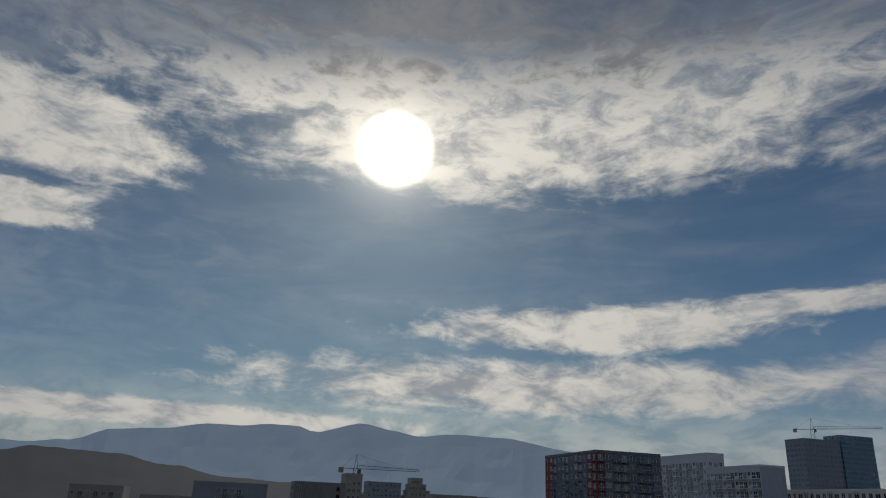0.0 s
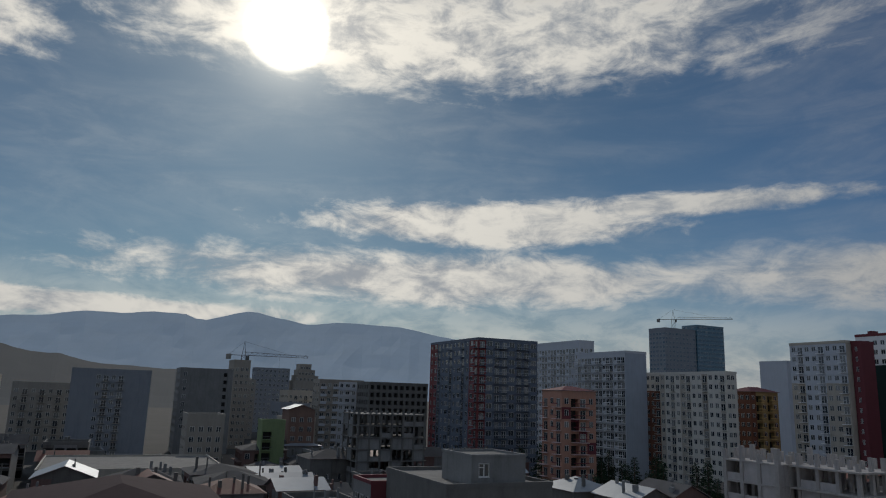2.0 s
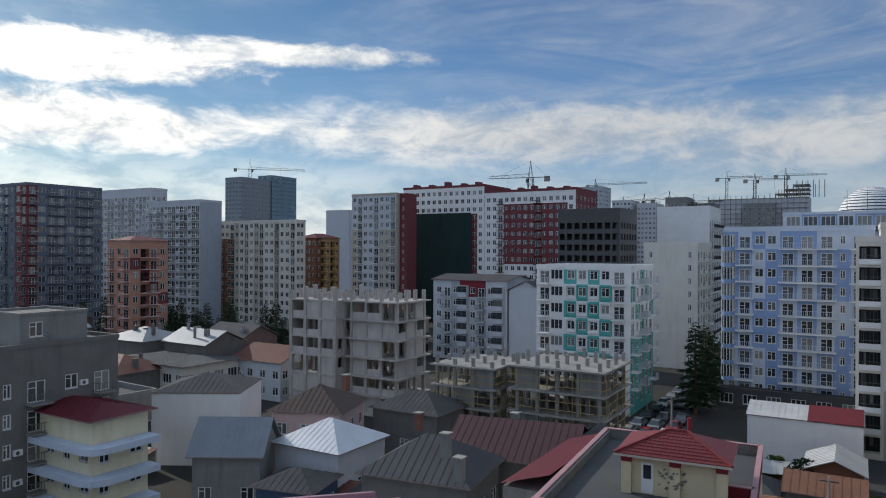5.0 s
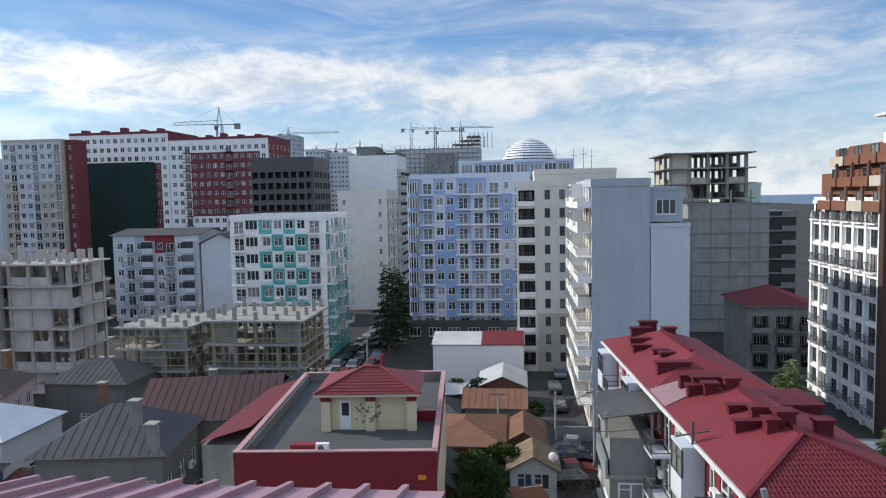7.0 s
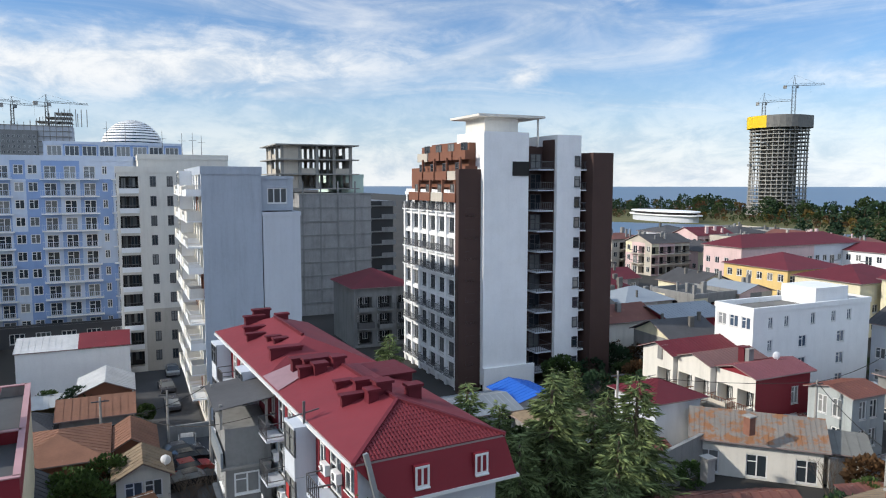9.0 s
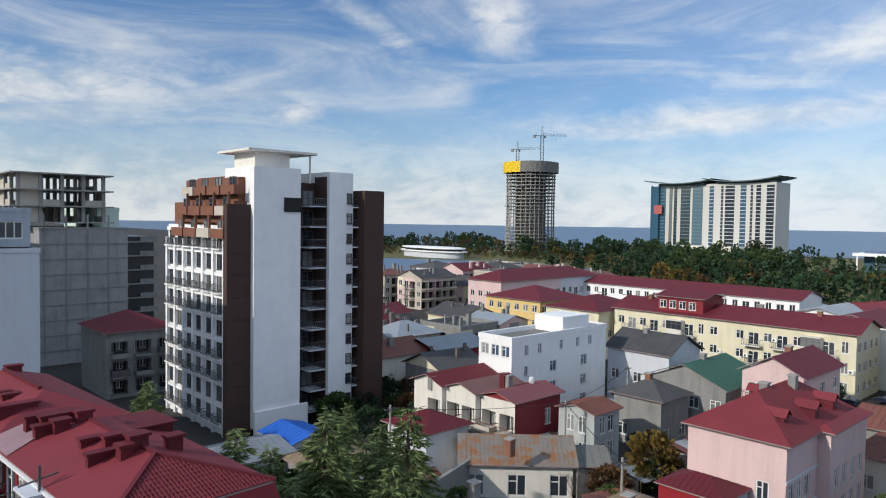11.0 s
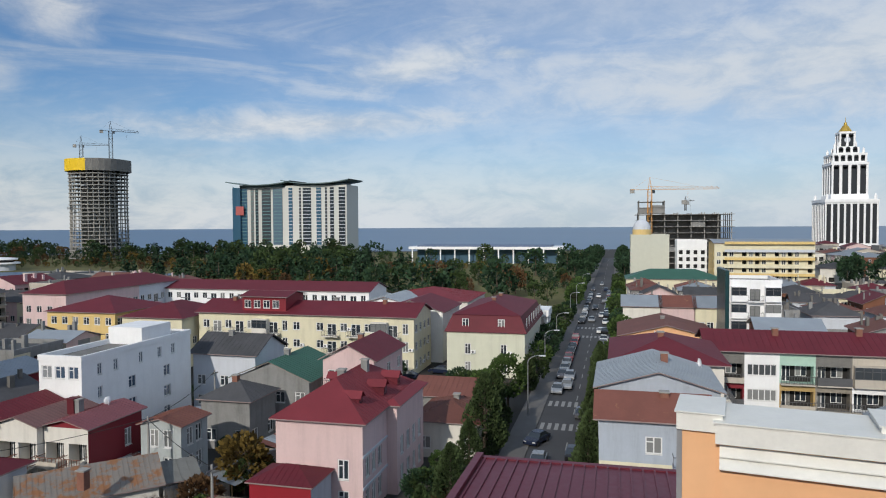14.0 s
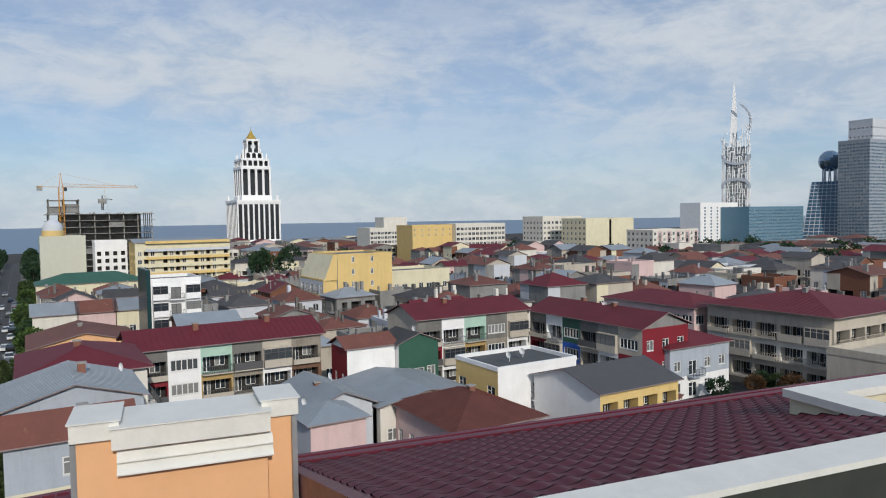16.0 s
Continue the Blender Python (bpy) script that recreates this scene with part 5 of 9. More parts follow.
tagged(part("vent_pipe", k, [MAROON], None, m=fm4 @ pose(8.0, 10.4, HH + 0.9)), "maroon vent pipe on the hut ridge", "vent pipe")
tagged(part("air_conditioner", conditioner_data(), None, None, m=fm4 @ pose(5.4, 0.62, 0.62)), "white air conditioner unit behind the parapet", "air conditioner")
k = Kit()
k.box(3.4, 4.9, 0.4, 1.0, 0, 1.05)
tagged(part("roof_hatch", k, [MAROON], None, m=fm4), "low maroon roof hatch box", "roof hatch")
k = Kit()
k.box(-0.25, 0.25, 0, 0.05, 0, 0.3)
tagged(part("crate", k, [paint("orange_plastic", (0.7, 0.25, 0.02), 0.5)], None, m=fm4 @ pose(11.5, -0.1, -1.0)), "orange plastic board on the parapet", "board")
# red side roofs next to the terrace
k = Kit()
k.quad([(-22.5, 46, 10.2), (-18.7, 46, 11.4), (-18.7, 60, 11.4), (-22.5, 60, 10.2)])
k.box(-22.4, -18.7, 46.2, 59.8, 0, 10.0, 1)
tagged(part("lean_to_house", k, [RED_METAL, GREY_WALL]), "narrow house with a burgundy lean-to sheet roof", "house")


def house(x0, x1, y0, y1, h, wall, roof_mat, style="hip", rise=2.2, label="", fx="w", turn=0.0, faces="frl", over=0.5, ribs=0.7, acs=0.15, floor=2.9):
    w, d = x1 - x0, y1 - y0
    sides = {}
    for key in faces:
        width = w if key in "fb" else d
        sides[key] = Face(spread(max(2, int(width / 2.7)), width, fx, 1.3), first=1.0, floor=floor)
    return block("house", label, "house", x0, x1, y0, y1, h, [wall], sides, roof=style, roof_mat=roof_mat, rise=rise, over=over, turn=turn, acs=acs, balcony=2.2, ribs=ribs)


house(-38.2, -28.4, 50, 58.5, 7.5, DARK_CONCRETE, OLD_ROOF, "hip", 2.8, "grey villa under a dark slate hip roof with a dormer", turn=8)
house(-55.4, -46.6, 57.2, 65.5, 5.8, PALE_GREY, paint("bright_zinc", (0.55, 0.58, 0.62), 0.4, 0.2, var=0.2, scale=0.4, rust=((0.26, 0.16, 0.10), 0.7)), "hip", 2.3, "white house under a shiny grey sheet roof")
house(-65, -56, 66, 75, 6.8, PINK, paint("dark_brown_sheet", (0.07, 0.05, 0.045), 0.8, var=0.3, scale=0.4), "hip", 2.6, "pale house under a dark brown sheet roof", turn=18)
house(-79.3, -68.3, 59, 69, 9.0, WHITE, OLD_ROOF, "hip", 1.6, "blank white wall under a dark hipped roof", faces="l", turn=30, over=0.1)
house(-61.5, -54.5, 50.5, 57.5, 5.6, GREY_WALL, GREY_METAL, "gable", 3.2, "grey shed house with a sagging sheet roof", turn=30)
house(-51.5, -45.5, 50.5, 56, 3.8, paint("blue_board", (0.05, 0.09, 0.17), 0.7), OLD_ROOF, "hip", 1.3, "small blue-walled house with an old roof", turn=12)
house(-56, -46, 76, 84, 6.0, DARK_CONCRETE, OLD_ROOF, "hip", 2.0, "low dark house behind the white one")
house(-36, -24, 60, 72, 7.2, DARK_CONCRETE, paint("dark_maroon_sheet", (0.06, 0.022, 0.024), 0.6, var=0.25), "gable", 2.4, "house with a dark maroon sheet roof", turn=12)
house(-26, -20.5, 63, 71, 7.0, DARK_CONCRETE, OLD_ROOF, "gable", 2.0, "old house with a patched dark roof")
yb = house(-73, -62, 40.0, 46.0, 10.8, PALE_YELLOW, RED_METAL, "hip", 0.9, "pale yellow house with white balcony bands", "tw", faces="fr", over=0.7, acs=0.0)
for z in (2.4, 5.3, 8.2):
    k = Kit()
    pts = [(10.9, -1.3), (12.3, -0.9), (12.9, 0.2), (13.0, 6.0), (11.02, 6.0), (11.02, -0.02), (0.4, -0.02), (0.4, -1.3)]
    k.ring(list(reversed(pts)), z - 0.3, z + 0.32)
    part("balcony_band", k, [PALE_LILAC], yb, "white curved balcony parapet")
house(-117, -101, 101, 111, 5.8, CREAM, paint("blue_sheet", (0.06, 0.12, 0.22), 0.6), "hip", 2.4, "cream house with a blue sheet roof")
house(-100, -88, 92, 104, 6.8, PALE_GREY, BROWN_METAL, "gable", 2.2, "pale house with a rusty roof")
house(-117, -98.5, 80, 92, 7.0, CREAM, FELT, "hip", 0.7, "cream house with a low felt roof", "W", over=0.9)
# white-walled shop and its crooked sheds in the yard
WHITE_TIN = paint("dirty_white_sheet", (0.5, 0.5, 0.5), 0.6, var=0.3, scale=0.4, rust=((0.24, 0.17, 0.13), 0.68))
shop = block("house", "white blank-walled building with a patched white and red roof", "house", -12.6, 0.3, 98.4, 106.5, 5.9, [WHITE], {"r": Face(spread(3, 8.1, "w"), first=1.0)}, roof="gable", roof_mat=WHITE_TIN, rise=1.1, over=0.15, ribs=0.7)
k = Kit()
for x0, x1, lift in ((6.9, 8.4, 0.22), (8.4, 10.0, 0.25), (10.0, 11.5, 0.22), (11.5, 12.95, 0.25)):
    a, b = (-0.25, 5.9 + lift - 0.06), (4.0, 7.0 + lift)
    k.quad([(x0, a[0], a[1]), (x1, a[0], a[1]), (x1, b[0], b[1]), (x0, b[0], b[1])])
    k.quad([(x0, a[0], a[1] - 0.05), (x1, a[0], a[1] - 0.05), (x1, a[0], a[1]), (x0, a[0], a[1])])
part("roof_patch", k, [RED_LIGHT], shop, "red sheets laid over half of the roof")
RUST_SHED = paint("patchy_rusted_sheet", (0.20, 0.095, 0.06), 0.85, var=0.35, scale=0.5, rust=((0.33, 0.27, 0.23), 0.63))
TAN_TILE = paint("lichen_tan_tile", (0.21, 0.155, 0.10), 0.9, var=0.5, scale=1.2)
for x0, x1, y0, y1, h, mt, lb in ((-5.2, 0.3, 86.5, 93.5, 3.2, WHITE_TIN, "white shed with a crooked pale sheet roof"), (-6.4, 0.2, 77, 83, 3.4, RUST_SHED, "shed with a rusty corrugated roof"), (-9.6, -2.0, 64.5, 73.5, 3.6, RUST_SHED, "hip-roofed old shed of rusty sheets"), (-1.9, 2.0, 67, 73, 2.9, RUST_SHED, "small rusty sheet metal shed"), (-1.2, 2.9, 61, 65.4, 2.7, TAN_TILE, "small shed under old tan tiles"), (-2.4, 3.2, 48.6, 51.6, 2.0, RUST_SHED, "shed with a dark patched roof"), (-8.6, -5.4, 55.5, 62, 3.0, OLD_ROOF, "lean-to shed with an old roof"), (-5.0, -0.5, 40, 46, 2.5, GREY_METAL, "low shed with plastic sheeting"), (-11.5, -7.2, 75, 80, 3.2, OLD_ROOF, "shed with a sagging old roof")):
    house(x0, x1, y0, y1, h, rnd.choice([GREY_WALL, CREAM, TERRACOTTA]), mt, "gable" if x0 > -9 else "hip", 1.3, lb, faces="f", over=0.4)

# long red-roofed apartment house



def long_red():
    mats = [PALE_GREY, MAROON, CREAM, WHITE]
    at4 = pose(9.6, 30.5, 0, 0, 0, 4)
    tone = lambda c, r: 1 if r > 3 else (2, 0, 3, 0, 2)[(c * 2 + r) % 5]
    block("apartment_house", "long apartment house with washing hung on its balconies", "apartment building", 9.03, 16.63, 30.75, 46.75, 14.0, mats,
          {"f": Face([(2.6, "t"), (6.2, "t")], first=0.85, floor=2.8, colours=lambda c, r: 0), "l": Face(spread(8, 16, "tdwtgtdw", 1.1), floors=5, first=0.85, floor=2.8, colours=tone), "r": Face(spread(6, 16, "w"), first=0.9)}, roof="hip", roof_mat=RED_LIGHT, rise=1.25, over=0.35, acs=0.5, balcony=1.9, turn=4)
    block("apartment_house", "far half of the long red-roofed apartment house", "apartment building", 7.92, 15.52, 46.7, 62.7, 14.0, mats,
          {"l": Face(spread(7, 16, "wgdtdg", 1.2), floors=5, first=0.85, floor=2.8, colours=tone), "b": Face(spread(3, 7.6, "w"), first=0.9)}, roof="hip", roof_mat=RED_LIGHT, rise=1.6, over=0.35, acs=0.5, balcony=1.9, turn=4)
    sk = thing("mansard_skirt", "steep maroon sheet skirt with two white windows", "mansard", at4)
    k = Kit()
    k.quad([(-0.3, -0.35, 14.0), (7.9, -0.35, 14.0), (8.4, -0.75, 12.1), (1.4, -0.75, 12.1)])
    part("front_sheet", k, [MAROON], sk)
    k = Kit()
    k.quad([(7.9, -0.35, 14.0), (7.9, 15.8, 14.0), (8.4, 15.8, 12.1), (8.4, -0.75, 12.1)])
    part("side_sheet", k, [MAROON], sk)
    k = Kit()
    k.box(1.3, 8.5, -0.85, -0.02, 11.95, 12.1)
    part("gutter", k, [PVC], sk, "white gutter board")
    for x in (3.0, 6.3):
        k = Kit()
        k.box(x - 0.42, x + 0.42, -0.72, -0.2, 12.45, 13.6)
        part("dormer_cheek", k, [MAROON], sk)
        part("window", window_data(0.76, 1.05, PVC, GLASS, 1), None, sk, "white framed window", m=pose(x, -0.72, 12.5))
    for u, v, w, d, h in ((2.9, 5.2, 0.6, 0.6, 0.7), (3.7, 5.6, 0.9, 0.7, 0.7), (2.2, 6.2, 1.4, 0.35, 0.5), (3.3, 7.4, 1.1, 0.5, 0.5), (2.6, 8.8, 1.0, 0.4, 0.4), (5.6, 5.6, 0.8, 0.6, 0.8), (1.6, 13.0, 0.8, 0.5, 0.7), (2.4, 12.5, 0.8, 0.6, 0.7), (2.9, 13.6, 2.4, 0.5, 0.6), (2.5, 14.6, 2.6, 0.5, 0.6), (3.6, 12.4, 0.8, 0.5, 0.6), (1.9, 18.5, 2.2, 0.6, 0.7), (2.4, 21.6, 1.0, 0.5, 0.5), (2.2, 22.8, 1.0, 0.4, 0.5), (1.4, 25.2, 1.3, 0.4, 0.6), (1.8, 27.2, 1.6, 0.5, 0.6), (2.4, 29.6, 1.6, 0.5, 0.8), (3.2, 30.4, 1.4, 0.5, 0.9), (4.6, 29.0, 1.0, 0.5, 0.7)):
        z = 14.1 + 1.3 * (1 - abs(u - 3.8) / 3.9)
        k = Kit()
        k.box(-w / 2, w / 2, -d / 2, d / 2, -0.5, h - 0.15, 0)
        k.box(-w / 2 - 0.1, w / 2 + 0.1, -d / 2 - 0.1, d / 2 + 0.1, h - 0.15, h, 0)
        tagged(part("chimney", k, [RED_METAL], None, m=at4 @ pose(u, v, z)), "sheet-clad red chimney on the red roof", "chimney", "chimneys on the red roof")
    # pressed tile sheets on the near hip, ridge caps, a faded patch, the gutter
    k = Kit()
    for i in range(42):
        u = -0.25 + 8.1 * i / 41
        run = 4.05 - abs(u - 3.8)
        if run > 0.15:
            k.beam((u, -0.33, 14.125), (u, -0.33 + run, 14.125 + 0.302 * run), 0.075)
    for j in range(12):
        v = 0.34 * j
        w = 4.05 - v
        k.beam((3.8 - w, -0.33 + v, 14.14 + 0.302 * v), (3.8 + w, -0.33 + v, 14.14 + 0.302 * v), 0.045)
    tagged(part("tile_sheet", k, [RED_LIGHT], None, m=at4, kind="stuff"), "pressed red tile sheet on the near hip", "roof tiles")
    for a, b in (((-0.35, -0.35, 14.13), (3.8, 3.8, 15.42)), ((7.95, -0.35, 14.13), (3.8, 3.8, 15.42)), ((3.8, 3.8, 15.42), (3.8, 12.2, 15.42)), ((3.7, 20.2, 15.78), (3.7, 28.0, 15.78))):
        k = Kit()
        k.beam(a, b, 0.2)
        tagged(part("ridge_cap", k, [RED_METAL], None, m=at4), "folded red ridge cap on the sheet roof", "ridge cap", "ridge caps")
    k = Kit()
    k.quad([(-0.3, 12.4, 14.16), (3.4, 13.8, 15.36), (3.0, 15.9, 15.24), (-0.3, 16.2, 14.16)])
    tagged(part("faded_patch", k, [paint("faded_rose_sheet", (0.27, 0.17, 0.19), 0.6, var=0.25, scale=0.6)], None, m=at4), "faded rose-grey sheets in the roof valley", "roof patch")
    k = Kit()
    k.box(-0.5, -0.36, -0.35, 32.0, 13.9, 14.02)
    tagged(part("gutter", k, [PVC], None, m=at4), "pale gutter along the eave", "gutter")
    k = Kit()
    k.beam((0.9, -0.9, 11.2), (0.2, -0.5, 14.6), 0.22)
    tagged(part("stove_pipe", k, [STEEL], None, m=at4), "slanting zinc stove pipe at the house corner", "pipe")
    cb = thing("corner_balcony", "corner balcony overgrown with potted plants", "balcony", at4 @ pose(-0.9, -0.9, 10.9))
    k = Kit()
    k.box(0, 2.4, 0, 1.9, -0.16, 0)
    k.box(0, 2.4, 0, 0.08, 0, 0.95)
    k.box(0, 0.08, 0.08, 1.9, 0, 0.95)
    part("parapet", k, [paint("rusty_parapet", (0.14, 0.10, 0.08), 0.9, var=0.3, scale=1.0)], cb)
    k, r3 = Kit(), random.Random(9)
    for _ in range(700):
        p = (r3.gauss(0.4, 0.5), r3.gauss(0.1, 0.25), 0.7 + r3.gauss(0.25, 0.3))
        blade(k, p, (r3.uniform(-1, 1), r3.uniform(-1, 0.4), r3.uniform(-0.3, 1)), 0.22, r3, 0, 0.3)
    part("plants", k, [leaf("pot_plant_leaves", (0.06, 0.085, 0.03))], cb)
    for i, (u, v, z) in enumerate(((-0.1, 3.0, 7.2), (-0.1, 9.3, 10.0), (-0.1, 6.0, 4.4), (-0.1, 12.0, 7.4), (-0.1, 14.2, 4.5), (-0.1, 1.6, 4.6), (-0.1, 10.4, 4.4))):
        tagged(part("air_conditioner", conditioner_data(), None, None, m=at4 @ pose(u, v, z, 0, 0, -90)), "white air conditioner on the house wall", "air conditioner", "wall air conditioners")
    k = Kit()
    k.box(4.9, 8.0, 10.6, 13.6, 13.8, 14.7, 0)
    k.box(4.7, 8.2, 10.4, 13.8, 14.7, 14.8, 0)
    tagged(part("roof_hut", k, [RED_METAL], None, m=at4), "low red sheet-clad box on the roof slope", "roof hut")
    k = Kit()
    k.beam((0, 0, 0), (0, 0, 4.2), 0.12)
    k.beam((-0.9, 0, 3.4), (0.9, 0.2, 3.6), 0.07)
    tagged(part("antenna", k, [RAIL], None, m=at4 @ pose(-0.5, 6.5, 11.0)), "rusty antenna mast fixed to the house wall", "antenna")
    bt = thing("balcony_tower", "home-built tower of enclosed balconies in grey sheet", "balcony extension")
    k = Kit()
    k.box(5.4, 8.2, 44.5, 49.5, 0, 11.6)
    part("wall", k, [GREY_WALL], bt)
    for z in (3, 6, 9):
        k = Kit()
        k.box(5.1, 8.2, 44.3, 49.6, z, z + 0.18)
        part("floor_slab", k, [CONCRETE], bt)
        part("window", window_data(1.9, 1.5, PVC, GLASS, 2), None, bt, m=pose(5.42, 46.2, z - 1.75, 0, 0, -90))
        part("window", window_data(1.6, 1.4, PVC, GLASS, 1), None, bt, m=pose(6.7, 44.52, z - 1.7))
    k = Kit()
    k.box(5.1, 5.25, 44.3, 49.6, 9.2, 10.2)
    part("parapet", k, [GREY_METAL], bt)
    for x in (5.2, 8.0):
        for y in (44.5, 49.3):
            k = Kit()
            k.box(x - 0.08, x + 0.08, y, y + 0.16, 11.6, 13.2)
            part("post", k, [CONCRETE], bt)
    k = Kit()
    k.quad([(4.8, 44.0, 13.0), (8.4, 44.0, 13.5), (8.4, 50, 13.5), (4.8, 50, 13.0)])
    k.quad([(8.4, 44.0, 13.45), (4.8, 44.0, 12.95), (4.8, 50, 12.95), (8.4, 50, 13.45)])
    part("roof", k, [OLD_ROOF], bt)
    for i in range(16):
        k = Kit()
        y, z = 29.6 + rnd.random() * 14, rnd.choice([3.4, 6.4, 9.4])
        k.box(-0.02, 0.02, 0, rnd.uniform(0.4, 0.9), -rnd.uniform(0.6, 1.1), 0)
        tagged(part("washing", k, [rnd.choice([WHITE, ORANGE, paint("red_cloth", (0.4, 0.04, 0.04), 0.9), paint("blue_cloth", (0.06, 0.1, 0.3), 0.9), DARK])], None, m=pose(9.4 - (y - 30.5) * 0.07 - 1.1, y + 1.5, z + 0.9)), "laundry drying on a line below a balcony", "laundry", "washing on the lines")


long_red()


# ---------------------------------------------------------------- town towards the sea
pink = block("house", "pink town house under a bright red hip roof with dormers", "house", 59.5, 76, 22.4, 31.0, 9.0, [PINK, PINK],
             {"l": Face([(3.2, "t"), (6.7, "t")], first=1.0, floor=2.9, skip={(0, 0), (0, 1)}), "f": Face([(1.3, "t"), (3.0, "t"), (4.7, "t"), (11.5, "-")], first=1.0, floor=2.9)}, roof="hip", roof_mat=RED_LIGHT, rise=3.0, over=0.5, ribs=0.6)
block("house_bay", "projecting pink bay of the town house with rows of windows", "house", 66.3, 75.9, 21.3, 22.38, 9.0, [PINK], {"f": Face(spread(4, 9.6, "t", 1.6), first=1.0, floor=2.9)}, roof="hip", roof_mat=RED_LIGHT, rise=0.5, over=0.5)
for z in (2.9, 5.8):
    k = Kit()
    k.box(59.42, 66.28, 22.28, 22.4, z, z + 0.2)
    tagged(part("string_course", k, [PALE_GREY]), "pale string course along the pink wall", "moulding", "string courses")
for x, y in ((62.4, 24.3), (67.5, 23.6), (72, 23.6), (70, 29)):
    k = Kit()
    k.box(-0.5, 0.5, -0.1, 1.4, 0, 0.9, 0)
    k.quad([(-0.7, -0.3, 0.85), (0, -0.3, 1.5), (0, 1.8, 1.5), (-0.7, 1.8, 0.85)], 1)
    k.quad([(0, -0.3, 1.5), (0.7, -0.3, 0.85), (0.7, 1.8, 0.85), (0, 1.8, 1.5)], 1)
    k.box(-0.4, 0.4, -0.13, -0.1, 0.1, 0.75, 2)
    tagged(part("dormer", k, [RED_METAL, RED_LIGHT, GLASS], None, m=pose(x, y - 0.6, 9.8)), "small dormer on the red roof", "dormer", "dormers of the pink house")
block("annex", "small deep red annex beside the pink house", "house", 54.9, 59.3, 25.4, 31.2, 4.6, [paint("deep_red_board", (0.26, 0.012, 0.022), 0.6, var=0.12), GREY_BLUE], {"f": Face([(2.2, "-")], colours=lambda c, r: 1)}, roof="hip", roof_mat=RED_METAL, rise=1.0, over=0.3, ribs=0.5)
block("house", "maroon-clad house with wooden balconies", "house", 58.2, 66.2, 50.6, 55.8, 7.0, [MAROON, CREAM, CREAM], {"f": Face([(3.6, "t"), (5.8, "t"), (7.2, "-")], first=1.0, floor=2.9, skip={(0, 1)}), "l": Face(spread(2, 5.2, "OO", 1.25), first=1.2, floor=2.9, colours=lambda c, r: 1)}, roof="gable", roof_mat=paint("rose_sheet", (0.17, 0.055, 0.065), 0.6, var=0.2, scale=0.4), rise=0.8, over=0.45, balcony=2.4, ribs=0.5, slab=BEIGE, rail=TERRACOTTA)
block("house", "cream middle house of the row with two balcony storeys", "house", 57.4, 65.4, 55.9, 60.8, 7.1, [CREAM], {"l": Face(spread(2, 4.9, "OO", 1.2), first=1.2, floor=2.9)}, roof="gable", roof_mat=paint("dull_rose_brown_sheet", (0.15, 0.075, 0.07), 0.6, var=0.2, scale=0.4), rise=0.9, over=0.4, ribs=0.5, slab=BEIGE, rail=TERRACOTTA, balcony=2.3)
block("house", "cream house with a long burgundy sheet roof", "house", 56.8, 66, 60.9, 66, 7.2, [CREAM], {"l": Face([(1.2, "-"), (3.6, "O")], first=1.2, floor=2.9)}, roof="gable", roof_mat=RED_METAL, rise=1.1, over=0.5, ribs=0.5)
k = Kit()
k.box(61.5, 62.3, 55.2, 56.0, 7.2, 8.9)
k.box(61.4, 62.4, 55.1, 56.1, 8.9, 9.0)
tagged(part("chimney", k, [RED_METAL]), "square red sheet chimney between two roofs", "chimney", "house chimneys")
block("house", "pale grey house with a small red hip roof", "house", 46.6, 52.4, 52.2, 58.4, 5.5, [PALE_GREY], {"l": Face(spread(2, 6.2, "wn"), first=1.0, floor=2.7), "f": Face([(1.4, "-"), (3.2, "s"), (4.9, "n")], first=1.0, floor=2.7)}, roof="hip", roof_mat=RED_METAL, rise=1.3, over=0.6, ribs=0.5, slab=PALE_GREY, rail=STEEL)
block("house", "narrow grey cement house", "house", 63.4, 68.2, 43.8, 48.6, 6.2, [paint("grey_green_render", (0.38, 0.41, 0.41), 0.9, var=0.2, scale=0.4, streak=0.25)], {"l": Face(spread(2, 4.8, "t"), first=1.2, floor=2.9), "f": Face(spread(2, 4.8, "t"), first=1.2, floor=2.9)}, roof="gable", roof_mat=BROWN_METAL, rise=0.7, over=0.35, ribs=0.5)
wb = block("office_building", "white modern block with scattered square windows", "office building", 66.8, 87.6, 58.8, 64.6, 11.8, [WHITE, PALE_GREY],
           {"f": Face([(2.9, "n"), (5.6, "n"), (8.5, "w"), (10.2, "n"), (13.9, "n"), (15.4, "w"), (16.8, "n")], first=1.4, floor=2.75, skip={(c, r) for c in range(7) for r in range(4) if (c, r) not in {(0, 3), (0, 2), (1, 3), (2, 2), (2, 1), (3, 3), (4, 3), (5, 0), (5, 1), (5, 2), (6, 3)}}), "l": Face(spread(3, 5.8, "w", 1.1), floors=4, first=0.9, floor=2.9, start=3)}, parapet=0.5, pane=glass("slate_blue_glass", (0.06, 0.09, 0.14), 0.1, 0.5, 0.1))
k = Kit()
k.box(0, 6, 0, 5, 0, 2.2)
tagged(part("roof_hut", k, [WHITE], None, m=pose(78, 59.4, 11.7)), "white plant room on the flat roof", "roof hut")
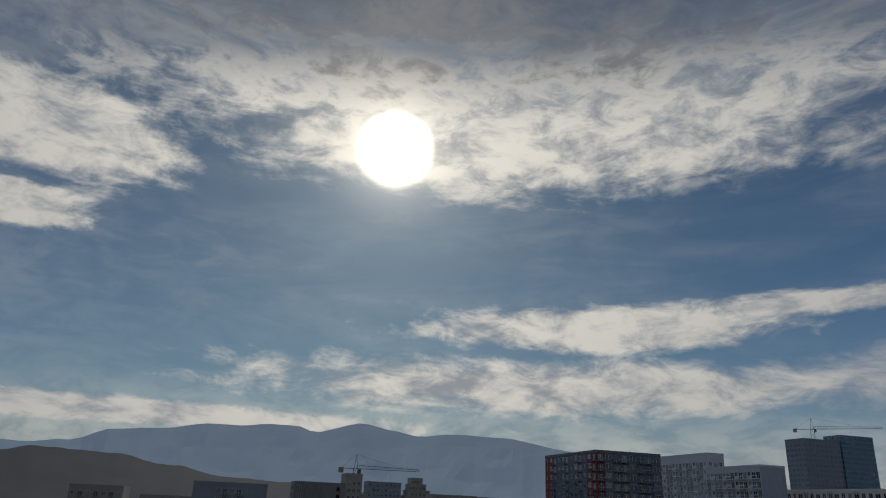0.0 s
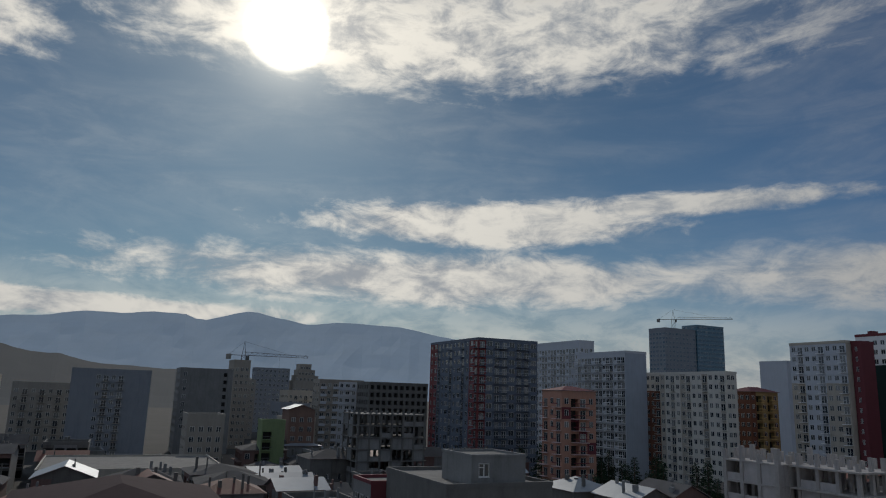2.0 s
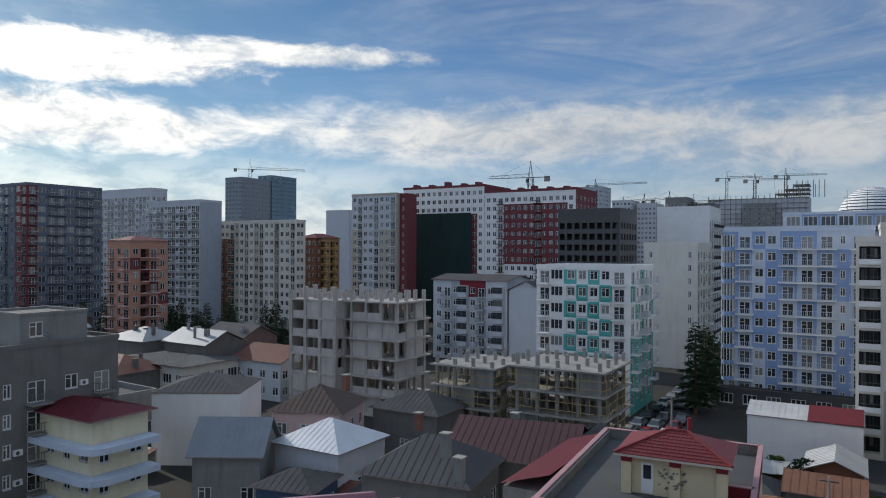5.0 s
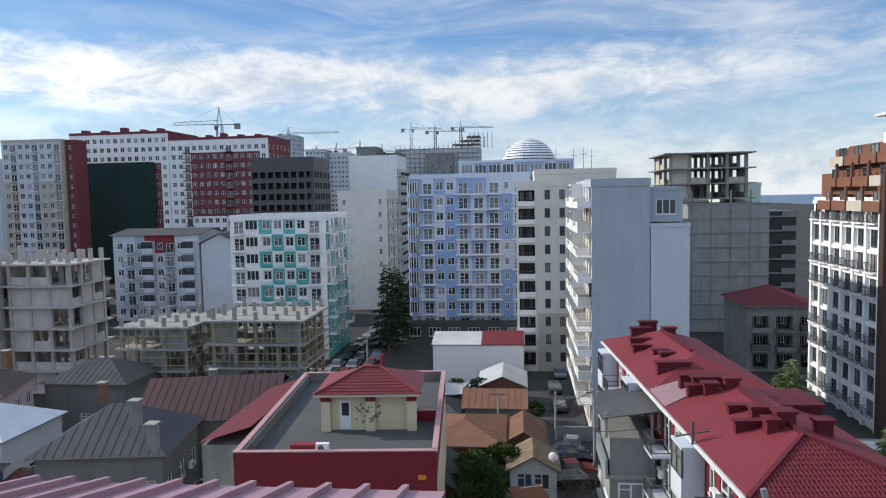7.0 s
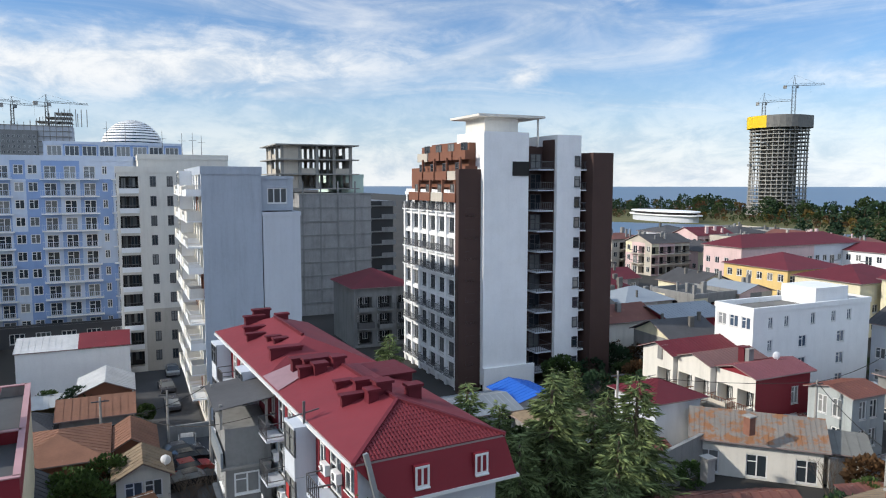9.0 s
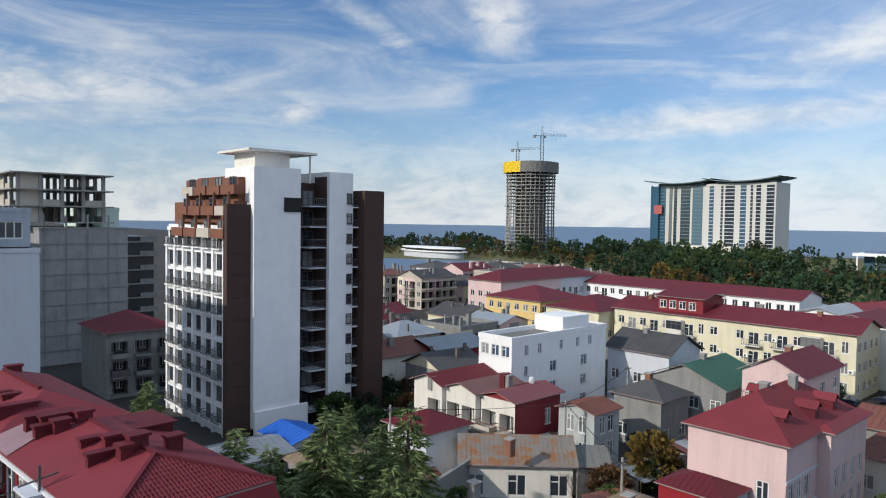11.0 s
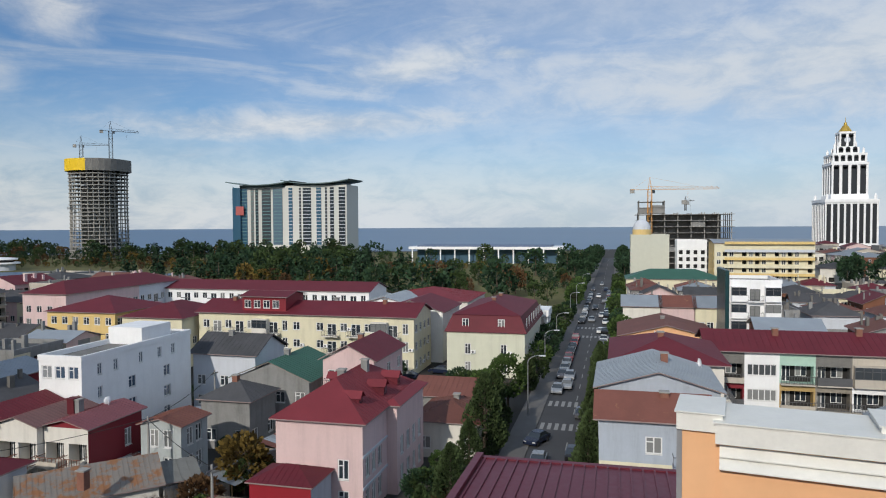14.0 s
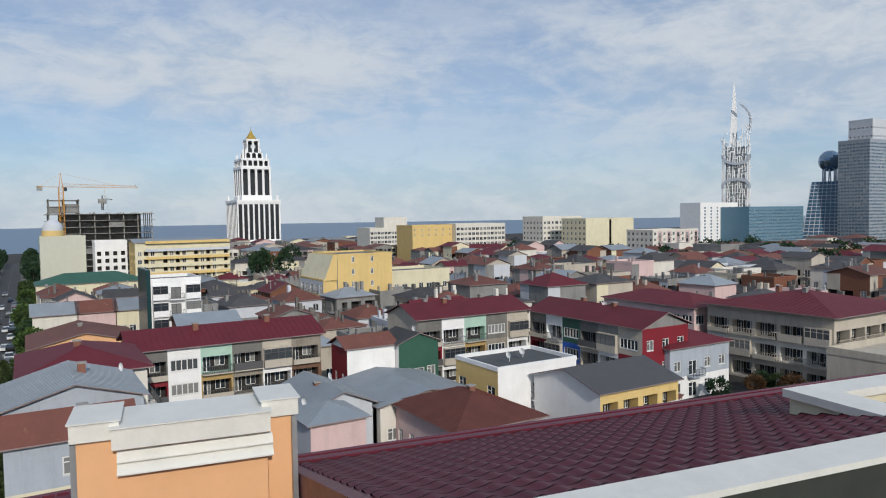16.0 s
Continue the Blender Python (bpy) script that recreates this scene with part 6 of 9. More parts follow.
# old barns with rusty roofs below
house(33, 42.5, 31.5, 38.5, 3.6, BEIGE, BROWN_METAL, "gable", 1.6, "low old house with a half rusted roof", turn=-18)
RUSTED = paint("half_rusted_sheet", (0.19, 0.17, 0.15), 0.8, var=0.3, scale=0.3, rust=((0.24, 0.11, 0.05), 0.46))
house(48.6, 59.4, 43.6, 50.2, 3.3, CREAM, RUSTED, "gable", 1.9, "low old house with a rusted roof and wooden porch", "d", turn=-44, ribs=0.45)
house(55.4, 61.6, 40.4, 46.0, 3.0, BEIGE, paint("lichen_grey_sheet", (0.15, 0.15, 0.14), 0.9, var=0.35, scale=0.6), "gable", 1.1, "low shed with a long lichen-grey roof", "w", turn=-44, ribs=0.8)
house(27, 36, 24, 31, 4.6, BEIGE, GREY_METAL, "gable", 1.5, "shed with grey and rusty sheet roofing", turn=-20)
house(40, 50, 24.5, 31, 5.0, BEIGE, paint("weathered_tile", (0.20, 0.15, 0.10), 0.9, var=0.5, scale=1.0), "hip", 1.4, "old house with weathered tan roof sheets")
house(38.2, 43.2, 64, 70, 3.2, PALE_GREY, paint("blue_tarp_roof", (0.02, 0.12, 0.5), 0.5, var=0.15), "gable", 0.8, "low shed under a bright blue tarpaulin", faces="f")
house(36.6, 43.6, 56.6, 62.4, 2.7, GREY_WALL, TAN_TILE, "hip", 1.1, "low house under old tan tiles", faces="f")
house(30.4, 37.4, 62.8, 69.4, 3.0, PALE_GREY, GREY_METAL, "gable", 0.8, "white shed with a pale roof", faces="f")
house(75, 81.5, 42.5, 49, 6.0, GREY_WALL, OLD_ROOF, "hip", 1.8, "grey house with a dark roof")
house(83, 94, 38.5, 49.5, 6.8, GREY_WALL, DARK_GREEN, "gable", 2.4, "house with a dark green sheet roof")
house(90, 99, 50, 60, 8.4, PALE_GREY, OLD_ROOF, "gable", 2.4, "pale grey house with a dark gable roof")
block("house", "pink and white house with a burgundy roof and balconies", "house", 84, 96, 30, 37, 9.6, [PINK, CREAM], {"l": Face(spread(3, 7, "d"), first=1.2, floor=2.9), "f": Face(spread(3, 12, "w"), first=1.2, floor=2.9)}, roof="gable", roof_mat=RED_METAL, rise=2.0)
house(78, 88, 15.5, 23, 4.2, CREAM, BROWN_METAL, "hip", 1.6, "low house with a rusty brown roof")
house(88, 97, 16, 26, 4.6, GREY_WALL, BROWN_METAL, "gable", 1.6, "row of low workshops with brown roofs")

# yellow house rows
block("apartment_house", "long pale yellow apartment house with a burgundy roof", "apartment building", 119, 130.5, 35, 78, 10.4, [PALE_YELLOW, CREAM], {"l": Face(spread(18, 43, "wdwdwgdtwo"), first=1.2, floor=3.2), "f": Face(spread(4, 11.5, "w"), first=1.2, floor=3.2)}, roof="gable", roof_mat=RED_METAL, rise=2.0, over=0.6, slab=CREAM, rail=RAIL, balcony=3.0, acs=0.25)
block("attic_storey", "maroon attic storey on the yellow house", "attic", 119.6, 127, 60, 69, 2.8, [MAROON], {"l": Face(spread(4, 8, "w", 1.1), first=0.7, floor=2.8)}, base=10.7, roof="gable", roof_mat=RED_METAL, rise=0.8)
th = block("town_hall_house", "pale yellow mansard house on the corner of the avenue", "house", 121, 148.5, 15.6, 29.5, 7.9, [paint("pale_lime_render", (0.60, 0.60, 0.48), 0.85, var=0.08, streak=0.12)], {"l": Face([(3.8, "t"), (10.2, "t")], first=1.0, floor=3.2), "f": Face(spread(9, 27.5, "dwt"), first=1.0, floor=3.2)}, roof="flat", slab=PALE_GREY, acs=0.3, parapet=0.1)
k, MW, MD = Kit(), 27.5, 13.9
lo, hi = [(-0.4, -0.4), (MW + 0.4, -0.4), (MW + 0.4, MD + 0.4), (-0.4, MD + 0.4)], [(0.9, 0.9), (MW - 0.9, 0.9), (MW - 0.9, MD - 0.9), (0.9, MD - 0.9)]
k.ring(lo, 7.95, 10.9, 0, True, hi)
k.ring([(0.7, 0.7), (MW - 0.7, 0.7), (MW - 0.7, MD - 0.7), (0.7, MD - 0.7)], 10.9, 12.7, 1, True, [(7, MD / 2 - 0.2), (MW - 7, MD / 2 - 0.2), (MW - 7, MD / 2 + 0.2), (7, MD / 2 + 0.2)])
part("mansard_roof", k, [RED_METAL, RED_METAL], th, "red sheet mansard roof")
for y in (3.4, 9.8):
    part("dormer_window", window_data(1.2, 1.7, PVC, GLASS, 1), None, th, m=pose(-0.02, MD - y, 8.6, 0, 0, -90) @ pose(0, 0.1, 0))
for i in range(7):
    part("dormer_window", window_data(1.2, 1.7, PVC, GLASS, 1), None, th, m=pose(2.6 + i * 3.7, -0.02, 8.6))
block("house", "white house with loggias and grey roof", "house", 132, 147, 33, 46, 9.8, [WHITE, PALE_GREY], {"l": Face(spread(4, 14, "dg"), first=1.2, floor=3.1)}, roof="gable", roof_mat=RED_METAL, rise=2.2)
k = Kit()
for x in (150.5, 153.5, 156.5):
    k.box(x - 0.4, x + 0.4, 14.4, 15.2, 0, 7.2)
k.box(149.5, 157.5, 14.2, 20, 7.2, 8.6)
k.box(150, 157, 17, 20, 0, 7.2)
tagged(part("portico", k, [WHITE]), "white columned portico on the avenue", "portico")
block("apartment_house", "peach corner house with a red hip roof", "apartment building", 118, 134, 96, 112, 9.8, [YELLOW, CREAM], {"l": Face(spread(6, 16, "w"), first=1.2, floor=3.1), "f": Face(spread(6, 16, "dw"), first=1.2, floor=3.1)}, roof="hip", roof_mat=RED_METAL, rise=2.6)
block("apartment_house", "pink-grey apartment house under a long red roof", "apartment building", 134, 176, 122, 134, 11.4, [PINK, PALE_GREY], {"l": Face(spread(4, 12, "w"), first=1.2, floor=3.0), "f": Face(spread(15, 42, "wwd"), first=1.2, floor=3.0, colours=lambda c, r: 1 if c > 8 else 0)}, roof="hip", roof_mat=RED_METAL, rise=2.6, joined=True)
block("apartment_house", "white apartment house with red roof beside the lake", "apartment building", 170, 184, 62, 122, 9.6, [WHITE, PALE_GREY], {"l": Face(spread(22, 60, "wwd"), first=1.2, floor=3.0)}, roof="gable", roof_mat=RED_METAL, rise=2.0, joined=True)
block("apartment_house", "pale yellow house with a brick-red roof", "apartment building", 115, 131, 79, 92, 9.6, [PALE_YELLOW], {"l": Face(spread(5, 13, "wd"), first=1.2, floor=3.1), "f": Face(spread(6, 16, "w"), first=1.2, floor=3.1)}, roof="hip", roof_mat=RED_METAL, rise=2.4)
house(160, 182, 34, 56, 8.8, CREAM, RED_LIGHT, "hip", 2.4, "cream house with a bright red roof")
house(150, 166, 44, 58, 8.6, WHITE, GREY_METAL, "gable", 2.0, "white house with grey sheet roof")
house(86, 104, 78, 88, 6.0, CREAM, RED_METAL, "gable", 1.6, "row of houses with wooden verandas", "d")
house(74, 85, 80, 90, 6.4, MAROON, GREY_METAL, "gable", 1.4, "maroon house with wooden verandas", "d")
house(184, 200, 66, 80, 6, WHITE, GREY_METAL, "hip", 3.2, "white pavilion with a pointed grey roof")

# landmarks by the sea
yl = thing("unfinished_tower", "round concrete tower under construction with a yellow screen on top", "unfinished building", pose(485, 408, 0))


def yellow_top():
    seg = 28
    def circ(r, sq=0.82):
        return [(r * math.copysign(abs(math.cos(a)) ** sq, math.cos(a)), r * math.copysign(abs(math.sin(a)) ** sq, math.sin(a))) for a in [2 * math.pi * i / seg for i in range(seg)]]
    for f in range(25):
        z = 1 + f * 3.05
        r = 21.3 - 0.7 * math.sin(math.pi * f / 25)
        k = Kit()
        k.ring(circ(r), z, z + 0.7)
        part("slab", k, [CONCRETE], yl)
        k = Kit()
        for p in circ(r - 0.9):
            k.box(p[0] - 0.28, p[0] + 0.28, p[1] - 0.28, p[1] + 0.28, z + 0.7, z + 3.05)
        part("column_ring", k, [CONCRETE], yl, kind="stuff")
    k = Kit()
    k.ring(circ(13), 0, 78)
    part("core", k, [CONCRETE], yl)
    k = Kit()
    a = circ(23)
    for i in range(seg):
        p, q = a[i], a[(i + 1) % seg]

        k.quad([(p[0], p[1], 70.5), (q[0], q[1], 70.5), (q[0], q[1], 80), (p[0], p[1], 80)], 0 if (p[1] > -6 and p[0] < 10) else 1)
    part("screen", k, [paint("yellow_formwork", (0.70, 0.46, 0.01), 0.6, var=0.1), DARK_CONCRETE], yl, "yellow climbing formwork")
    k = Kit()
    k.box(-26, -23.5, 5, 7.5, 40, 42)
    k.box(-26, -23.5, -8, -5.5, 58, 59)
    part("hoist", k, [STEEL], yl)


yellow_top()
crane(490, 400, 78, 104, 22, 8, -40, CRANE_DARK, "grey tower crane on the round concrete tower", 2.6)
crane(478, 418, 78, 92, 20, 6, -60, CRANE_DARK, "grey tower crane on the round concrete tower", 2.4)

hi = thing("hotel", "tall white and glass hotel with curved overhanging roofs", "hotel", pose(577, 230.5, 0))


def hotel():
    L, D = 111.0, 28.0
    k = Kit()
    k.box(0, D, 0, L * 0.53, 0, 62.0, 0)
    k.box(2.5, D, L * 0.53, L, 0, 61.0, 0)
    part("wall", k, [paint("pale_hotel_stone", (0.52, 0.52, 0.49), 0.7, var=0.05)], hi)

    bands = [(1.5, 8, 1), (13, 17, 1), (20, 22, 1), (26, 31, 2), (36.5, 45, 1), (47, 49, 1), (56, 60, 2), (68, 78, 2), (80.5, 90, 1), (94, 97, 1), (99, 102, 1), (106, 117, 2)]
    for a, b, m in bands:
        a, b = a * 0.925, b * 0.925
        x = -0.4 if b < L * 0.53 else 2.1
        q = Kit()
        q.box(x, x + 0.4, a, b, 4, 60)
        strip = part("window_bay", q, [(GLASS, BLUE_GLASS)[m - 1]], hi)
        q = Kit()
        for f in range(18):
            q.box(x - 0.5, x, a, b, 5.6 + f * 3.05, 6.1 + f * 3.05)
        part("floor_band", q, [PALE_GREY if (a < 60) else paint("sea_green_band", (0.10, 0.22, 0.22), 0.5)], hi, kind="stuff")
    for f in range(2):
        y0, y1, z = ((-4, 61, 63.0), (52, L + 5, 62.5))[f]
        q, n = Kit(), 14
        for i in range(n):
            s, t = i / n, (i + 1) / n
            za, zb = z + 3.2 * (2 * s - 1) ** 2, z + 3.2 * (2 * t - 1) ** 2
            ya, yb = y0 + (y1 - y0) * s, y0 + (y1 - y0) * t
            q.quad([(-5, ya, za), (D + 4, ya, za), (D + 4, yb, zb), (-5, yb, zb)])
            q.quad([(-5, ya, za + 0.8), (-5, yb, zb + 0.8), (D + 4, yb, zb + 0.8), (D + 4, ya, za + 0.8)])
            q.quad([(-5, ya, za), (-5, yb, zb), (-5, yb, zb + 0.8), (-5, ya, za + 0.8)])
        q.box(3, D - 3, y0 + 10, y1 - 10, z - 3, z + 1.0, 0)
        part("roof", q, [paint("teal_grey_roof", (0.10, 0.15, 0.16), 0.5)], hi)
    q = Kit()
    q.box(-0.3, 0.05, 110.2, 110.9, 0, 62)
    q.box(-0.5, 6, 103.6, L + 0.4, 0, 61)
    part("glass_corner", q, [BLUE_GLASS], hi)
    q = Kit()
    q.box(-0.8, -0.5, 100, 108, 36, 44)
    part("banner", q, [paint("dull_red_banner", (0.4, 0.10, 0.09), 0.7)], hi, "dull red banner")
    q = Kit()
    q.box(-22, 0, 20, 75, 0, 9)
    q.box(-30, -10, 40, 60, 0, 6)
    part("podium", q, [CREAM], hi)


hotel()
lg = thing("hall", "long low glass hall behind white columns", "public hall", pose(472.8, 36.8, 0))
k = Kit()
k.box(-6, 24, -2, 104, 9.6, 11.4, 0)
part("roof", k, [WHITE], lg)
k = Kit()
k.box(2, 22, 2, 100, 0, 9.6, 0)
part("glass_wall", k, [BLUE_GLASS], lg)
for i in range(11):
    k = Kit()
    k.box(-5.5, -4.7, 0.2 + i * 10.1, 1.0 + i * 10.1, 0, 9.6)
    part("column", k, [WHITE], lg)
k = Kit()
k.box(-5, 20, 6, 98, 11.4, 12.4)
part("roof_deck", k, [paint("blue_grey_deck", (0.10, 0.14, 0.22), 0.5)], lg)
pav = thing("pavilion", "round white pavilion by the lake", "pavilion", pose(352, 390, 0))
k = Kit()
el2 = [(14 * math.cos(a), 34 * math.sin(a)) for a in [2 * math.pi * i / 36 for i in range(36)]]
k.ring([(x * 0.9, y * 0.9) for x, y in el2], 0, 4.5, 0)
k.ring([(x * 0.86, y * 0.86) for x, y in el2], 4.5, 6.5, 1)
part("wall", k, [PALE_GREY, DARK], pav)
for lo, hi_ in ((4.2, 5.0), (6.6, 7.4)):
    k = Kit()
    k.ring([(x * (1.0 if lo < 5 else 0.95), y * (1.0 if lo < 5 else 0.95)) for x, y in el2], lo, hi_, 0)
    part("ring_beam", k, [WHITE], pav)

# white spired tower
sh = thing("spired_tower", "white tiered hotel tower with a gold pointed cap", "hotel", pose(741, -210, 0))


def spired():
    strip = glass("dark_strip_glass", (0.012, 0.013, 0.016), 0.3, 0.2, 0.0)
    white, gold = WHITE, paint("gold_leaf", (0.62, 0.40, 0.08), 0.35, 0.7)
    tiers = [(25, 0, 6, 9), (24.3, 6, 45, 8), (25.4, 45, 48, 0), (17.6, 48, 52, 0), (16.6, 52, 80, 4), (17.6, 80, 82.5, 0), (15.6, 82.5, 89, 5), (16.4, 89, 91, 0), (10, 91, 97, 3), (7.0, 97, 110, 2), (7.8, 110, 112, 0)]
    for r, z0, z1, n in tiers:
        h = r * 0.9
        k = Kit()
        k.box(-h, h, -h, h, z0, z1)
        part("tier", k, [white], sh)
        if n:
            for side in range(4):
                for i in range(n):
                    u = -h + 2 * h * (i + 0.5) / n
                    w = 2 * h / n * 0.33
                    k = Kit()
                    k.box(u - w, u + w, -h - 0.06, -h + 0.2, z0 + 1.0, z1 - 1.5)
                    if z1 - z0 < 30 and z0 > 40:
                        k.cyl(u, 0, w, 0, 0.26, 14)
                        m = len(k.v) - 28
                        for j in range(m, len(k.v)):
                            x, y, z = k.v[j]
                            k.v[j] = (x, -h - 0.06 + z, z1 - 1.5 + y)
                    part("window", k, [strip], sh, m=pose(0, 0, 0, 0, 0, 90 * side))
                    q = Kit()
                    e = 2 * h / n * 0.5
                    q.box(u - e - 0.5, u - e + 0.5, -h - 0.6, -h, z0, z1)
                    part("pilaster", q, [white], sh, m=pose(0, 0, 0, 0, 0, 90 * side))
    for z, r, s in ((48, 22.5, 1.3), (83, 15.2, 1.2), (91, 13.5, 1.2), (97, 8, 1.0)):
        for i, j in ((-1, -1), (1, -1), (1, 1), (-1, 1)):
            k = Kit()
            k.cyl(i * r * 0.9, j * r * 0.9, s, z, z + 3, 8, 0)
            k.cyl(i * r * 0.9, j * r * 0.9, s * 1.1, z + 3, z + 5.5, 8, 0, 0.2)
            part("turret", k, [white], sh)
    k = Kit()
    k.cyl(0, 0, 6.4, 112, 119, 8, 0, 1.6)
    k.cyl(0, 0, 1.4, 119, 121, 8, 0)
    k.cyl(0, 0, 0.4, 121, 126, 6, 0, 0.1)
    part("spire", k, [gold], sh, "gold pointed cap")
    k = Kit()
    for side in range(4):
        k.cyl(0, 0, 2.6, 0, 0.3, 18)
        m = len(k.v) - 36
        for j in range(m, len(k.v)):
            x, y, z = k.v[j]
            k.v[j] = tuple(pose(0, 0, 0, 0, 0, 90 * side) @ Vector((x, -6.45 - z, 104 + y)))
    part("clock", k, [PALE_GREY], sh)


spired()

# ---------------------------------------------------------------- the roof under the camera
def slope(x):
    return 22.52 - 0.25 * (x - 12.7)


def apron(x):
    return 21.6 + 0.03 * (16.35 - x)


SEAM_RED = paint("deep_burgundy_sheet", (0.11, 0.013, 0.026), 0.45, var=0.18, scale=0.6, spec=0.4)
TILE_WINE = paint("weathered_wine_tile_sheet", (0.085, 0.014, 0.024), 0.55, var=0.45, scale=1.2, spec=0.25, rust=((0.15, 0.10, 0.105), 0.76))
# Near-black course lips: shadow lines at the tile steps, painted as colour.
TILE_LIP = paint("shaded_tile_lip", (0.022, 0.008, 0.010), 0.8, var=0.5, scale=2.0, spec=0.15)
COPING = paint("white_sheet_coping", (0.68, 0.67, 0.62), 0.45, var=0.12, scale=1.5, streak=0.1)
own = thing("apartment_house", "apartment house under the camera with burgundy sheet roofs", "apartment building", pose(0, 0, 0))


def own_roof():
    k = Kit()
    k.box(3.0, 11.0, -24, -4.3, 0, 21.0, 0)
    k.box(5.2, 15.9, -4.2, 2.9, 0, 21.2, 0)
    k.box(-8.6, -1.7, 4.2, 11.0, 0, 22.0, 0)
    k.box(-8.6, 4.7, -24, 4.1, 0, 23.0, 0)
    part("wall", k, [CREAM], own)
    k = Kit()
    k.box(-8.6, 4.74, -24, 4.1, 23.0, 23.1)
    part("roof_felt", k, [FELT], own)
    # standing seam slope towards the avenue, one sheet after another
    for i in range(30):
        y0 = -4.2 + i * 0.25
        k = Kit()
        y1 = min(y0 + 0.25, 3.25)
        k.quad([(5.2, y0, apron(5.2)), (16.35, y0, apron(16.35)), (16.35, y1, apron(16.35)), (5.2, y1, apron(5.2))])
        k.quad([(16.35, y0, apron(16.35) - 0.22), (16.35, y1, apron(16.35) - 0.22), (16.35, y1, apron(16.35)), (16.35, y0, apron(16.35))])
        k.beam((5.2, y0, apron(5.2) + 0.02), (16.35, y0, apron(16.35) + 0.02), 0.035)
        part("roof_sheet", k, [SEAM_RED], own)
    k = Kit()
    k.beam((6.5, 3.2, apron(6.5) + 0.03), (16.4, 3.2, apron(16.4) + 0.03), 0.16)
    k.beam((16.35, 3.2, apron(16.35) - 0.04), (16.35, -4.2, apron(16.35) - 0.04), 0.16)
    part("verge", k, [SEAM_RED], own)
    # pressed tile sheets, one strip after another; this wing is turned against the rest
    wing = pose(12.75, -4.3, 0, 0, 0, -9) @ pose(-12.75, 4.3, 0)
    for s in range(18):
        ya = -4.5 - s * 1.1
        k, ny, xs = Kit(), 30, []
        x = 5.5
        while x < 12.5:
            xs += [(x, 0.0), (x + 0.315, 0.048), (x + 0.36, 0.05)]
            x += 0.39
        rows = []
        for xx, lift in xs:
            rows.append([(xx, ya - 1.1 * j / ny, slope(xx) + 0.02 + lift + 0.034 * (0.5 + 0.5 * math.sin(2 * math.pi * (1.1 * j / ny) / 0.3667)) ** 1.6) for j in range(ny + 1)])
        for i, (a, b) in enumerate(zip(rows, rows[1:])):
            for j in range(ny):
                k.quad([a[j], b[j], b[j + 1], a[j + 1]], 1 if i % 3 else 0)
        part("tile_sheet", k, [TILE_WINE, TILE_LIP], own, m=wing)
    k = Kit()
    k.quad([(12.3, -24.4, slope(12.3) - 0.02), (14.0, -24.4, slope(14.0) + 0.06), (14.0, -4.3, slope(14.0) + 0.06), (12.3, -4.3, slope(12.3) - 0.02)])
    k.box(13.95, 14.08, -24.4, -4.2, slope(14.0) - 0.2, slope(14.0) + 0.1)
    k.box(12.5, 12.62, -24.4, -4.5, slope(12.5) + 0.02, slope(12.5) + 0.12)
    part("eave_flashing", k, [SEAM_RED], own, m=wing)
    k = Kit()
    k.quad([(5.2, -4.27, 21.2), (14.0, -4.27, 21.2), (14.0, -4.27, slope(14.0) + 0.05), (5.2, -4.27, slope(5.2) + 0.05)])
    k.quad([(5.2, -4.27, slope(5.2) + 0.05), (14.0, -4.27, slope(14.0) + 0.05), (14.0, -4.6, slope(14.0) + 0.05), (5.2, -4.6, slope(5.2) + 0.05)])
    k.box(5.5, 13.6, -24, -4.3, 17.0, 21.6, 1)
    part("gable_sheet", k, [SEAM_RED, CREAM], own, m=wing)
    # pale rib roof towards the yard
    for i in range(11):
        x0 = -8.4 + i * 0.64
        k = Kit()
        k.quad([(x0, 4.1, 22.22 + 0.25 * 7.3), (x0 + 0.64, 4.1, 22.22 + 0.25 * 7.3), (x0 + 0.64, 11.4, 22.22), (x0, 11.4, 22.22)])
        k.beam((x0, 4.1, 22.27 + 0.25 * 7.3), (x0, 11.4, 22.27), 0.1)
        k.quad([(x0, 11.4, 22.1), (x0 + 0.64, 11.4, 22.1), (x0 + 0.64, 11.4, 22.22), (x0, 11.4, 22.22)])
        part("roof_sheet", k, [paint("faded_pink_sheet", (0.36, 0.21, 0.25), 0.45, var=0.2, scale=0.8, rust=((0.2, 0.1, 0.1), 0.66))], own)
    k = Kit()
    k.box(5.02, 5.58, -14.5, -3.5, 24.37, 24.44, 0)
    k.box(5.1, 5.44, -14.5, -3.5, 22.5, 24.37, 1)
    k.box(5.05, 5.1, -14.5, -3.5, 22.6, 24.37, 2)
    part("parapet", k, [COPING, PALE_YELLOW, paint("mossy_bitumen", (0.035, 0.04, 0.033), 0.9, var=0.4, scale=1.5)], own, "parapet under a white sheet coping", m=wing)
    k = Kit()
    for a, b, c, d in ((5.6, 8.9, -12.9, -12.2), (8.3, 8.9, -19, -12.9), (5.6, 8.3, -19, -18.4)):
        k.box(a, b, c, d, 23.86, 24.0, 0)
        k.box(a + 0.08, b - 0.08, c + 0.08, d - 0.08, 22.2, 23.86, 1)
    k.box(5.7, 8.4, -18.5, -12.8, 22.4, 23.6, 2)
    part("roof_box", k, [COPING, PALE_YELLOW, FELT], own, "low beige roof box with white coping", m=wing)
    k = Kit()
    k.box(-4, 2.4, -4, 1.8, 25.1, 25.3)
    part("roof_deck", k, [FELT], own)


own_roof()


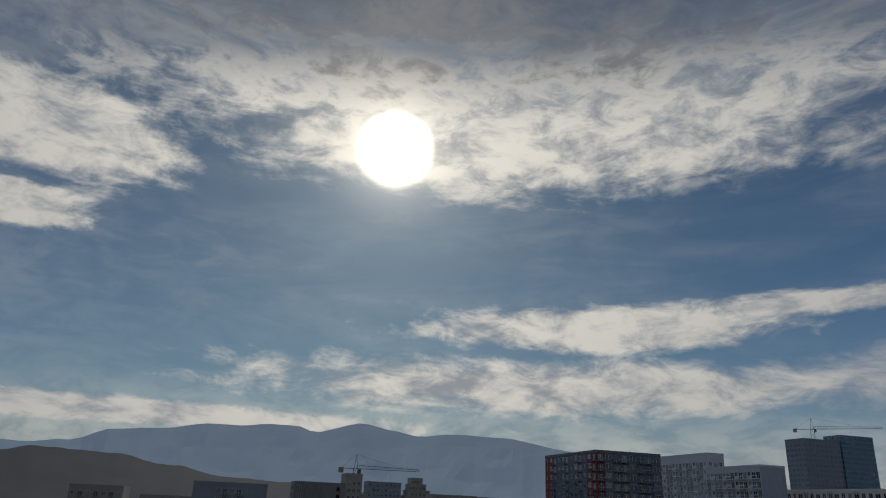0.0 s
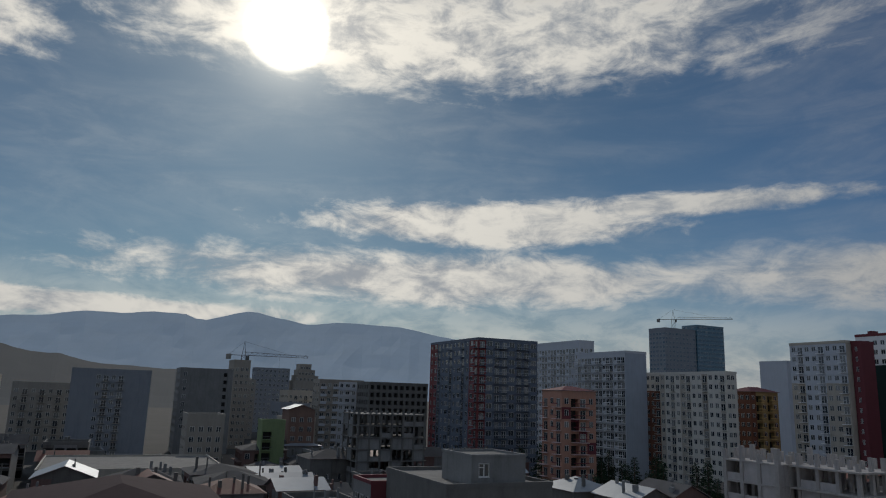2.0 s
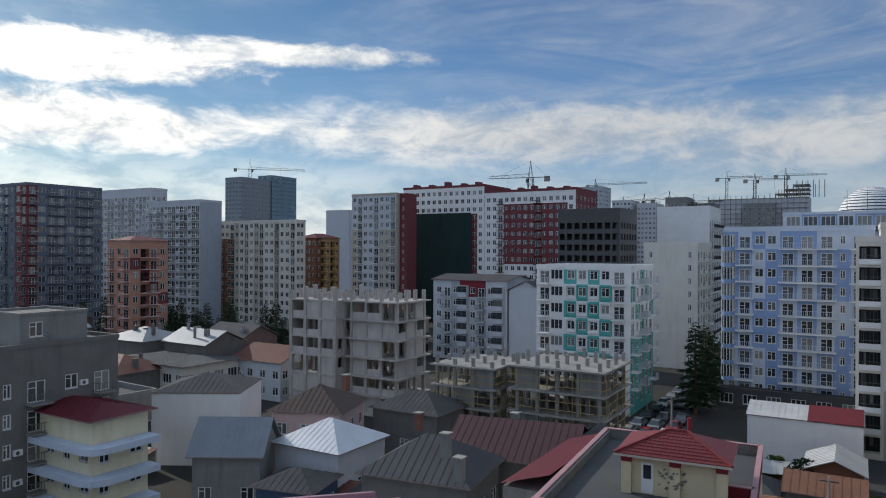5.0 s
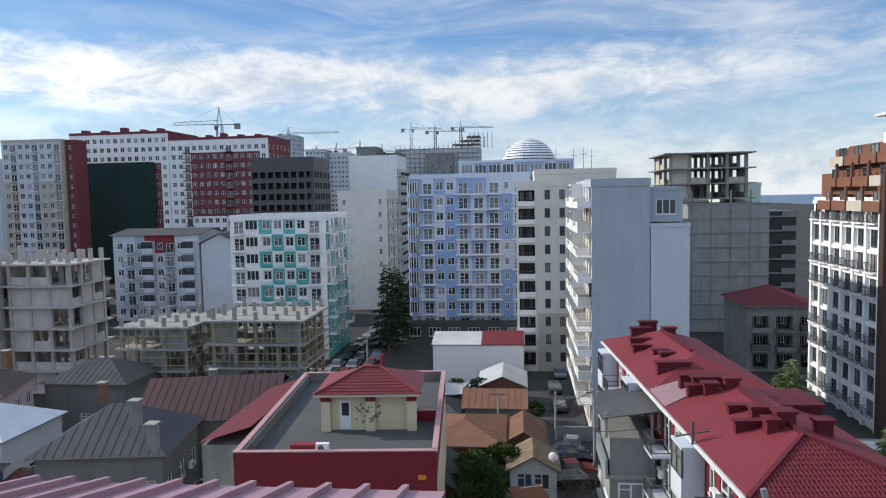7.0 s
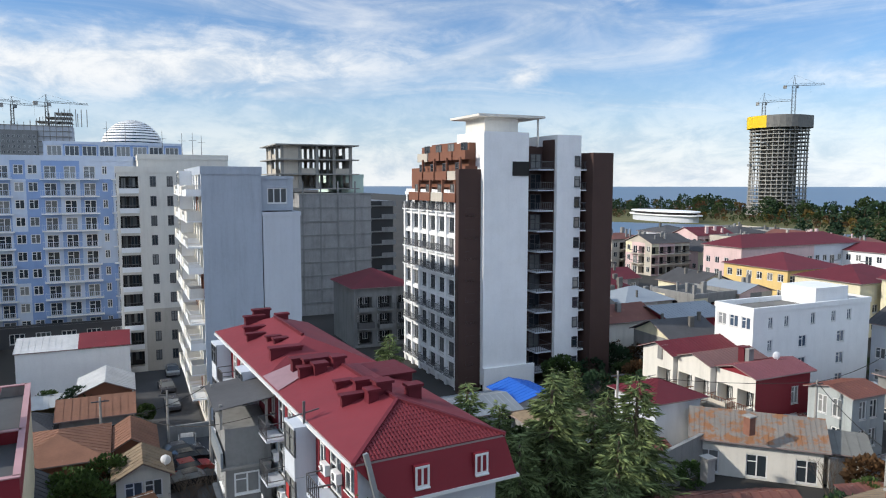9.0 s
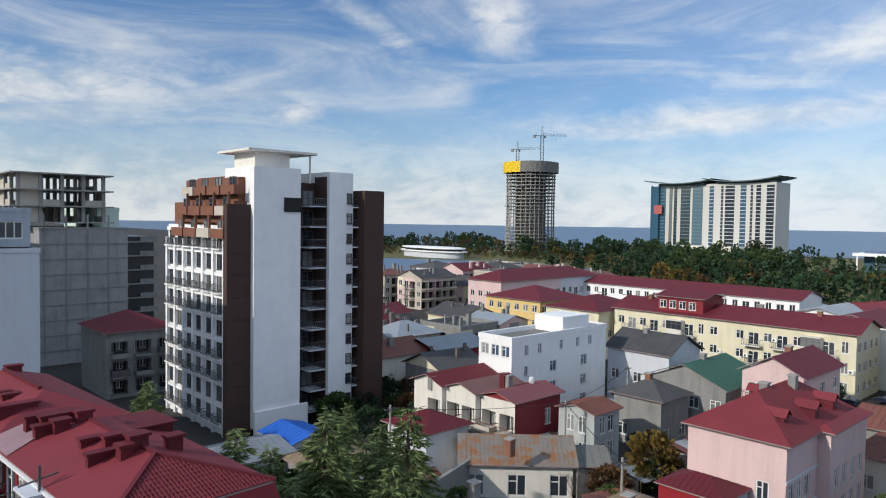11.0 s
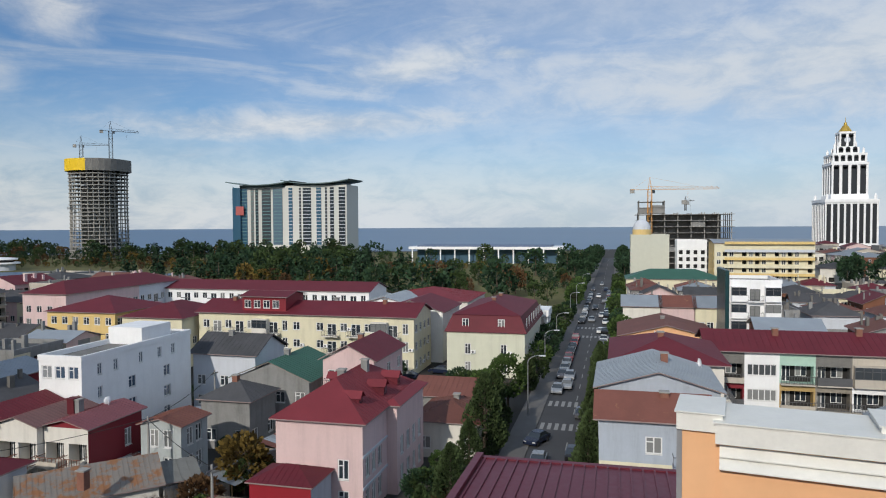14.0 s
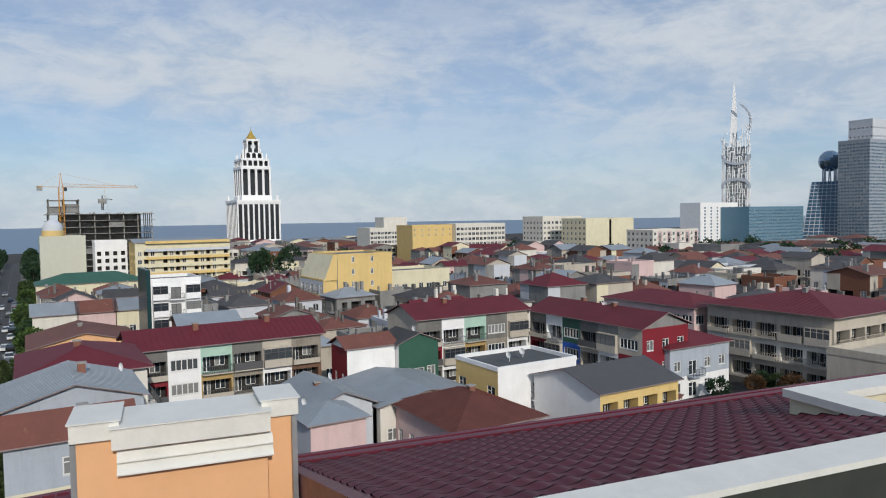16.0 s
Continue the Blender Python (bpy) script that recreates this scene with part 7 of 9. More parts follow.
def bulkhead():
    b = thing("chimney_stack", "peach rendered chimney wall with white sheet copings", "chimney", pose(11.75, -0.85, -0.27, 0, 0, -99))
    # local x runs along the wall, -y towards the camera
    k = Kit()
    k.box(0.56, 2.72, -0.06, 0.95, 21.5, 24.1, 0)
    part("wall", k, [ORANGE], b)
    for x0, x1, y0, z1 in ((0, 0.56, 0.0, 24.2), (2.75, 3.17, 0.12, 24.22)):
        k = Kit()
        k.box(x0, x1, y0, 0.95, 21.5, z1, 0)
        part("pier", k, [ORANGE], b)
    for x0, x1, y0, z0, z1 in ((-0.06, 0.6, -0.08, 24.15, 24.42), (2.66, 3.24, 0.05, 24.17, 24.44), (0.5, 2.76, -0.2, 24.02, 24.33)):
        k = Kit()
        k.box(x0, x1, y0, 1.0, z0, z1)
        k.box(x0 - 0.03, x1 + 0.03, y0 - 0.03, 1.03, z1, z1 + 0.02)
        part("coping", k, [COPING], b)
    for z0, z1, o in ((23.83, 23.97, -0.16), (23.66, 23.83, -0.22)):
        k = Kit()
        k.quad([(0.56, -0.06, z1), (2.8, -0.06, z1), (2.8, o, z0), (0.56, o, z0)])
        k.quad([(0.56, o, z0), (2.8, o, z0), (2.8, o + 0.03, z0 - 0.02), (0.56, o + 0.03, z0 - 0.02)])
        k.box(0.56, 2.8, o, -0.05, z0 - 0.02, z0)
        part("flashing_strip", k, [COPING], b)
    for x in (-0.02, 3.16):
        k = Kit()
        k.box(x - 0.04, x + 0.04, -0.02, 0.06, 21.5, 24.15)
        part("corner_trim", k, [STEEL], b)


bulkhead()

# ---------------------------------------------------------------- town on the right of the avenue
def rows(c, r):
    return ((7, 6, 7), (3, 3, 3), (0, 8, 4), (5, 1, 7), (1, 3, 0), (7, 9, 1), (6, 3, 9))[c % 7][r % 3]


SAGE, RAW_BRICK = paint("sage_boards", (0.30, 0.40, 0.34), 0.85, var=0.15), paint("grey_block_wall", (0.27, 0.24, 0.20), 0.9, var=0.3, streak=0.3)
MIX = [BEIGE, RAW_BRICK, SAGE, WHITE, paint("mint_boards", (0.38, 0.55, 0.46), 0.8, var=0.15), GREY_WALL, MAROON, DARK_CONCRETE, paint("ochre_boards", (0.42, 0.29, 0.12), 0.85, var=0.2), paint("brown_boards", (0.16, 0.09, 0.06), 0.85, var=0.25)]
block("apartment_house", "three-storey house row with crowded home-built balconies", "apartment building", 95.5, 106, -36.5, -11.4, 10.6, MIX, {"l": Face(spread(6, 25, "LGLLLL", 2.2), first=1.2, floor=3.2, colours=rows)}, roof="gable", roof_mat=RED_METAL, rise=2.0, over=0.6, balcony=2.6, slab=BEIGE, acs=0.3, ribs=0.8)
block("apartment_house", "three-storey house row with glazed and open balconies", "apartment building", 95.5, 106, -74, -52.5, 11.0, MIX, {"l": Face(spread(5, 21.5, "LLLGL", 2.2), first=1.2, floor=3.2, colours=rows)}, roof="gable", roof_mat=RED_METAL, rise=2.0, over=0.6, balcony=2.5, slab=BEIGE, acs=0.3)
block("apartment_house", "burgundy-roofed wing with glazed balconies", "apartment building", 70, 95.4, -84, -74.5, 10.8, [GREY_WALL, BEIGE, MAROON, WHITE, DARK_GREEN, RAW_BRICK, MAROON, DARK_CONCRETE, SOLAR_BLUE, MAROON], {"b": Face(spread(6, 25, "LLGLLG", 2.2), first=1.2, floor=3.2, colours=rows), "l": Face(spread(3, 9.5, "w"), first=1.0, floor=3.3, colours=lambda c, r: 2)}, roof="gable", roof_mat=RED_METAL, rise=2.0, over=0.6, balcony=2.6, slab=BEIGE)
block("apartment_house", "low wing under a wide burgundy sheet roof", "apartment building", 81.5, 97, -11.3, 0.4, 11.4, [CREAM, GREY_WALL], {"f": Face(spread(5, 16, "d"), first=1.0, floor=3.3), "l": Face(spread(3, 11, "w"), first=1.0, floor=3.3)}, roof="hip", roof_mat=RED_METAL, rise=2.0, over=0.7)
block("house", "green and white clad house with verandas", "house", 88.5, 95.2, -52, -45.5, 9.0, [DARK_GREEN, WHITE], {"l": Face(spread(3, 6.5, "wdw", 1.2), first=1.0, floor=3.0), "b": Face(spread(2, 6.7, "w"), first=1.0, floor=3.0, colours=lambda c, r: 1)}, roof="gable", roof_mat=OLD_ROOF, rise=1.4, over=0.5)
block("house", "house with a red flank and a white loggia", "house", 89.5, 95.2, -45.4, -38, 9.0, [WHITE, MAROON], {"l": Face(spread(3, 7.4, "wgd", 1.3), first=1.0, floor=3.0), "b": Face(spread(2, 5.7, "n"), first=1.0, floor=3.0, colours=lambda c, r: 1)}, roof="gable", roof_mat=BROWN_METAL, rise=1.4, over=0.5)
block("house", "grey and cream house with a brown sheet roof", "house", 62.4, 68.3, -7.5, 1.6, 10.0, [GREY_BLUE, PALE_YELLOW], {"l": Face([(2.2, "-"), (4.6, "w"), (7.4, "d")], first=1.0, floor=3.1, colours=lambda c, r: 1 if r < 2 else 0)}, roof="gable", roof_mat=BROWN_METAL, rise=1.8, over=0.5)
block("house", "grey gabled house with a zinc roof", "house", 68.7, 80, -9.2, 1.8, 11.3, [GREY_BLUE, PALE_GREY], {"l": Face([(2.5, "-"), (9, "n")], first=1.0, floor=3.0)}, roof="gable", roof_mat=GREY_METAL, rise=1.7, over=0.5, ribs=0.6)
block("house", "white and pink house with a zinc roof", "house", 66, 72.5, -30, -24, 6.6, [PALE_GREY, PINK], {"l": Face(spread(2, 6, "w"), first=1.0, floor=3.2, colours=lambda c, r: 1 - min(r, 1))}, roof="hip", roof_mat=GREY_METAL, rise=1.3, over=0.5, ribs=0.6)
block("house", "low house under a broad grey zinc roof", "house", 74, 86, -34.5, -27, 5.6, [PALE_GREY], {"l": Face(spread(4, 12, "w"), first=1.0, floor=3.0)}, roof="gable", roof_mat=GREY_METAL, rise=1.8, over=0.6, ribs=0.7)
block("house", "low house under an old grey patched roof", "house", 73, 87, -48, -35, 5.2, [CREAM], {"l": Face(spread(5, 13, "wo"), first=1.0, floor=3.0)}, roof="gable", roof_mat=GREY_METAL, rise=1.2, over=0.6, ribs=0.7)
block("house", "pink house under a broad rusty brown roof", "house", 59.5, 73.5, -48, -37, 5.3, [PINK], {"l": Face(spread(4, 11, "t"), first=1.0, floor=3.0), "b": Face(spread(5, 14, "t"), first=1.0, floor=3.0)}, roof="hip", roof_mat=paint("deep_rust_sheet", (0.10, 0.03, 0.022), 0.75, var=0.35, scale=0.5, rust=((0.2, 0.09, 0.05), 0.62)), rise=2.2, over=0.6, ribs=0.5)
block("house", "low brown rusty roofed store", "house", 49, 61, -33, -10, 4.6, [GREY_WALL], {}, roof="gable", roof_mat=BROWN_METAL, rise=1.4, over=0.5)
block("house", "white modern house with yellow loggias and a dark roof", "house", 59, 71, -69, -56, 6.6, [WHITE, YELLOW], {"l": Face(spread(4, 13, "Q"), first=1.0, floor=3.0, colours=lambda c, r: 1), "b": Face([(6, "-")])}, roof="gable", roof_mat=paint("anthracite_roof", (0.07, 0.07, 0.075), 0.7, var=0.15), rise=1.9, over=0.5, slab=WHITE, rail=WHITE)
block("house", "white house with a yellow side and dark low roof", "house", 72, 82, -64, -51, 7.6, [WHITE, YELLOW], {"l": Face(spread(3, 13, "-d"), first=1.0, floor=3.0), "b": Face(spread(2, 10, "d"), first=1.0, floor=3.0, colours=lambda c, r: 1)}, roof="flat", roof_mat=FELT, parapet=0.4)
block("house", "grey and white house with a wine red hip roof", "house", 69, 80, -92, -79, 7.6, [GREY_BLUE, WHITE], {"l": Face(spread(4, 13, "wdw"), first=1.0, floor=3.2, colours=lambda c, r: 1 - min(r, 1)), "b": Face(spread(4, 11, "w"), first=1.0, floor=3.2, colours=lambda c, r: 1 - min(r, 1))}, roof="hip", roof_mat=RED_METAL, rise=2.0, over=0.5)
block("house", "cream restaurant house with deep verandas and a wine red roof", "house", 58, 80, -122, -101, 11.6, [BEIGE, MAROON, CREAM], {"b": Face(spread(5, 22, "L", 2.3), first=1.2, floor=3.4, colours=lambda c, r: 2 if r == 1 else 0), "l": Face(spread(5, 21, "L", 2.2), first=1.2, floor=3.4, colours=lambda c, r: 2 if r == 1 else 0)}, roof="hip", roof_mat=RED_METAL, rise=2.4, over=1.2, slab=BEIGE, rail=BEIGE, balcony=3.2, deep=1.8, ribs=0.9)
block("house", "lower glazed veranda of the restaurant house", "house", 49.5, 57.6, -117, -98.5, 6.8, [BEIGE, PALE_YELLOW], {"b": Face(spread(2, 8.1, "G", 2.0), first=1.2, floor=3.2), "l": Face(spread(4, 18.5, "G", 2.4), first=1.2, floor=3.2)}, roof="flat", roof_mat=paint("cream_felt", (0.45, 0.42, 0.36), 0.9, var=0.2), parapet=0.9)
block("house", "white tower corner of the restaurant with blue awning", "house", 50, 57, -130, -118, 9.4, [WHITE, SOLAR_BLUE], {"b": Face(spread(2, 7, "w"), first=1.2, floor=3.2), "l": Face(spread(3, 12, "W", 2.0), first=1.2, floor=3.2, colours=lambda c, r: 1 if r == 1 and c == 1 else 0)}, roof="hip", roof_mat=RED_METAL, rise=1.8, over=0.8, ribs=0.9)
block("house", "long rose and white house with rows of windows", "house", 82, 104, -112, -100, 10.5, [PINK, WHITE], {"b": Face(spread(8, 22, "W"), first=1.0, floor=3.3), "l": Face(spread(4, 12, "W"), first=1.0, floor=3.3)}, roof="hip", roof_mat=RED_METAL, rise=1.8, over=0.6)
block("house", "orange rendered house with a brown roof", "house", 125.5, 142, -16, -0.4, 7.4, [ORANGE], {"l": Face([(8, "-")])}, roof="gable", roof_mat=BROWN_METAL, rise=2.0, over=0.5)
for i, (y1, y0, mt, wl) in enumerate(((-1.2, -9, GREY_METAL, CREAM), (-9.2, -16, BROWN_METAL, PINK), (-16.2, -24, GREY_METAL, PALE_YELLOW))):
    block("house", "row house in pastel render with a sheet roof", "house", 158, 164.5, y0, y1, 8.8, [wl], {"l": Face(spread(4, y1 - y0, "w", 1.2), first=1.2, floor=3.1)}, roof="gable", roof_mat=mt, rise=2.2, group="pastel row houses")
block("office_building", "black and white modern building with a tall dark fin", "office building", 138.5, 150, -29, -20, 16.0, [WHITE, GREY_FRAME], {"l": Face(spread(3, 9, "gd", 1.6), first=1.0, floor=3.1)}, roof="flat", frames=GREY_FRAME, parapet=0.5)
k = Kit()
k.box(0, 11, 0, 0.7, 0, 18.2)
tagged(part("wall_fin", k, [paint("black_teal_panel", (0.012, 0.045, 0.05), 0.3)], None, m=pose(138, -20, 0)), "tall dark green fin wall of the modern building", "wall")
y9 = block("apartment_building", "yellow nine-storey apartment block with grey roof", "apartment building", 266, 282, -66.4, -33.6, 19.6, [YELLOW, PALE_YELLOW, PALE_GREY], {"l": Face(spread(15, 32.8, "wvwWv", 1.5), first=1.0, floor=2.8, colours=lambda c, r: 1), "b": Face(spread(4, 16, "w"), first=1.0, floor=2.8)}, joined=True, slab=YELLOW, rail=PALE_YELLOW, balcony=2.0, roof="gable", roof_mat=GREY_METAL, rise=1.2)
for f in range(7):
    k = Kit()
    k.box(-1.2, -1.05, 0.3, 29.5, 2.7 + f * 2.8 - 0.2, 2.7 + f * 2.8 + 0.75)
    k.box(-1.05, -0.02, 0.3, 29.5, 2.7 + f * 2.8 - 0.2, 2.7 + f * 2.8)
    part("balcony_band", k, [(YELLOW, PALE_GREY, YELLOW, PALE_YELLOW)[f % 4]], y9, "long balcony parapet")
block("house", "long low house under a dark green roof", "house", 246, 262, -34, -3, 8.0, [PALE_YELLOW], {"l": Face(spread(9, 31, "w"), first=1.0)}, joined=True, roof="hip", roof_mat=DARK_GREEN, rise=3.0)
block("apartment_building", "cream block with a blank wall beside the avenue", "apartment building", 300, 318, -20.6, -5.4, 21.5, [paint("grey_cream_render", (0.52, 0.52, 0.44), 0.85, var=0.06), YELLOW], {"b": Face(spread(6, 18, "w"), first=1.2)}, joined=True)
k = Kit()
for i in range(9):
    a, b = radians(10 * i), radians(10 * i + 10)
    c = [(math.cos(2 * math.pi * j / 20), math.sin(2 * math.pi * j / 20)) for j in range(20)]
    k.ring([(3.6 * math.cos(a) * p, 3.6 * math.cos(a) * q) for p, q in c], 4.2 * math.sin(a), 4.2 * math.sin(b), 0, False, [(3.6 * math.cos(b) * p, 3.6 * math.cos(b) * q) for p, q in c])
k.cyl(0, 0, 3.8, -2.2, 0, 20, 1)
tagged(part("dome", k, [PALE_GREY, YELLOW], None, m=pose(308, -10, 24.3)), "grey dome on a yellow drum above the corner house", "dome")
block("apartment_building", "grey and white block with a grid of loggias", "apartment building", 289, 300, -33.8, -22.8, 19.6, [WHITE, GREY_FRAME], {"l": Face(spread(4, 11, "v", 1.4), first=0.9, floor=2.75)}, joined=True)
fm = thing("unfinished_building", "raw concrete frame of a large block under a yellow crane", "unfinished building", pose(419, -62, 0))
open_frame(fm, 30, 50, 9, 0.1, 3.5, CONCRETE, 5, 8, 1.6, 0.45, 1.2, 0.06, GREY_WALL, 12, False, False)
fm = thing("unfinished_building", "taller concrete stair core of the unfinished block", "unfinished building", pose(420, -26, 32.3))
open_frame(fm, 12, 14, 2, 0.0, 3.3, DARK_CONCRETE, 3, 3, 0.6, 0.6, 0.8, 0.3, GREY_WALL, 13, False, False)
# Solid block added inside the frame, standing for the darkness between its slabs.
k = Kit()
k.box(424, 444, -57, -17, 0.2, 31.5)
tagged(part("core_wall", k, [DARK_CONCRETE]), "solid dark block added inside the unfinished frame", "wall")
crane(418, -18, 0, 46, 38, 11, -84, CRANE_YELLOW, "orange tower crane beside the concrete frame", 2.2)
crane(425, -38, 34, 39.5, 5, 2, -80, CRANE_DARK, "small concrete placing boom on the frame", 0.8)
yh = block("apartment_building", "yellow rendered block with a blank stepped side wall", "apartment building", 155.5, 172, -78.4, -64, 18.4, [YELLOW, PALE_GREY], {"l": Face([(4, "n"), (9, "n")], first=1.6, floor=3.0, skip={(0, 0), (1, 0), (0, 2), (1, 2)}), "b": Face(spread(5, 16, "d"), first=1.2, floor=2.9, colours=lambda c, r: 1)}, parapet=0.3)
block("apartment_building", "lower yellow step of the stepped block", "apartment building", 156, 172, -63.9, -60.5, 12.5, [YELLOW, PALE_GREY], {"b": Face(spread(5, 16, "d"), first=1.2, floor=2.9, colours=lambda c, r: 1)}, parapet=0.3)
k = Kit()
for x in (155.6, 172):
    k.quad([(x, -63.95, 12.5), (x, -60.6, 12.5), (x, -63.0, 18.5), (x, -63.95, 18.5)])
k.quad([(155.6, -60.6, 12.5), (172, -60.6, 12.5), (172, -63.0, 18.5), (155.6, -63.0, 18.5)], 1)
k.quad([(155.6, -63.0, 18.5), (172, -63.0, 18.5), (172, -63.95, 18.5), (155.6, -63.95, 18.5)])
tagged(part("sloping_wall", k, [YELLOW, PALE_YELLOW]), "sloping yellow shoulder of the stepped block", "wall")
block("apartment_building", "pale yellow block with loggias", "apartment building", 175, 190, -107, -88, 11.6, [PALE_YELLOW, PALE_GREY], {"l": Face(spread(7, 19, "wdg"), first=1.0), "b": Face(spread(5, 15, "w"), first=1.0)}, joined=True)
block("hotel_building", "cream hotel with roof pavilions", "hotel", 429, 450, -232, -200, 20, [CREAM], {"l": Face(spread(12, 32, "W"), first=1.2)}, joined=True)
block("roof_pavilion", "cream pavilion on the hotel roof", "roof hut", 432, 446, -230, -212, 7, [CREAM], {}, base=20.0)
block("hotel_building", "yellow and white hotel slab", "hotel", 356, 376, -220, -193, 22, [YELLOW], {"l": Face(spread(6, 27, "n"), first=1.2, start=5)}, joined=True)
block("hotel_building", "white hotel slab with rows of dark windows", "hotel", 352, 372, -256, -220.2, 22.4, [CREAM, WHITE], {"l": Face(spread(13, 36, "W"), first=1.2)}, joined=True)
block("apartment_building", "cream nine-storey block with ornate top", "apartment building", 319, 338, -289, -259, 26, [CREAM, BEIGE], {"l": Face(spread(10, 30, "wW"), first=1.2), "b": Face(spread(6, 19, "w"), first=1.2)}, joined=True)
block("apartment_building", "pale yellow block with a blank wall", "apartment building", 286, 306, -298, -262, 24.6, [PALE_YELLOW], {"l": Face(spread(5, 36, "w", 19), first=1.2), "b": Face(spread(6, 20, "w"), first=1.2)}, joined=True)
block("apartment_building", "beige and pink block with brown trim", "apartment building", 248, 266, -306, -272, 18.4, [CREAM, PINK], {"l": Face(spread(10, 34, "wd"), first=1.2, colours=lambda c, r: c % 2), "b": Face(spread(6, 18, "w"), first=1.2)}, joined=True)
block("office_building", "white office tower with a blue glass flank", "office building", 427, 450, -582, -530, 36, [WHITE], {"l": Face(spread(12, 52, "-W", 2), first=1.2)}, joined=True, pane=BLUE_GLASS)
block("office_building", "long low blue glass building", "office building", 397, 430, -640, -558, 31.5, [paint("blue_panels", (0.11, 0.22, 0.30), 0.3)], {"l": Face(spread(26, 82, "W"), first=1.2)}, joined=True, pane=BLUE_GLASS)
block("glass_tower", "tall grey glass tower with ribbed crown", "office building", 349, 378, -730, -664, 92, [paint("grey_glass_panels", (0.26, 0.29, 0.32), 0.3)], {"l": Face(spread(26, 66, "W", 1.6), first=1.2, floor=3.1), "b": Face(spread(11, 29, "W"), first=1.2, floor=3.1)}, joined=True, pane=BLUE_GLASS)
block("glass_tower", "ribbed crown of the grey glass tower", "office building", 352, 374, -725, -674, 19, [PALE_GREY], {"l": Face(spread(14, 51, "v"), first=3.0, floor=8), "b": Face(spread(6, 22, "v"), first=3.0, floor=8)}, base=92.2, joined=True)


def glass_pyramid():
    t = thing("office_building", "sloping glass office block", "office building", pose(396, -695, 0, 0, 0, 30))
    k = Kit()
    k.ring([(-30, -26), (30, -26), (30, 26), (-30, 26)], 0, 56, 0, True, [(-24, -20), (22, -20), (22, 20), (-24, 20)])
    part("glass_wall", k, [BLUE_GLASS], t)
    k = Kit()
    for f in range(16):
        s = f / 16
        a, b = 30 - 7 * s, 26 - 6 * s
        for y in (-b, b):
            k.box(-a, a, y - 0.3, y + 0.3, f * 3.5, f * 3.5 + 0.5)
        for x in (-a, a):
            k.box(x - 0.3, x + 0.3, -b, b, f * 3.5, f * 3.5 + 0.5)
    for i in range(14):
        x = -30 + 60 * i / 13
        k.beam((x, -26.2, 0), (x * 0.75, -20.2, 56), 0.4)
        k.beam((x, 26.2, 0), (x * 0.75, 20.2, 56), 0.4)
        k.beam((-30.2, x * 0.86, 0), (-24.2, x * 0.66, 56), 0.4)
    part("mullion_grid", k, [PALE_GREY], t, kind="stuff")
    b = thing("ball_tower", "mirrored ball on slender white legs", "tower", pose(402, -692, 0))
    k, n = Kit(), 12
    for i in range(n):
        a, c = math.pi * (i / n - 0.5), math.pi * ((i + 1) / n - 0.5)
        pts = [(math.cos(2 * math.pi * j / 24), math.sin(2 * math.pi * j / 24)) for j in range(24)]
        k.ring([(10.5 * math.cos(a) * p, 10.5 * math.cos(a) * q) for p, q in pts], 77 + 10.5 * math.sin(a), 77 + 10.5 * math.sin(c), 0, False, [(10.5 * math.cos(c) * p, 10.5 * math.cos(c) * q) for p, q in pts])
    part("ball", k, [paint("mirror_ball", (0.25, 0.33, 0.40), 0.12, 0.9)], b)
    k = Kit()
    for i in range(8):
        a = 2 * math.pi * i / 8
        k.beam((9 * math.cos(a), 9 * math.sin(a), 0), (6 * math.cos(a + 0.5), 6 * math.sin(a + 0.5), 70), 0.9)
    part("leg_cluster", k, [PALE_GREY], b, kind="stuff")


glass_pyramid()


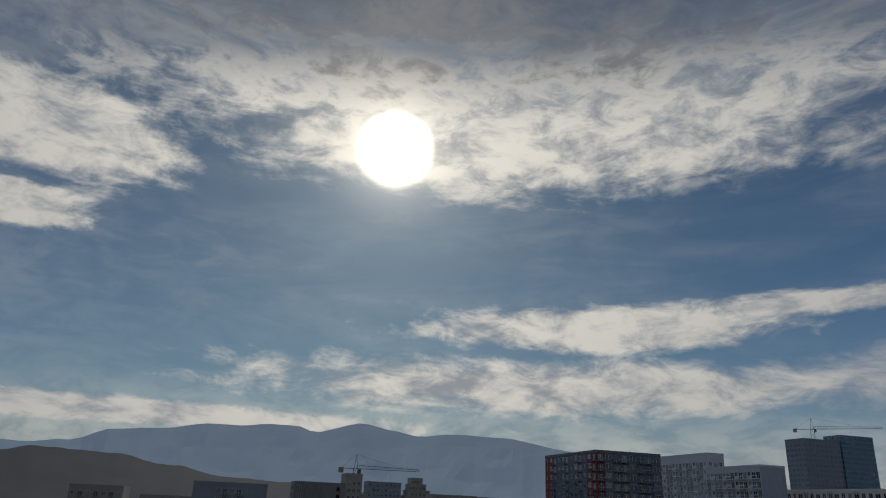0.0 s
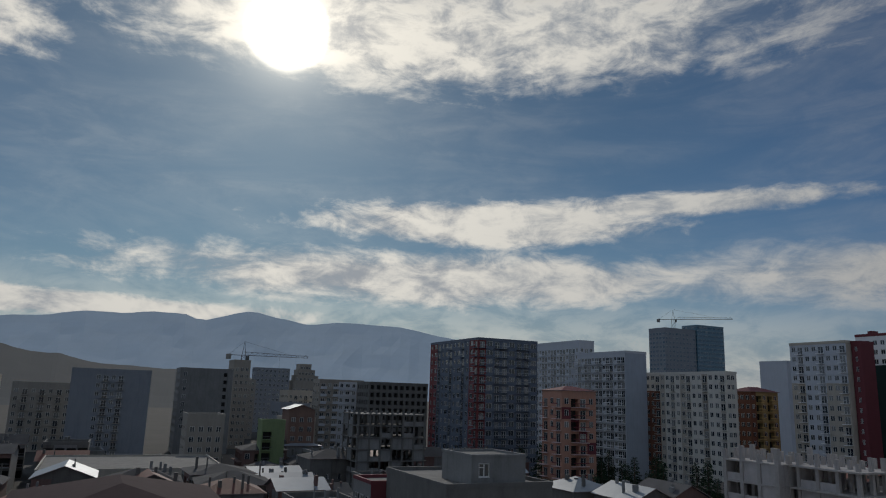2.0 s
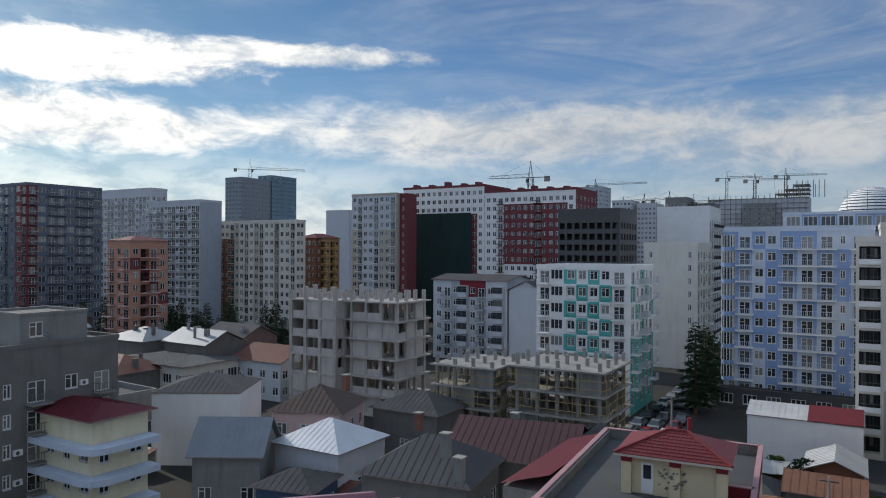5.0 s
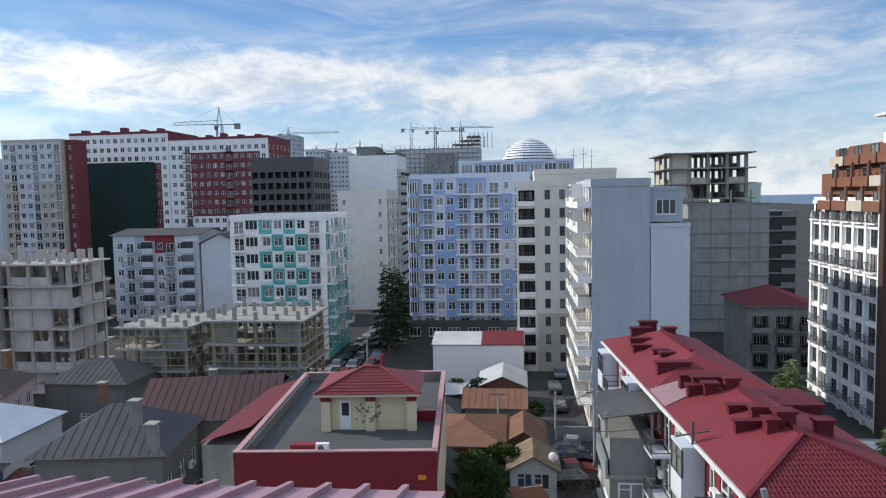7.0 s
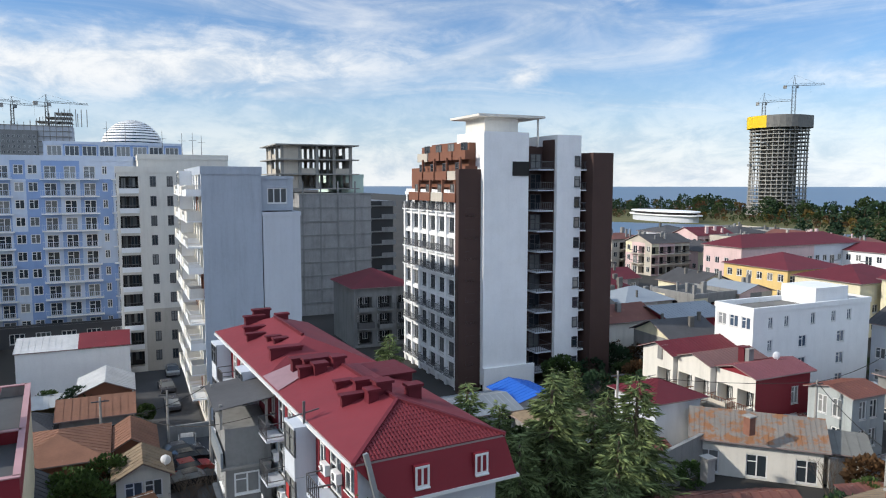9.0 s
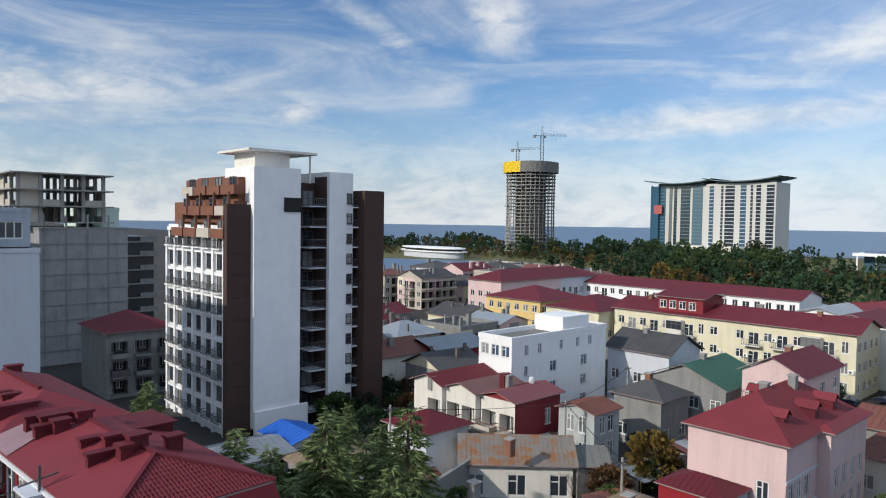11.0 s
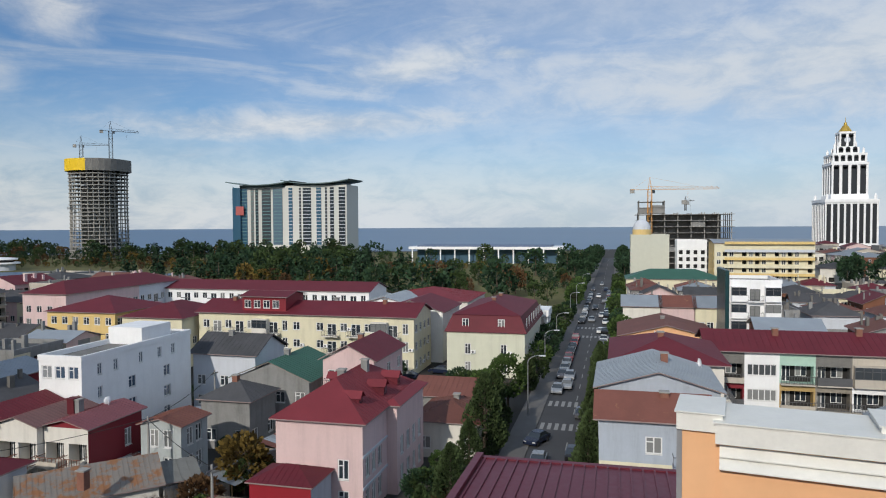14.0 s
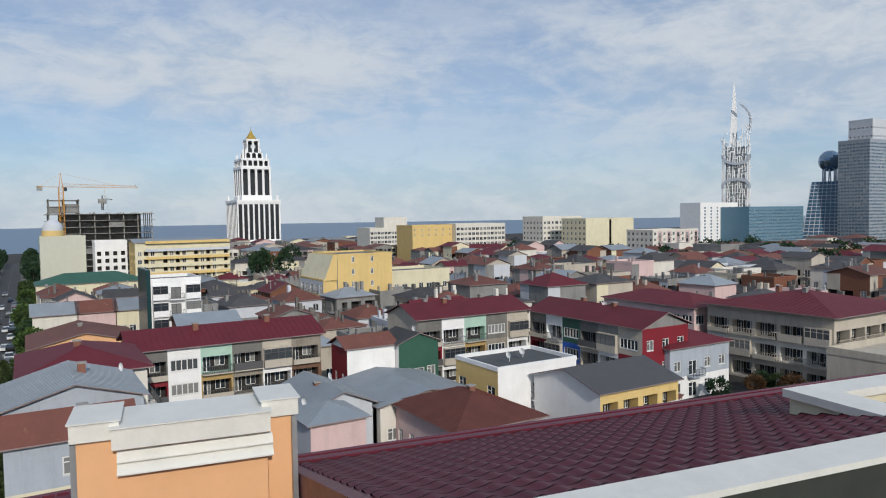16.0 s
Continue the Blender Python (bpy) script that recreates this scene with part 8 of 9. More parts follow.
def lattice_tower():
    t = thing("lattice_tower", "slender white and blue high-rise with a lattice front and needle", "tower", pose(534, -726, 0, 0, 0, -143.6))
    k = Kit()
    k.box(-11, 11, -10, 10, 0, 104, 0)
    for f in range(24):
        k.box(-11.3, 11.3, -10.3, 10.3, 4 + f * 4.2, 4.7 + f * 4.2, 1)
    part("wall", k, [BLUE_GLASS, PALE_GREY], t)
    k, rnd2 = Kit(), random.Random(8)
    for s in range(4):
        m = pose(0, 0, 0, 0, 0, 90 * s)
        for i in range(12):
            x, z = -14.5 + 29 * i / 11 + rnd2.uniform(-0.6, 0.6), rnd2.uniform(0, 6)
            top = 112 + (16 if i > 7 and s == 0 else 0) + rnd2.uniform(-3, 3)
            while z < top:
                e = rnd2.uniform(5, 15)
                k.beam(m @ Vector((x, -14, z)), m @ Vector((x + rnd2.uniform(-1.0, 1.0), -14, min(top, z + e))), 1.0)
                if rnd2.random() < 0.6:
                    k.beam(m @ Vector((x, -14, z + e)), m @ Vector((x + rnd2.choice((-2.6, 2.6)), -14, z + e)), 0.9)
                z += e + rnd2.uniform(0.5, 2.5)
    part("lattice", k, [WHITE], t)
    k = Kit()
    for s, z0, z1 in ((0, 58, 66), (0, 92, 84)):
        last = None
        for i in range(14):
            a = math.pi * (1.1 - 1.2 * i / 13)
            p = Vector((14.5 * math.cos(a), -14.6, z0 + (z1 - z0) * math.sin(a)))
            if last:
                k.beam(last, p, 3.2)
            last = p
    part("curved_band", k, [GREY_BLUE], t)
    k = Kit()
    k.ring([(-7, -4), (1.5, -4), (1.5, 4), (-7, 4)], 104, 150, 0, True, [(-5.5, -2), (0.5, -2), (0.5, 2), (-5.5, 2)])
    k.ring([(-4.8, -1.5), (0.2, -1.5), (0.2, 1.5), (-4.8, 1.5)], 150, 182, 0, True, [(-2.6, -0.3), (-2.0, -0.3), (-2.0, 0.3), (-2.6, 0.3)])
    part("needle", k, [WHITE], t)
    k, last = Kit(), None
    for i in range(13):
        s = i / 12
        p = Vector((14.5 + 1.6 * math.sin(s * 2.2) - 13 * s ** 2.4, -12, 122 + 32 * s ** 0.75))
        if last:
            k.beam(last, p, 3.0 - 1.6 * s)
        last = p
    part("horn", k, [GREY_BLUE], t)


lattice_tower()

# ---------------------------------------------------------------- filler streets of small houses
WALLS = [CREAM, PALE_GREY, BEIGE, BEIGE, PALE_YELLOW, PINK, GREY_WALL, GREY_WALL, TERRACOTTA]
ROOFS = [RED_METAL, BROWN_METAL, BROWN_METAL, GREY_METAL, OLD_ROOF, OLD_ROOF]
LABELS = {RED_METAL.name: "burgundy sheet", BROWN_METAL.name: "rusty brown", GREY_METAL.name: "grey zinc", OLD_ROOF.name: "old dark", RED_LIGHT.name: "red sheet"}
NAMES = {CREAM.name: "cream", PALE_GREY.name: "pale grey", BEIGE.name: "beige", WHITE.name: "white", PALE_YELLOW.name: "pale yellow", PINK.name: "pink", GREY_WALL.name: "grey cement", TERRACOTTA.name: "brown brick"}

# Stained renders, dimmed in base colour to stand for the backlit side's shade.
SHADE_WEATHERED = paint("shade_dimmed_weathered_render", (0.15, 0.142, 0.13), 0.9, var=0.25, scale=0.4, streak=0.3)
SHADE_PINK = paint("shade_dimmed_pink_render", (0.19, 0.12, 0.105), 0.9, var=0.2, scale=0.4, streak=0.25)
SHADE_WALLS, DULL_ROOFS = [SHADE_WEATHERED, SHADE_WEATHERED, DARK_CONCRETE, SHADE_PINK, GREY_WALL], [OLD_ROOF, OLD_ROOF, BROWN_METAL, OLD_ROOF, GREY_METAL]
NAMES[SHADE_WEATHERED.name], NAMES[SHADE_PINK.name], NAMES[DARK_CONCRETE.name] = "shade-dimmed weathered grey", "shade-dimmed pink", "dark grey"


def merge(tops, name, label):
    """Joins far houses, too small to tell apart, into one object."""
    vs, fs, ms, mats, n = [], [], [], [], 0
    for t in tops:
        for o in t.children:
            me, m = o.data, t.matrix_basis @ o.matrix_basis
            slots = []
            for mt in me.materials:
                if mt not in mats:
                    mats.append(mt)
                slots.append(mats.index(mt))
            vs += [tuple(m @ v.co) for v in me.vertices]
            for p in me.polygons:
                fs.append(tuple(n + i for i in p.vertices))
                ms.append(slots[p.material_index])
            n += len(me.vertices)
        for o in (*t.children, t):
            bpy.data.objects.remove(o)
    k = Kit()
    k.v, k.f, k.m = vs, fs, ms
    tagged(part(name, k, mats), label, "houses", kind="stuff")


def quarter(x0, x1, y0, y1, step, seed, hmin, hmax, seen, keep=0.92, clear=(), far=False, dull=False):
    rnd, tops = random.Random(seed), []
    x = x0
    while x < x1:
        y = y0
        while y < y1:
            if rnd.random() < keep and not any(a < x + step and x < b and c < y + step and y < d for a, b, c, d in clear):
                w, d = step * rnd.uniform(0.62, 0.86), step * rnd.uniform(0.62, 0.86)
                px, py = x + rnd.uniform(0, step - w), y + rnd.uniform(0, step - d)
                h = rnd.choice([3.2, 6.2, 6.2, 9.2, 9.4, 12.2])
                h = max(hmin, min(hmax, h))
                wall, rf = rnd.choice(SHADE_WALLS if dull else WALLS), rnd.choice(DULL_ROOFS if dull else ROOFS)
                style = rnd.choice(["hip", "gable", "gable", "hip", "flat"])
                other, pick = rnd.sample(SHADE_WALLS if dull else WALLS, 2), rnd.randrange(99)
                tone = lambda c, r, q=pick: (0, 0, 1, 0, 2, 0, 0, 1)[(c * 3 + r * 5 + q) % 8]
                sides = {s: Face(spread(max(2, int((w if s in "fb" else d) / 2.75)), w if s in "fb" else d, rnd.choice(["wo", "wod", "wdo", "wn", "oo", "oow"]), 1.4), first=1.0, floor=3.0, colours=tone) for s in seen}
                tops.append(block("house", NAMES[wall.name] + " town house under " + {"hip": "a " + LABELS[rf.name] + " hip roof", "gable": "a " + LABELS[rf.name] + " gable roof", "flat": "a flat felt roof"}[style], "house", px, px + w, py, py + d, h, [wall, *other], sides, joined=True, roof=style, roof_mat=rf if style != "flat" else FELT, rise=rnd.uniform(1.4, 2.6), over=0.5, turn=rnd.uniform(-4, 4), group="small town houses", balcony=2.4))
                if not far:
                    q = Kit()
                    for _ in range(rnd.randrange(2, 7)):
                        cx, cy, cs = rnd.uniform(1, w - 1), rnd.uniform(1, d - 1), rnd.uniform(0.3, 1.0)
                        q.box(cx, cx + cs, cy, cy + cs * 0.7, h - 0.3, h + (rnd.uniform(1.2, 2.2) if style == "flat" else rnd.uniform(2.0, 3.2)))
                    part("roof_clutter", q, [rnd.choice([GREY_WALL, SHADE_WEATHERED, wall])], tops[-1], kind="stuff")
            y += step
        x += step
    if far:
        merge(tops, "far_houses", "crowded distant town houses with red and grey roofs")


quarter(112, 250, -180, -84, 12.5, 21, 6.2, 12.4, "lb", 0.95, clear=((150, 195, -110, -55),))
quarter(108, 152, -84, -32, 12.5, 22, 6.2, 9.4, "lb", 0.95)
quarter(180, 260, -84, -4, 13.5, 23, 3.2, 6.4, "lb", 0.9, clear=((262, 320, -70, 0),))
quarter(60, 112, -190, -126, 13, 24, 6.2, 12.4, "lb", 0.95)
quarter(130, 330, -280, -182, 14, 25, 9.0, 12.4, "lb", 0.9, clear=((245, 340, -310, -256),), far=True)
quarter(70, 250, -420, -285, 19, 26, 9.0, 12.4, "lb", 0.85, clear=((245, 340, -310, -256),), far=True)
quarter(340, 640, -330, -70, 22, 27, 6.2, 9.4, "lb", 0.8, clear=((425, 455, -240, -190), (350, 380, -260, -190), (410, 455, -70, 0)), far=True)
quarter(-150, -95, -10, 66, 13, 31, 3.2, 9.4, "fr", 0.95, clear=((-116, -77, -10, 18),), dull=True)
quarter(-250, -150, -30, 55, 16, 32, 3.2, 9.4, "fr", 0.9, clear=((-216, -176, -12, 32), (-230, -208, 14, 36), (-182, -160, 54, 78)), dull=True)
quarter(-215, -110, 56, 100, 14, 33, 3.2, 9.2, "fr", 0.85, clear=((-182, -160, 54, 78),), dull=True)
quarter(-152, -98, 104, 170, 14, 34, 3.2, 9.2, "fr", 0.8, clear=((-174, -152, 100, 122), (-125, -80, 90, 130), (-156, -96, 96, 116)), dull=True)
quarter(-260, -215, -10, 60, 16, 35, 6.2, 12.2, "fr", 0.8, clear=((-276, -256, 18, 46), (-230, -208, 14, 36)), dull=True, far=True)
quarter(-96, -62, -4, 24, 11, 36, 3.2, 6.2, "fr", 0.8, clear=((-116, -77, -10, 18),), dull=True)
quarter(-62, -30, 118, 150, 13, 37, 3.2, 9.0, "fr", 0.8, clear=((-50, -20, 100, 150),))
quarter(136, 230, 138, 210, 18, 38, 6.2, 9.4, "lf", 0.6)
quarter(64, 112, 92, 150, 13, 39, 3.2, 6.4, "lf", 0.8)
quarter(62, 76, 68, 92, 12, 41, 3.2, 6.2, "lf", 0.9)

# near houses on the sunward side
block("apartment_house", "shade-dimmed weathered grey cement apartment house with patched balconies", "apartment building", -88, -70.5, 35, 48.5, 17.3, [DARK_CONCRETE, GREY_WALL], {"r": Face([(1.8, "n"), (4.6, "d"), (8.2, "w"), (11.6, "d")], first=0.9, floor=2.9), "f": Face([(2.0, "w"), (5.4, "s"), (9.0, "d"), (12.4, "w"), (15.6, "n")], first=0.9, floor=2.9)}, parapet=0.3, acs=0.4, balcony=2.2, slab=GREY_WALL, rail=DARK_CONCRETE)
block("stair_hut", "grey stair hut on the cement house roof", "roof hut", -79, -71.5, 38.5, 45.5, 3.2, [GREY_WALL], {"r": Face([(1.6, "w")], first=0.9, floor=3.0)}, base=17.2, parapet=0.15)
block("house", "red-sided wing of the cement house with cluttered balconies", "house", -95, -88.2, 33, 44, 15.6, [BRICK_RED, GREY_WALL], {"f": Face(spread(3, 6.8, "d", 1.4), first=0.9, floor=2.9, colours=lambda c, r: 1)}, parapet=0.3)
block("apartment_house", "pink apartment house with a wide dark hip roof", "apartment building", -112, -79.3, -8, 16, 12.6, [SHADE_PINK, GREY_WALL], {"r": Face(spread(8, 24, "wwd"), first=1.0, floor=3.2), "b": Face(spread(9, 32, "w"), first=1.0, floor=3.2)}, roof="hip", roof_mat=paint("purple_brown_sheet", (0.05, 0.03, 0.034), 0.9, var=0.25, spec=0.1), rise=3.2)
block("hall", "wide low hall with a flat felt roof", "hall", -214, -180, -10, 30, 8.0, [BEIGE], {"r": Face(spread(9, 40, "w"), first=3.0, floor=4)}, parapet=0.3)

# ---------------------------------------------------------------- trees
BARK = paint("bark", (0.10, 0.075, 0.055), 0.95, var=0.3, scale=3.0)
GREENS = {"cedar": leaf("cedar_needles", (0.115, 0.15, 0.065), 0.6), "cypress": leaf("cypress_scales", (0.045, 0.068, 0.028)), "broad": leaf("green_leaves", (0.05, 0.085, 0.025)), "autumn": leaf("autumn_leaves", (0.12, 0.08, 0.022)), "rust": leaf("rust_leaves", (0.085, 0.045, 0.022)), "pine": leaf("pine_needles", (0.022, 0.046, 0.024)), "park": leaf("park_leaves", (0.032, 0.052, 0.018))}


YARDS = ((59.5, 76, 22, 31), (54, 60, 27, 34), (60, 67, 51, 59), (54, 61, 56.5, 68), (66.5, 73.5, 46, 51.5), (48, 55, 55, 63), (65, 88, 58, 67), (44, 59, 38, 49), (40, 50, 24, 31), (74.5, 82, 42, 49.5), (82, 95, 38, 50), (90, 99, 50, 60), (84, 96, 30, 37), (78, 88, 15, 23), (88, 97, 16, 26), (40, 600, 0, 13.4), (86, 104, 78, 88), (74, 85, 80, 90), (64, 78, 68, 92), (38, 62, 72, 99), (33, 46, 30, 40), (118, 150, 15, 80))


def crown_points(style, h, r, n, rnd):
    limbs = []
    if style == "cedar":
        for i in range(74):
            layer = (i + rnd.random()) / 74
            a = i * 2.4 + rnd.gauss(0, 0.3)
            limbs.append((h * (0.10 + 0.88 * layer), a, r * (1 - layer) ** 0.8 * rnd.uniform(0.55, 1.15) + 0.15))
    for _ in range(n):
        if style == "cedar":
            z, a, reach = rnd.choices(limbs, [q[2] for q in limbs])[0]
            s = rnd.random() ** 0.75
            side = rnd.gauss(0, 0.16) * reach * (1.15 - s)
            x, y = reach * s, side
            droop = -0.10 * reach * s - 0.22 * reach * s * s + 0.12 * reach * s
            px, py = x * math.cos(a) - y * math.sin(a), x * math.sin(a) + y * math.cos(a)
            f = a + rnd.gauss(0, 0.7)
            yield (px, py, z + droop + rnd.gauss(0, 0.05)), (math.cos(f), math.sin(f), rnd.uniform(-0.7, 0.15))
        elif style == "cypress":
            layer = rnd.random()
            z = h * (0.04 + 0.95 * layer)
            prof = min(1.0, (1 - layer) * 1.7) ** 0.7 * min(1.0, layer * 6 + 0.45)
            rr, a = r * prof * rnd.uniform(0.7, 1.08), rnd.random() * 2 * math.pi
            rr *= 1 + 0.22 * math.sin(3 * a + z * 1.7)
            yield (rr * math.cos(a), rr * math.sin(a), z), (math.cos(a) * 0.6, math.sin(a) * 0.6, 0.8)
        else:
            while True:
                v = Vector((rnd.uniform(-1, 1), rnd.uniform(-1, 1), rnd.uniform(-1, 1)))
                if v.length < 1 and noise.noise(v * 2.3 + Vector((h, r, n))) > -0.12 and v.length > 0.45:
                    break
            yield (v.x * r, v.y * r, h * 0.62 + v.z * h * 0.38), (v.x, v.y, v.z + 0.3)


def tree_data(style, h, r, n, size, seed):
    def make():
        rnd, k, t = random.Random(seed), Kit(), Kit()
        for p, d in crown_points(style, h, r, n, rnd):
            blade(k, p, d, size * rnd.uniform(0.6, 1.4), rnd, 0, 0.085 if style == "cedar" else 0.4)
        t.cyl(0, 0, 0.03 * h, 0, h * (0.92 if style != "broad" else 0.5), 7, 0, 0.006 * h)
        for i in range(9 if style == "broad" else 14):
            a, z = i * 2.4, h * (0.2 + 0.055 * i) if style != "broad" else h * (0.3 + 0.02 * i)
            q = 0.7 * r * (1 - z / h) if style != "broad" else 0.6 * r
            t.beam((0, 0, z), (q * math.cos(a), q * math.sin(a), z + (q * -0.05 if style == "cedar" else q * 0.8)), 0.012 * h, 0, 0.004 * h)
        return t.data("trunk", [BARK]), k
    return shared((style, h, r, n, size, seed), make)


def tree(x, y, style, h, r, n, size, seed, colour, label, scale=1.0, z=0.0):
    trunk, k = tree_data(style, h, r, n, size, seed)
    crown = shared(("crown", style, h, r, n, size, seed, colour), lambda: k.data("crown", [GREENS[colour]]))
    t = thing("tree", label, "tree", pose(x, y, z, 0, 0, (x * 37 + y * 11) % 360) @ Matrix.Scale(scale, 4), "trees")
    part("trunk", trunk, None, t)
    part("crown", crown, None, t)


for i, (x, y, s) in enumerate(((23.5, 47, 0.95), (27.5, 41.5, 1.05), (30.5, 45.5, 1.0), (33.5, 39.5, 1.06), (29.5, 36.5, 0.85), (36, 46, 0.8), (26, 71, 0.85), (24.0, 40, 0.8), (34, 50, 0.85))):
    tree(x, y, "cedar", 12.6, 4.9, 9500, 0.66, 40 + i % 3, "cedar", "dark green cedar with drooping layered branches", s)
for i, (x, y, s) in enumerate(((21, 52, 0.8), (26.5, 34, 0.75), (31.5, 42, 0.9), (28, 50, 0.75), (22, 58, 0.7), (44, 62, 0.6), (36.5, 43, 0.7))):
    tree(x, y, "cedar", 12.0, 4.4, 5500, 0.75, 50 + i % 2, "cedar", "dark green cedar with drooping layered branches", s)
rnd = random.Random(5)
for i in range(46):
    px, py = rnd.choice(((rnd.uniform(-12, -1), rnd.uniform(38, 92)), (rnd.uniform(20, 36), rnd.uniform(30, 56)), (rnd.uniform(51, 62), rnd.uniform(66, 78)), (rnd.uniform(61, 70), rnd.uniform(70, 100))))
    tree(px, py, "broad", 4.4, 2.2, 1300, 0.34, 88, rnd.choice(["park", "pine", "pine", "rust", "broad"]), "dark leafy shrub in a yard", rnd.uniform(0.5, 1.0))
rnd = random.Random(5)
for i in range(13):
    tree(66 + i * 4.2 + rnd.uniform(-0.8, 0.8), 2.5 + rnd.uniform(-0.3, 0.3), "cypress", 7.8, 1.45, 4200, 0.3, 60 + i % 3, "cypress", "clipped dark cypress at the kerb of the avenue", rnd.uniform(0.8, 1.1))
for x, y, s in ((72, 15.2, 0.75), (79, 14.8, 1.15), (86, 15.0, 1.0), (61, 14.6, 0.85), (112, 13.8, 0.7), (54, 15.4, 0.7)):
    tree(x, y, "cypress", 8.6, 1.8, 4200, 0.32, 70 + int(x) % 3, "cypress", "bushy dark evergreen beside the avenue", s)
for i in range(22):
    for y in (13.6, -0.4):
        if rnd.random() < 0.85 and not (y < 0 and i < 3):
            tree(108 + i * 9.5 + rnd.uniform(-2, 2), y + rnd.uniform(-0.6, 0.6), "broad", 6.5, 2.5, 700, 0.6, 89, rnd.choice(["park", "pine", "broad"]), "dark street tree along the avenue", rnd.uniform(0.7, 1.15))
tree(101, 15.5, "broad", 8.0, 2.8, 3000, 0.4, 81, "broad", "round green street tree")
tree(94, 17.5, "broad", 7.0, 2.4, 3000, 0.4, 81, "broad", "round green street tree")
tree(63, 36.5, "broad", 6.0, 2.4, 1100, 0.5, 82, "autumn", "yellow autumn tree between the houses")
tree(57, 37.5, "broad", 3.6, 2.0, 900, 0.4, 83, "rust", "rusty shrub between the houses")
for x, y, s in ((-3.6, 57.0, 0.85), (-4.4, 60.6, 0.75), (-1.9, 63.4, 0.7), (-4.0, 54.2, 0.7), (-5.6, 84.6, 0.55), (1.6, 83.0, 0.4), (2.2, 47.2, 0.5), (44, 44.5, 0.5), (47.5, 33.5, 0.6), (53, 21, 0.7), (-9.0, 67.5, 0.5), (1.5, 43, 0.45), (-8.6, 91, 0.5)):
    tree(x, y, "broad", 6.0, 2.6, 2400, 0.34, 84, "broad", "leafy green garden tree", s)
for i in range(120):
    px, py = rnd.uniform(46, 117), rnd.uniform(14, 92)
    if not any(a - 1 < px < b + 1 and c - 1 < py < d + 1 for a, b, c, d in YARDS):
        tree(px, py, "broad", 5.0, 2.4, 1500, 0.36, 87, rnd.choice(["park", "park", "pine", "pine", "rust", "broad"]), "leafy shrub in a back yard", rnd.uniform(0.4, 0.9))
TOWN = ((95, 107, -75, -11), (70, 96, -84, -74), (80, 98, -11, 1), (88, 96, -53, -37), (63, 72, -8, 2), (71, 81, -11, 2), (65, 87, -48, -23), (59, 74, -69, -36), (71, 83, -65, -50), (48, 62, -34, -9), (68, 81, -93, -78), (57, 81, -123, -100))
for i in range(70):
    px, py = rnd.uniform(52, 96), rnd.uniform(-98, -4)
    if not any(a - 1 < px < b + 1 and c - 1 < py < d + 1 for a, b, c, d in TOWN):
        tree(px, py, "broad", 5.0, 2.4, 1500, 0.36, 87, rnd.choice(["park", "pine", "rust"]), "leafy shrub in a back yard", rnd.uniform(0.4, 0.8))
for i in range(18):
    tree(-166 + i * 2.4 + rnd.uniform(-1.2, 1.2), 126 + rnd.uniform(-5, 6), "cedar", 13.0, 2.7, 3000, 0.7, 90 + i % 2, "pine", "dark conifer among the houses", rnd.uniform(0.75, 1.1))
for x, y, s in ((-188, 118, 1.0), (-183, 122, 1.1), (-178, 112, 0.9), (-133, 104, 0.8), (-127, 98, 0.9), (-141, 96, 0.7)):
    tree(x, y, "cedar", 13.0, 3.4, 3000, 0.7, 90, "pine", "dark conifer beside a low house", s)
for x, y, s in ((-23.4, 121, 1.0), (-23.2, 129, 0.92), (-23.6, 138, 0.8), (-23.2, 150, 0.8), (-34.2, 110, 0.55), (-23.4, 165, 0.8), (-23.2, 182, 0.8)):
    tree(x, y, "cedar", 15.5, 3.2, 6000, 0.7, 95, "pine", "tall dark cedar on the pavement of the narrow street", s)
for x, y, s in ((-130, 60, 0.9), (-121, 66, 1.0), (-140, 50, 0.8), (-112, 72, 0.8), (-128, 34, 0.8), (-96, 52, 0.7), (-160, 30, 0.9)):
    tree(x, y, "broad", 8.0, 4.0, 1400, 0.8, 86, "pine", "dark garden tree against the light", s)


def woods(name, label, spots, seed):
    rnd, k, t = random.Random(seed), Kit(), Kit()
    for x, y, h, style, m in spots:
        r = h * rnd.uniform(0.3, 0.42)
        for p, d in crown_points(style, h, r if style != "cedar" else r * 0.9, 270, rnd):
            blade(k, (x + p[0], y + p[1], p[2]), d, h * rnd.uniform(0.055, 0.135), rnd, m)
        t.beam((x, y, 0), (x, y, h * 0.7), 0.04 * h, 0, 0.01 * h)
    k.f += [tuple(i + len(k.v) for i in f) for f in t.f]
    k.m += [4] * len(t.f)
    k.v += t.v
    tagged(part(name, k, [GREENS["pine"], GREENS["park"], GREENS["autumn"], GREENS["rust"], BARK]), label, "trees", kind="stuff")


def spots(n, seed, inside):
    rnd, out = random.Random(seed), []
    while len(out) < n:
        x, y = rnd.uniform(200, 640), rnd.uniform(12, 620)
        if inside(x, y):
            m = rnd.choices([0, 1, 2, 3], [4.6, 3, 0.9, 1.0])[0]
            low = 0.3 if 380 < x < 470 and 30 < y < 146 and rnd.random() < 0.95 else (0.55 if 270 < x < 381 and 20 < y < 150 and rnd.random() < 0.85 else 1.0)
            out.append((x, y, low * rnd.choice([7.0, 8.5, 10.0, 11.5, 14.5]) * rnd.uniform(0.9, 1.1) * (0.75 if m > 1 else 1), rnd.choice(["broad", "broad", "cedar"]) if m == 0 else "broad", m))
    return out


def lake_side(x, y):
    return ((x - 292) / 75) ** 2 + ((y - 315) / 95) ** 2 < 1


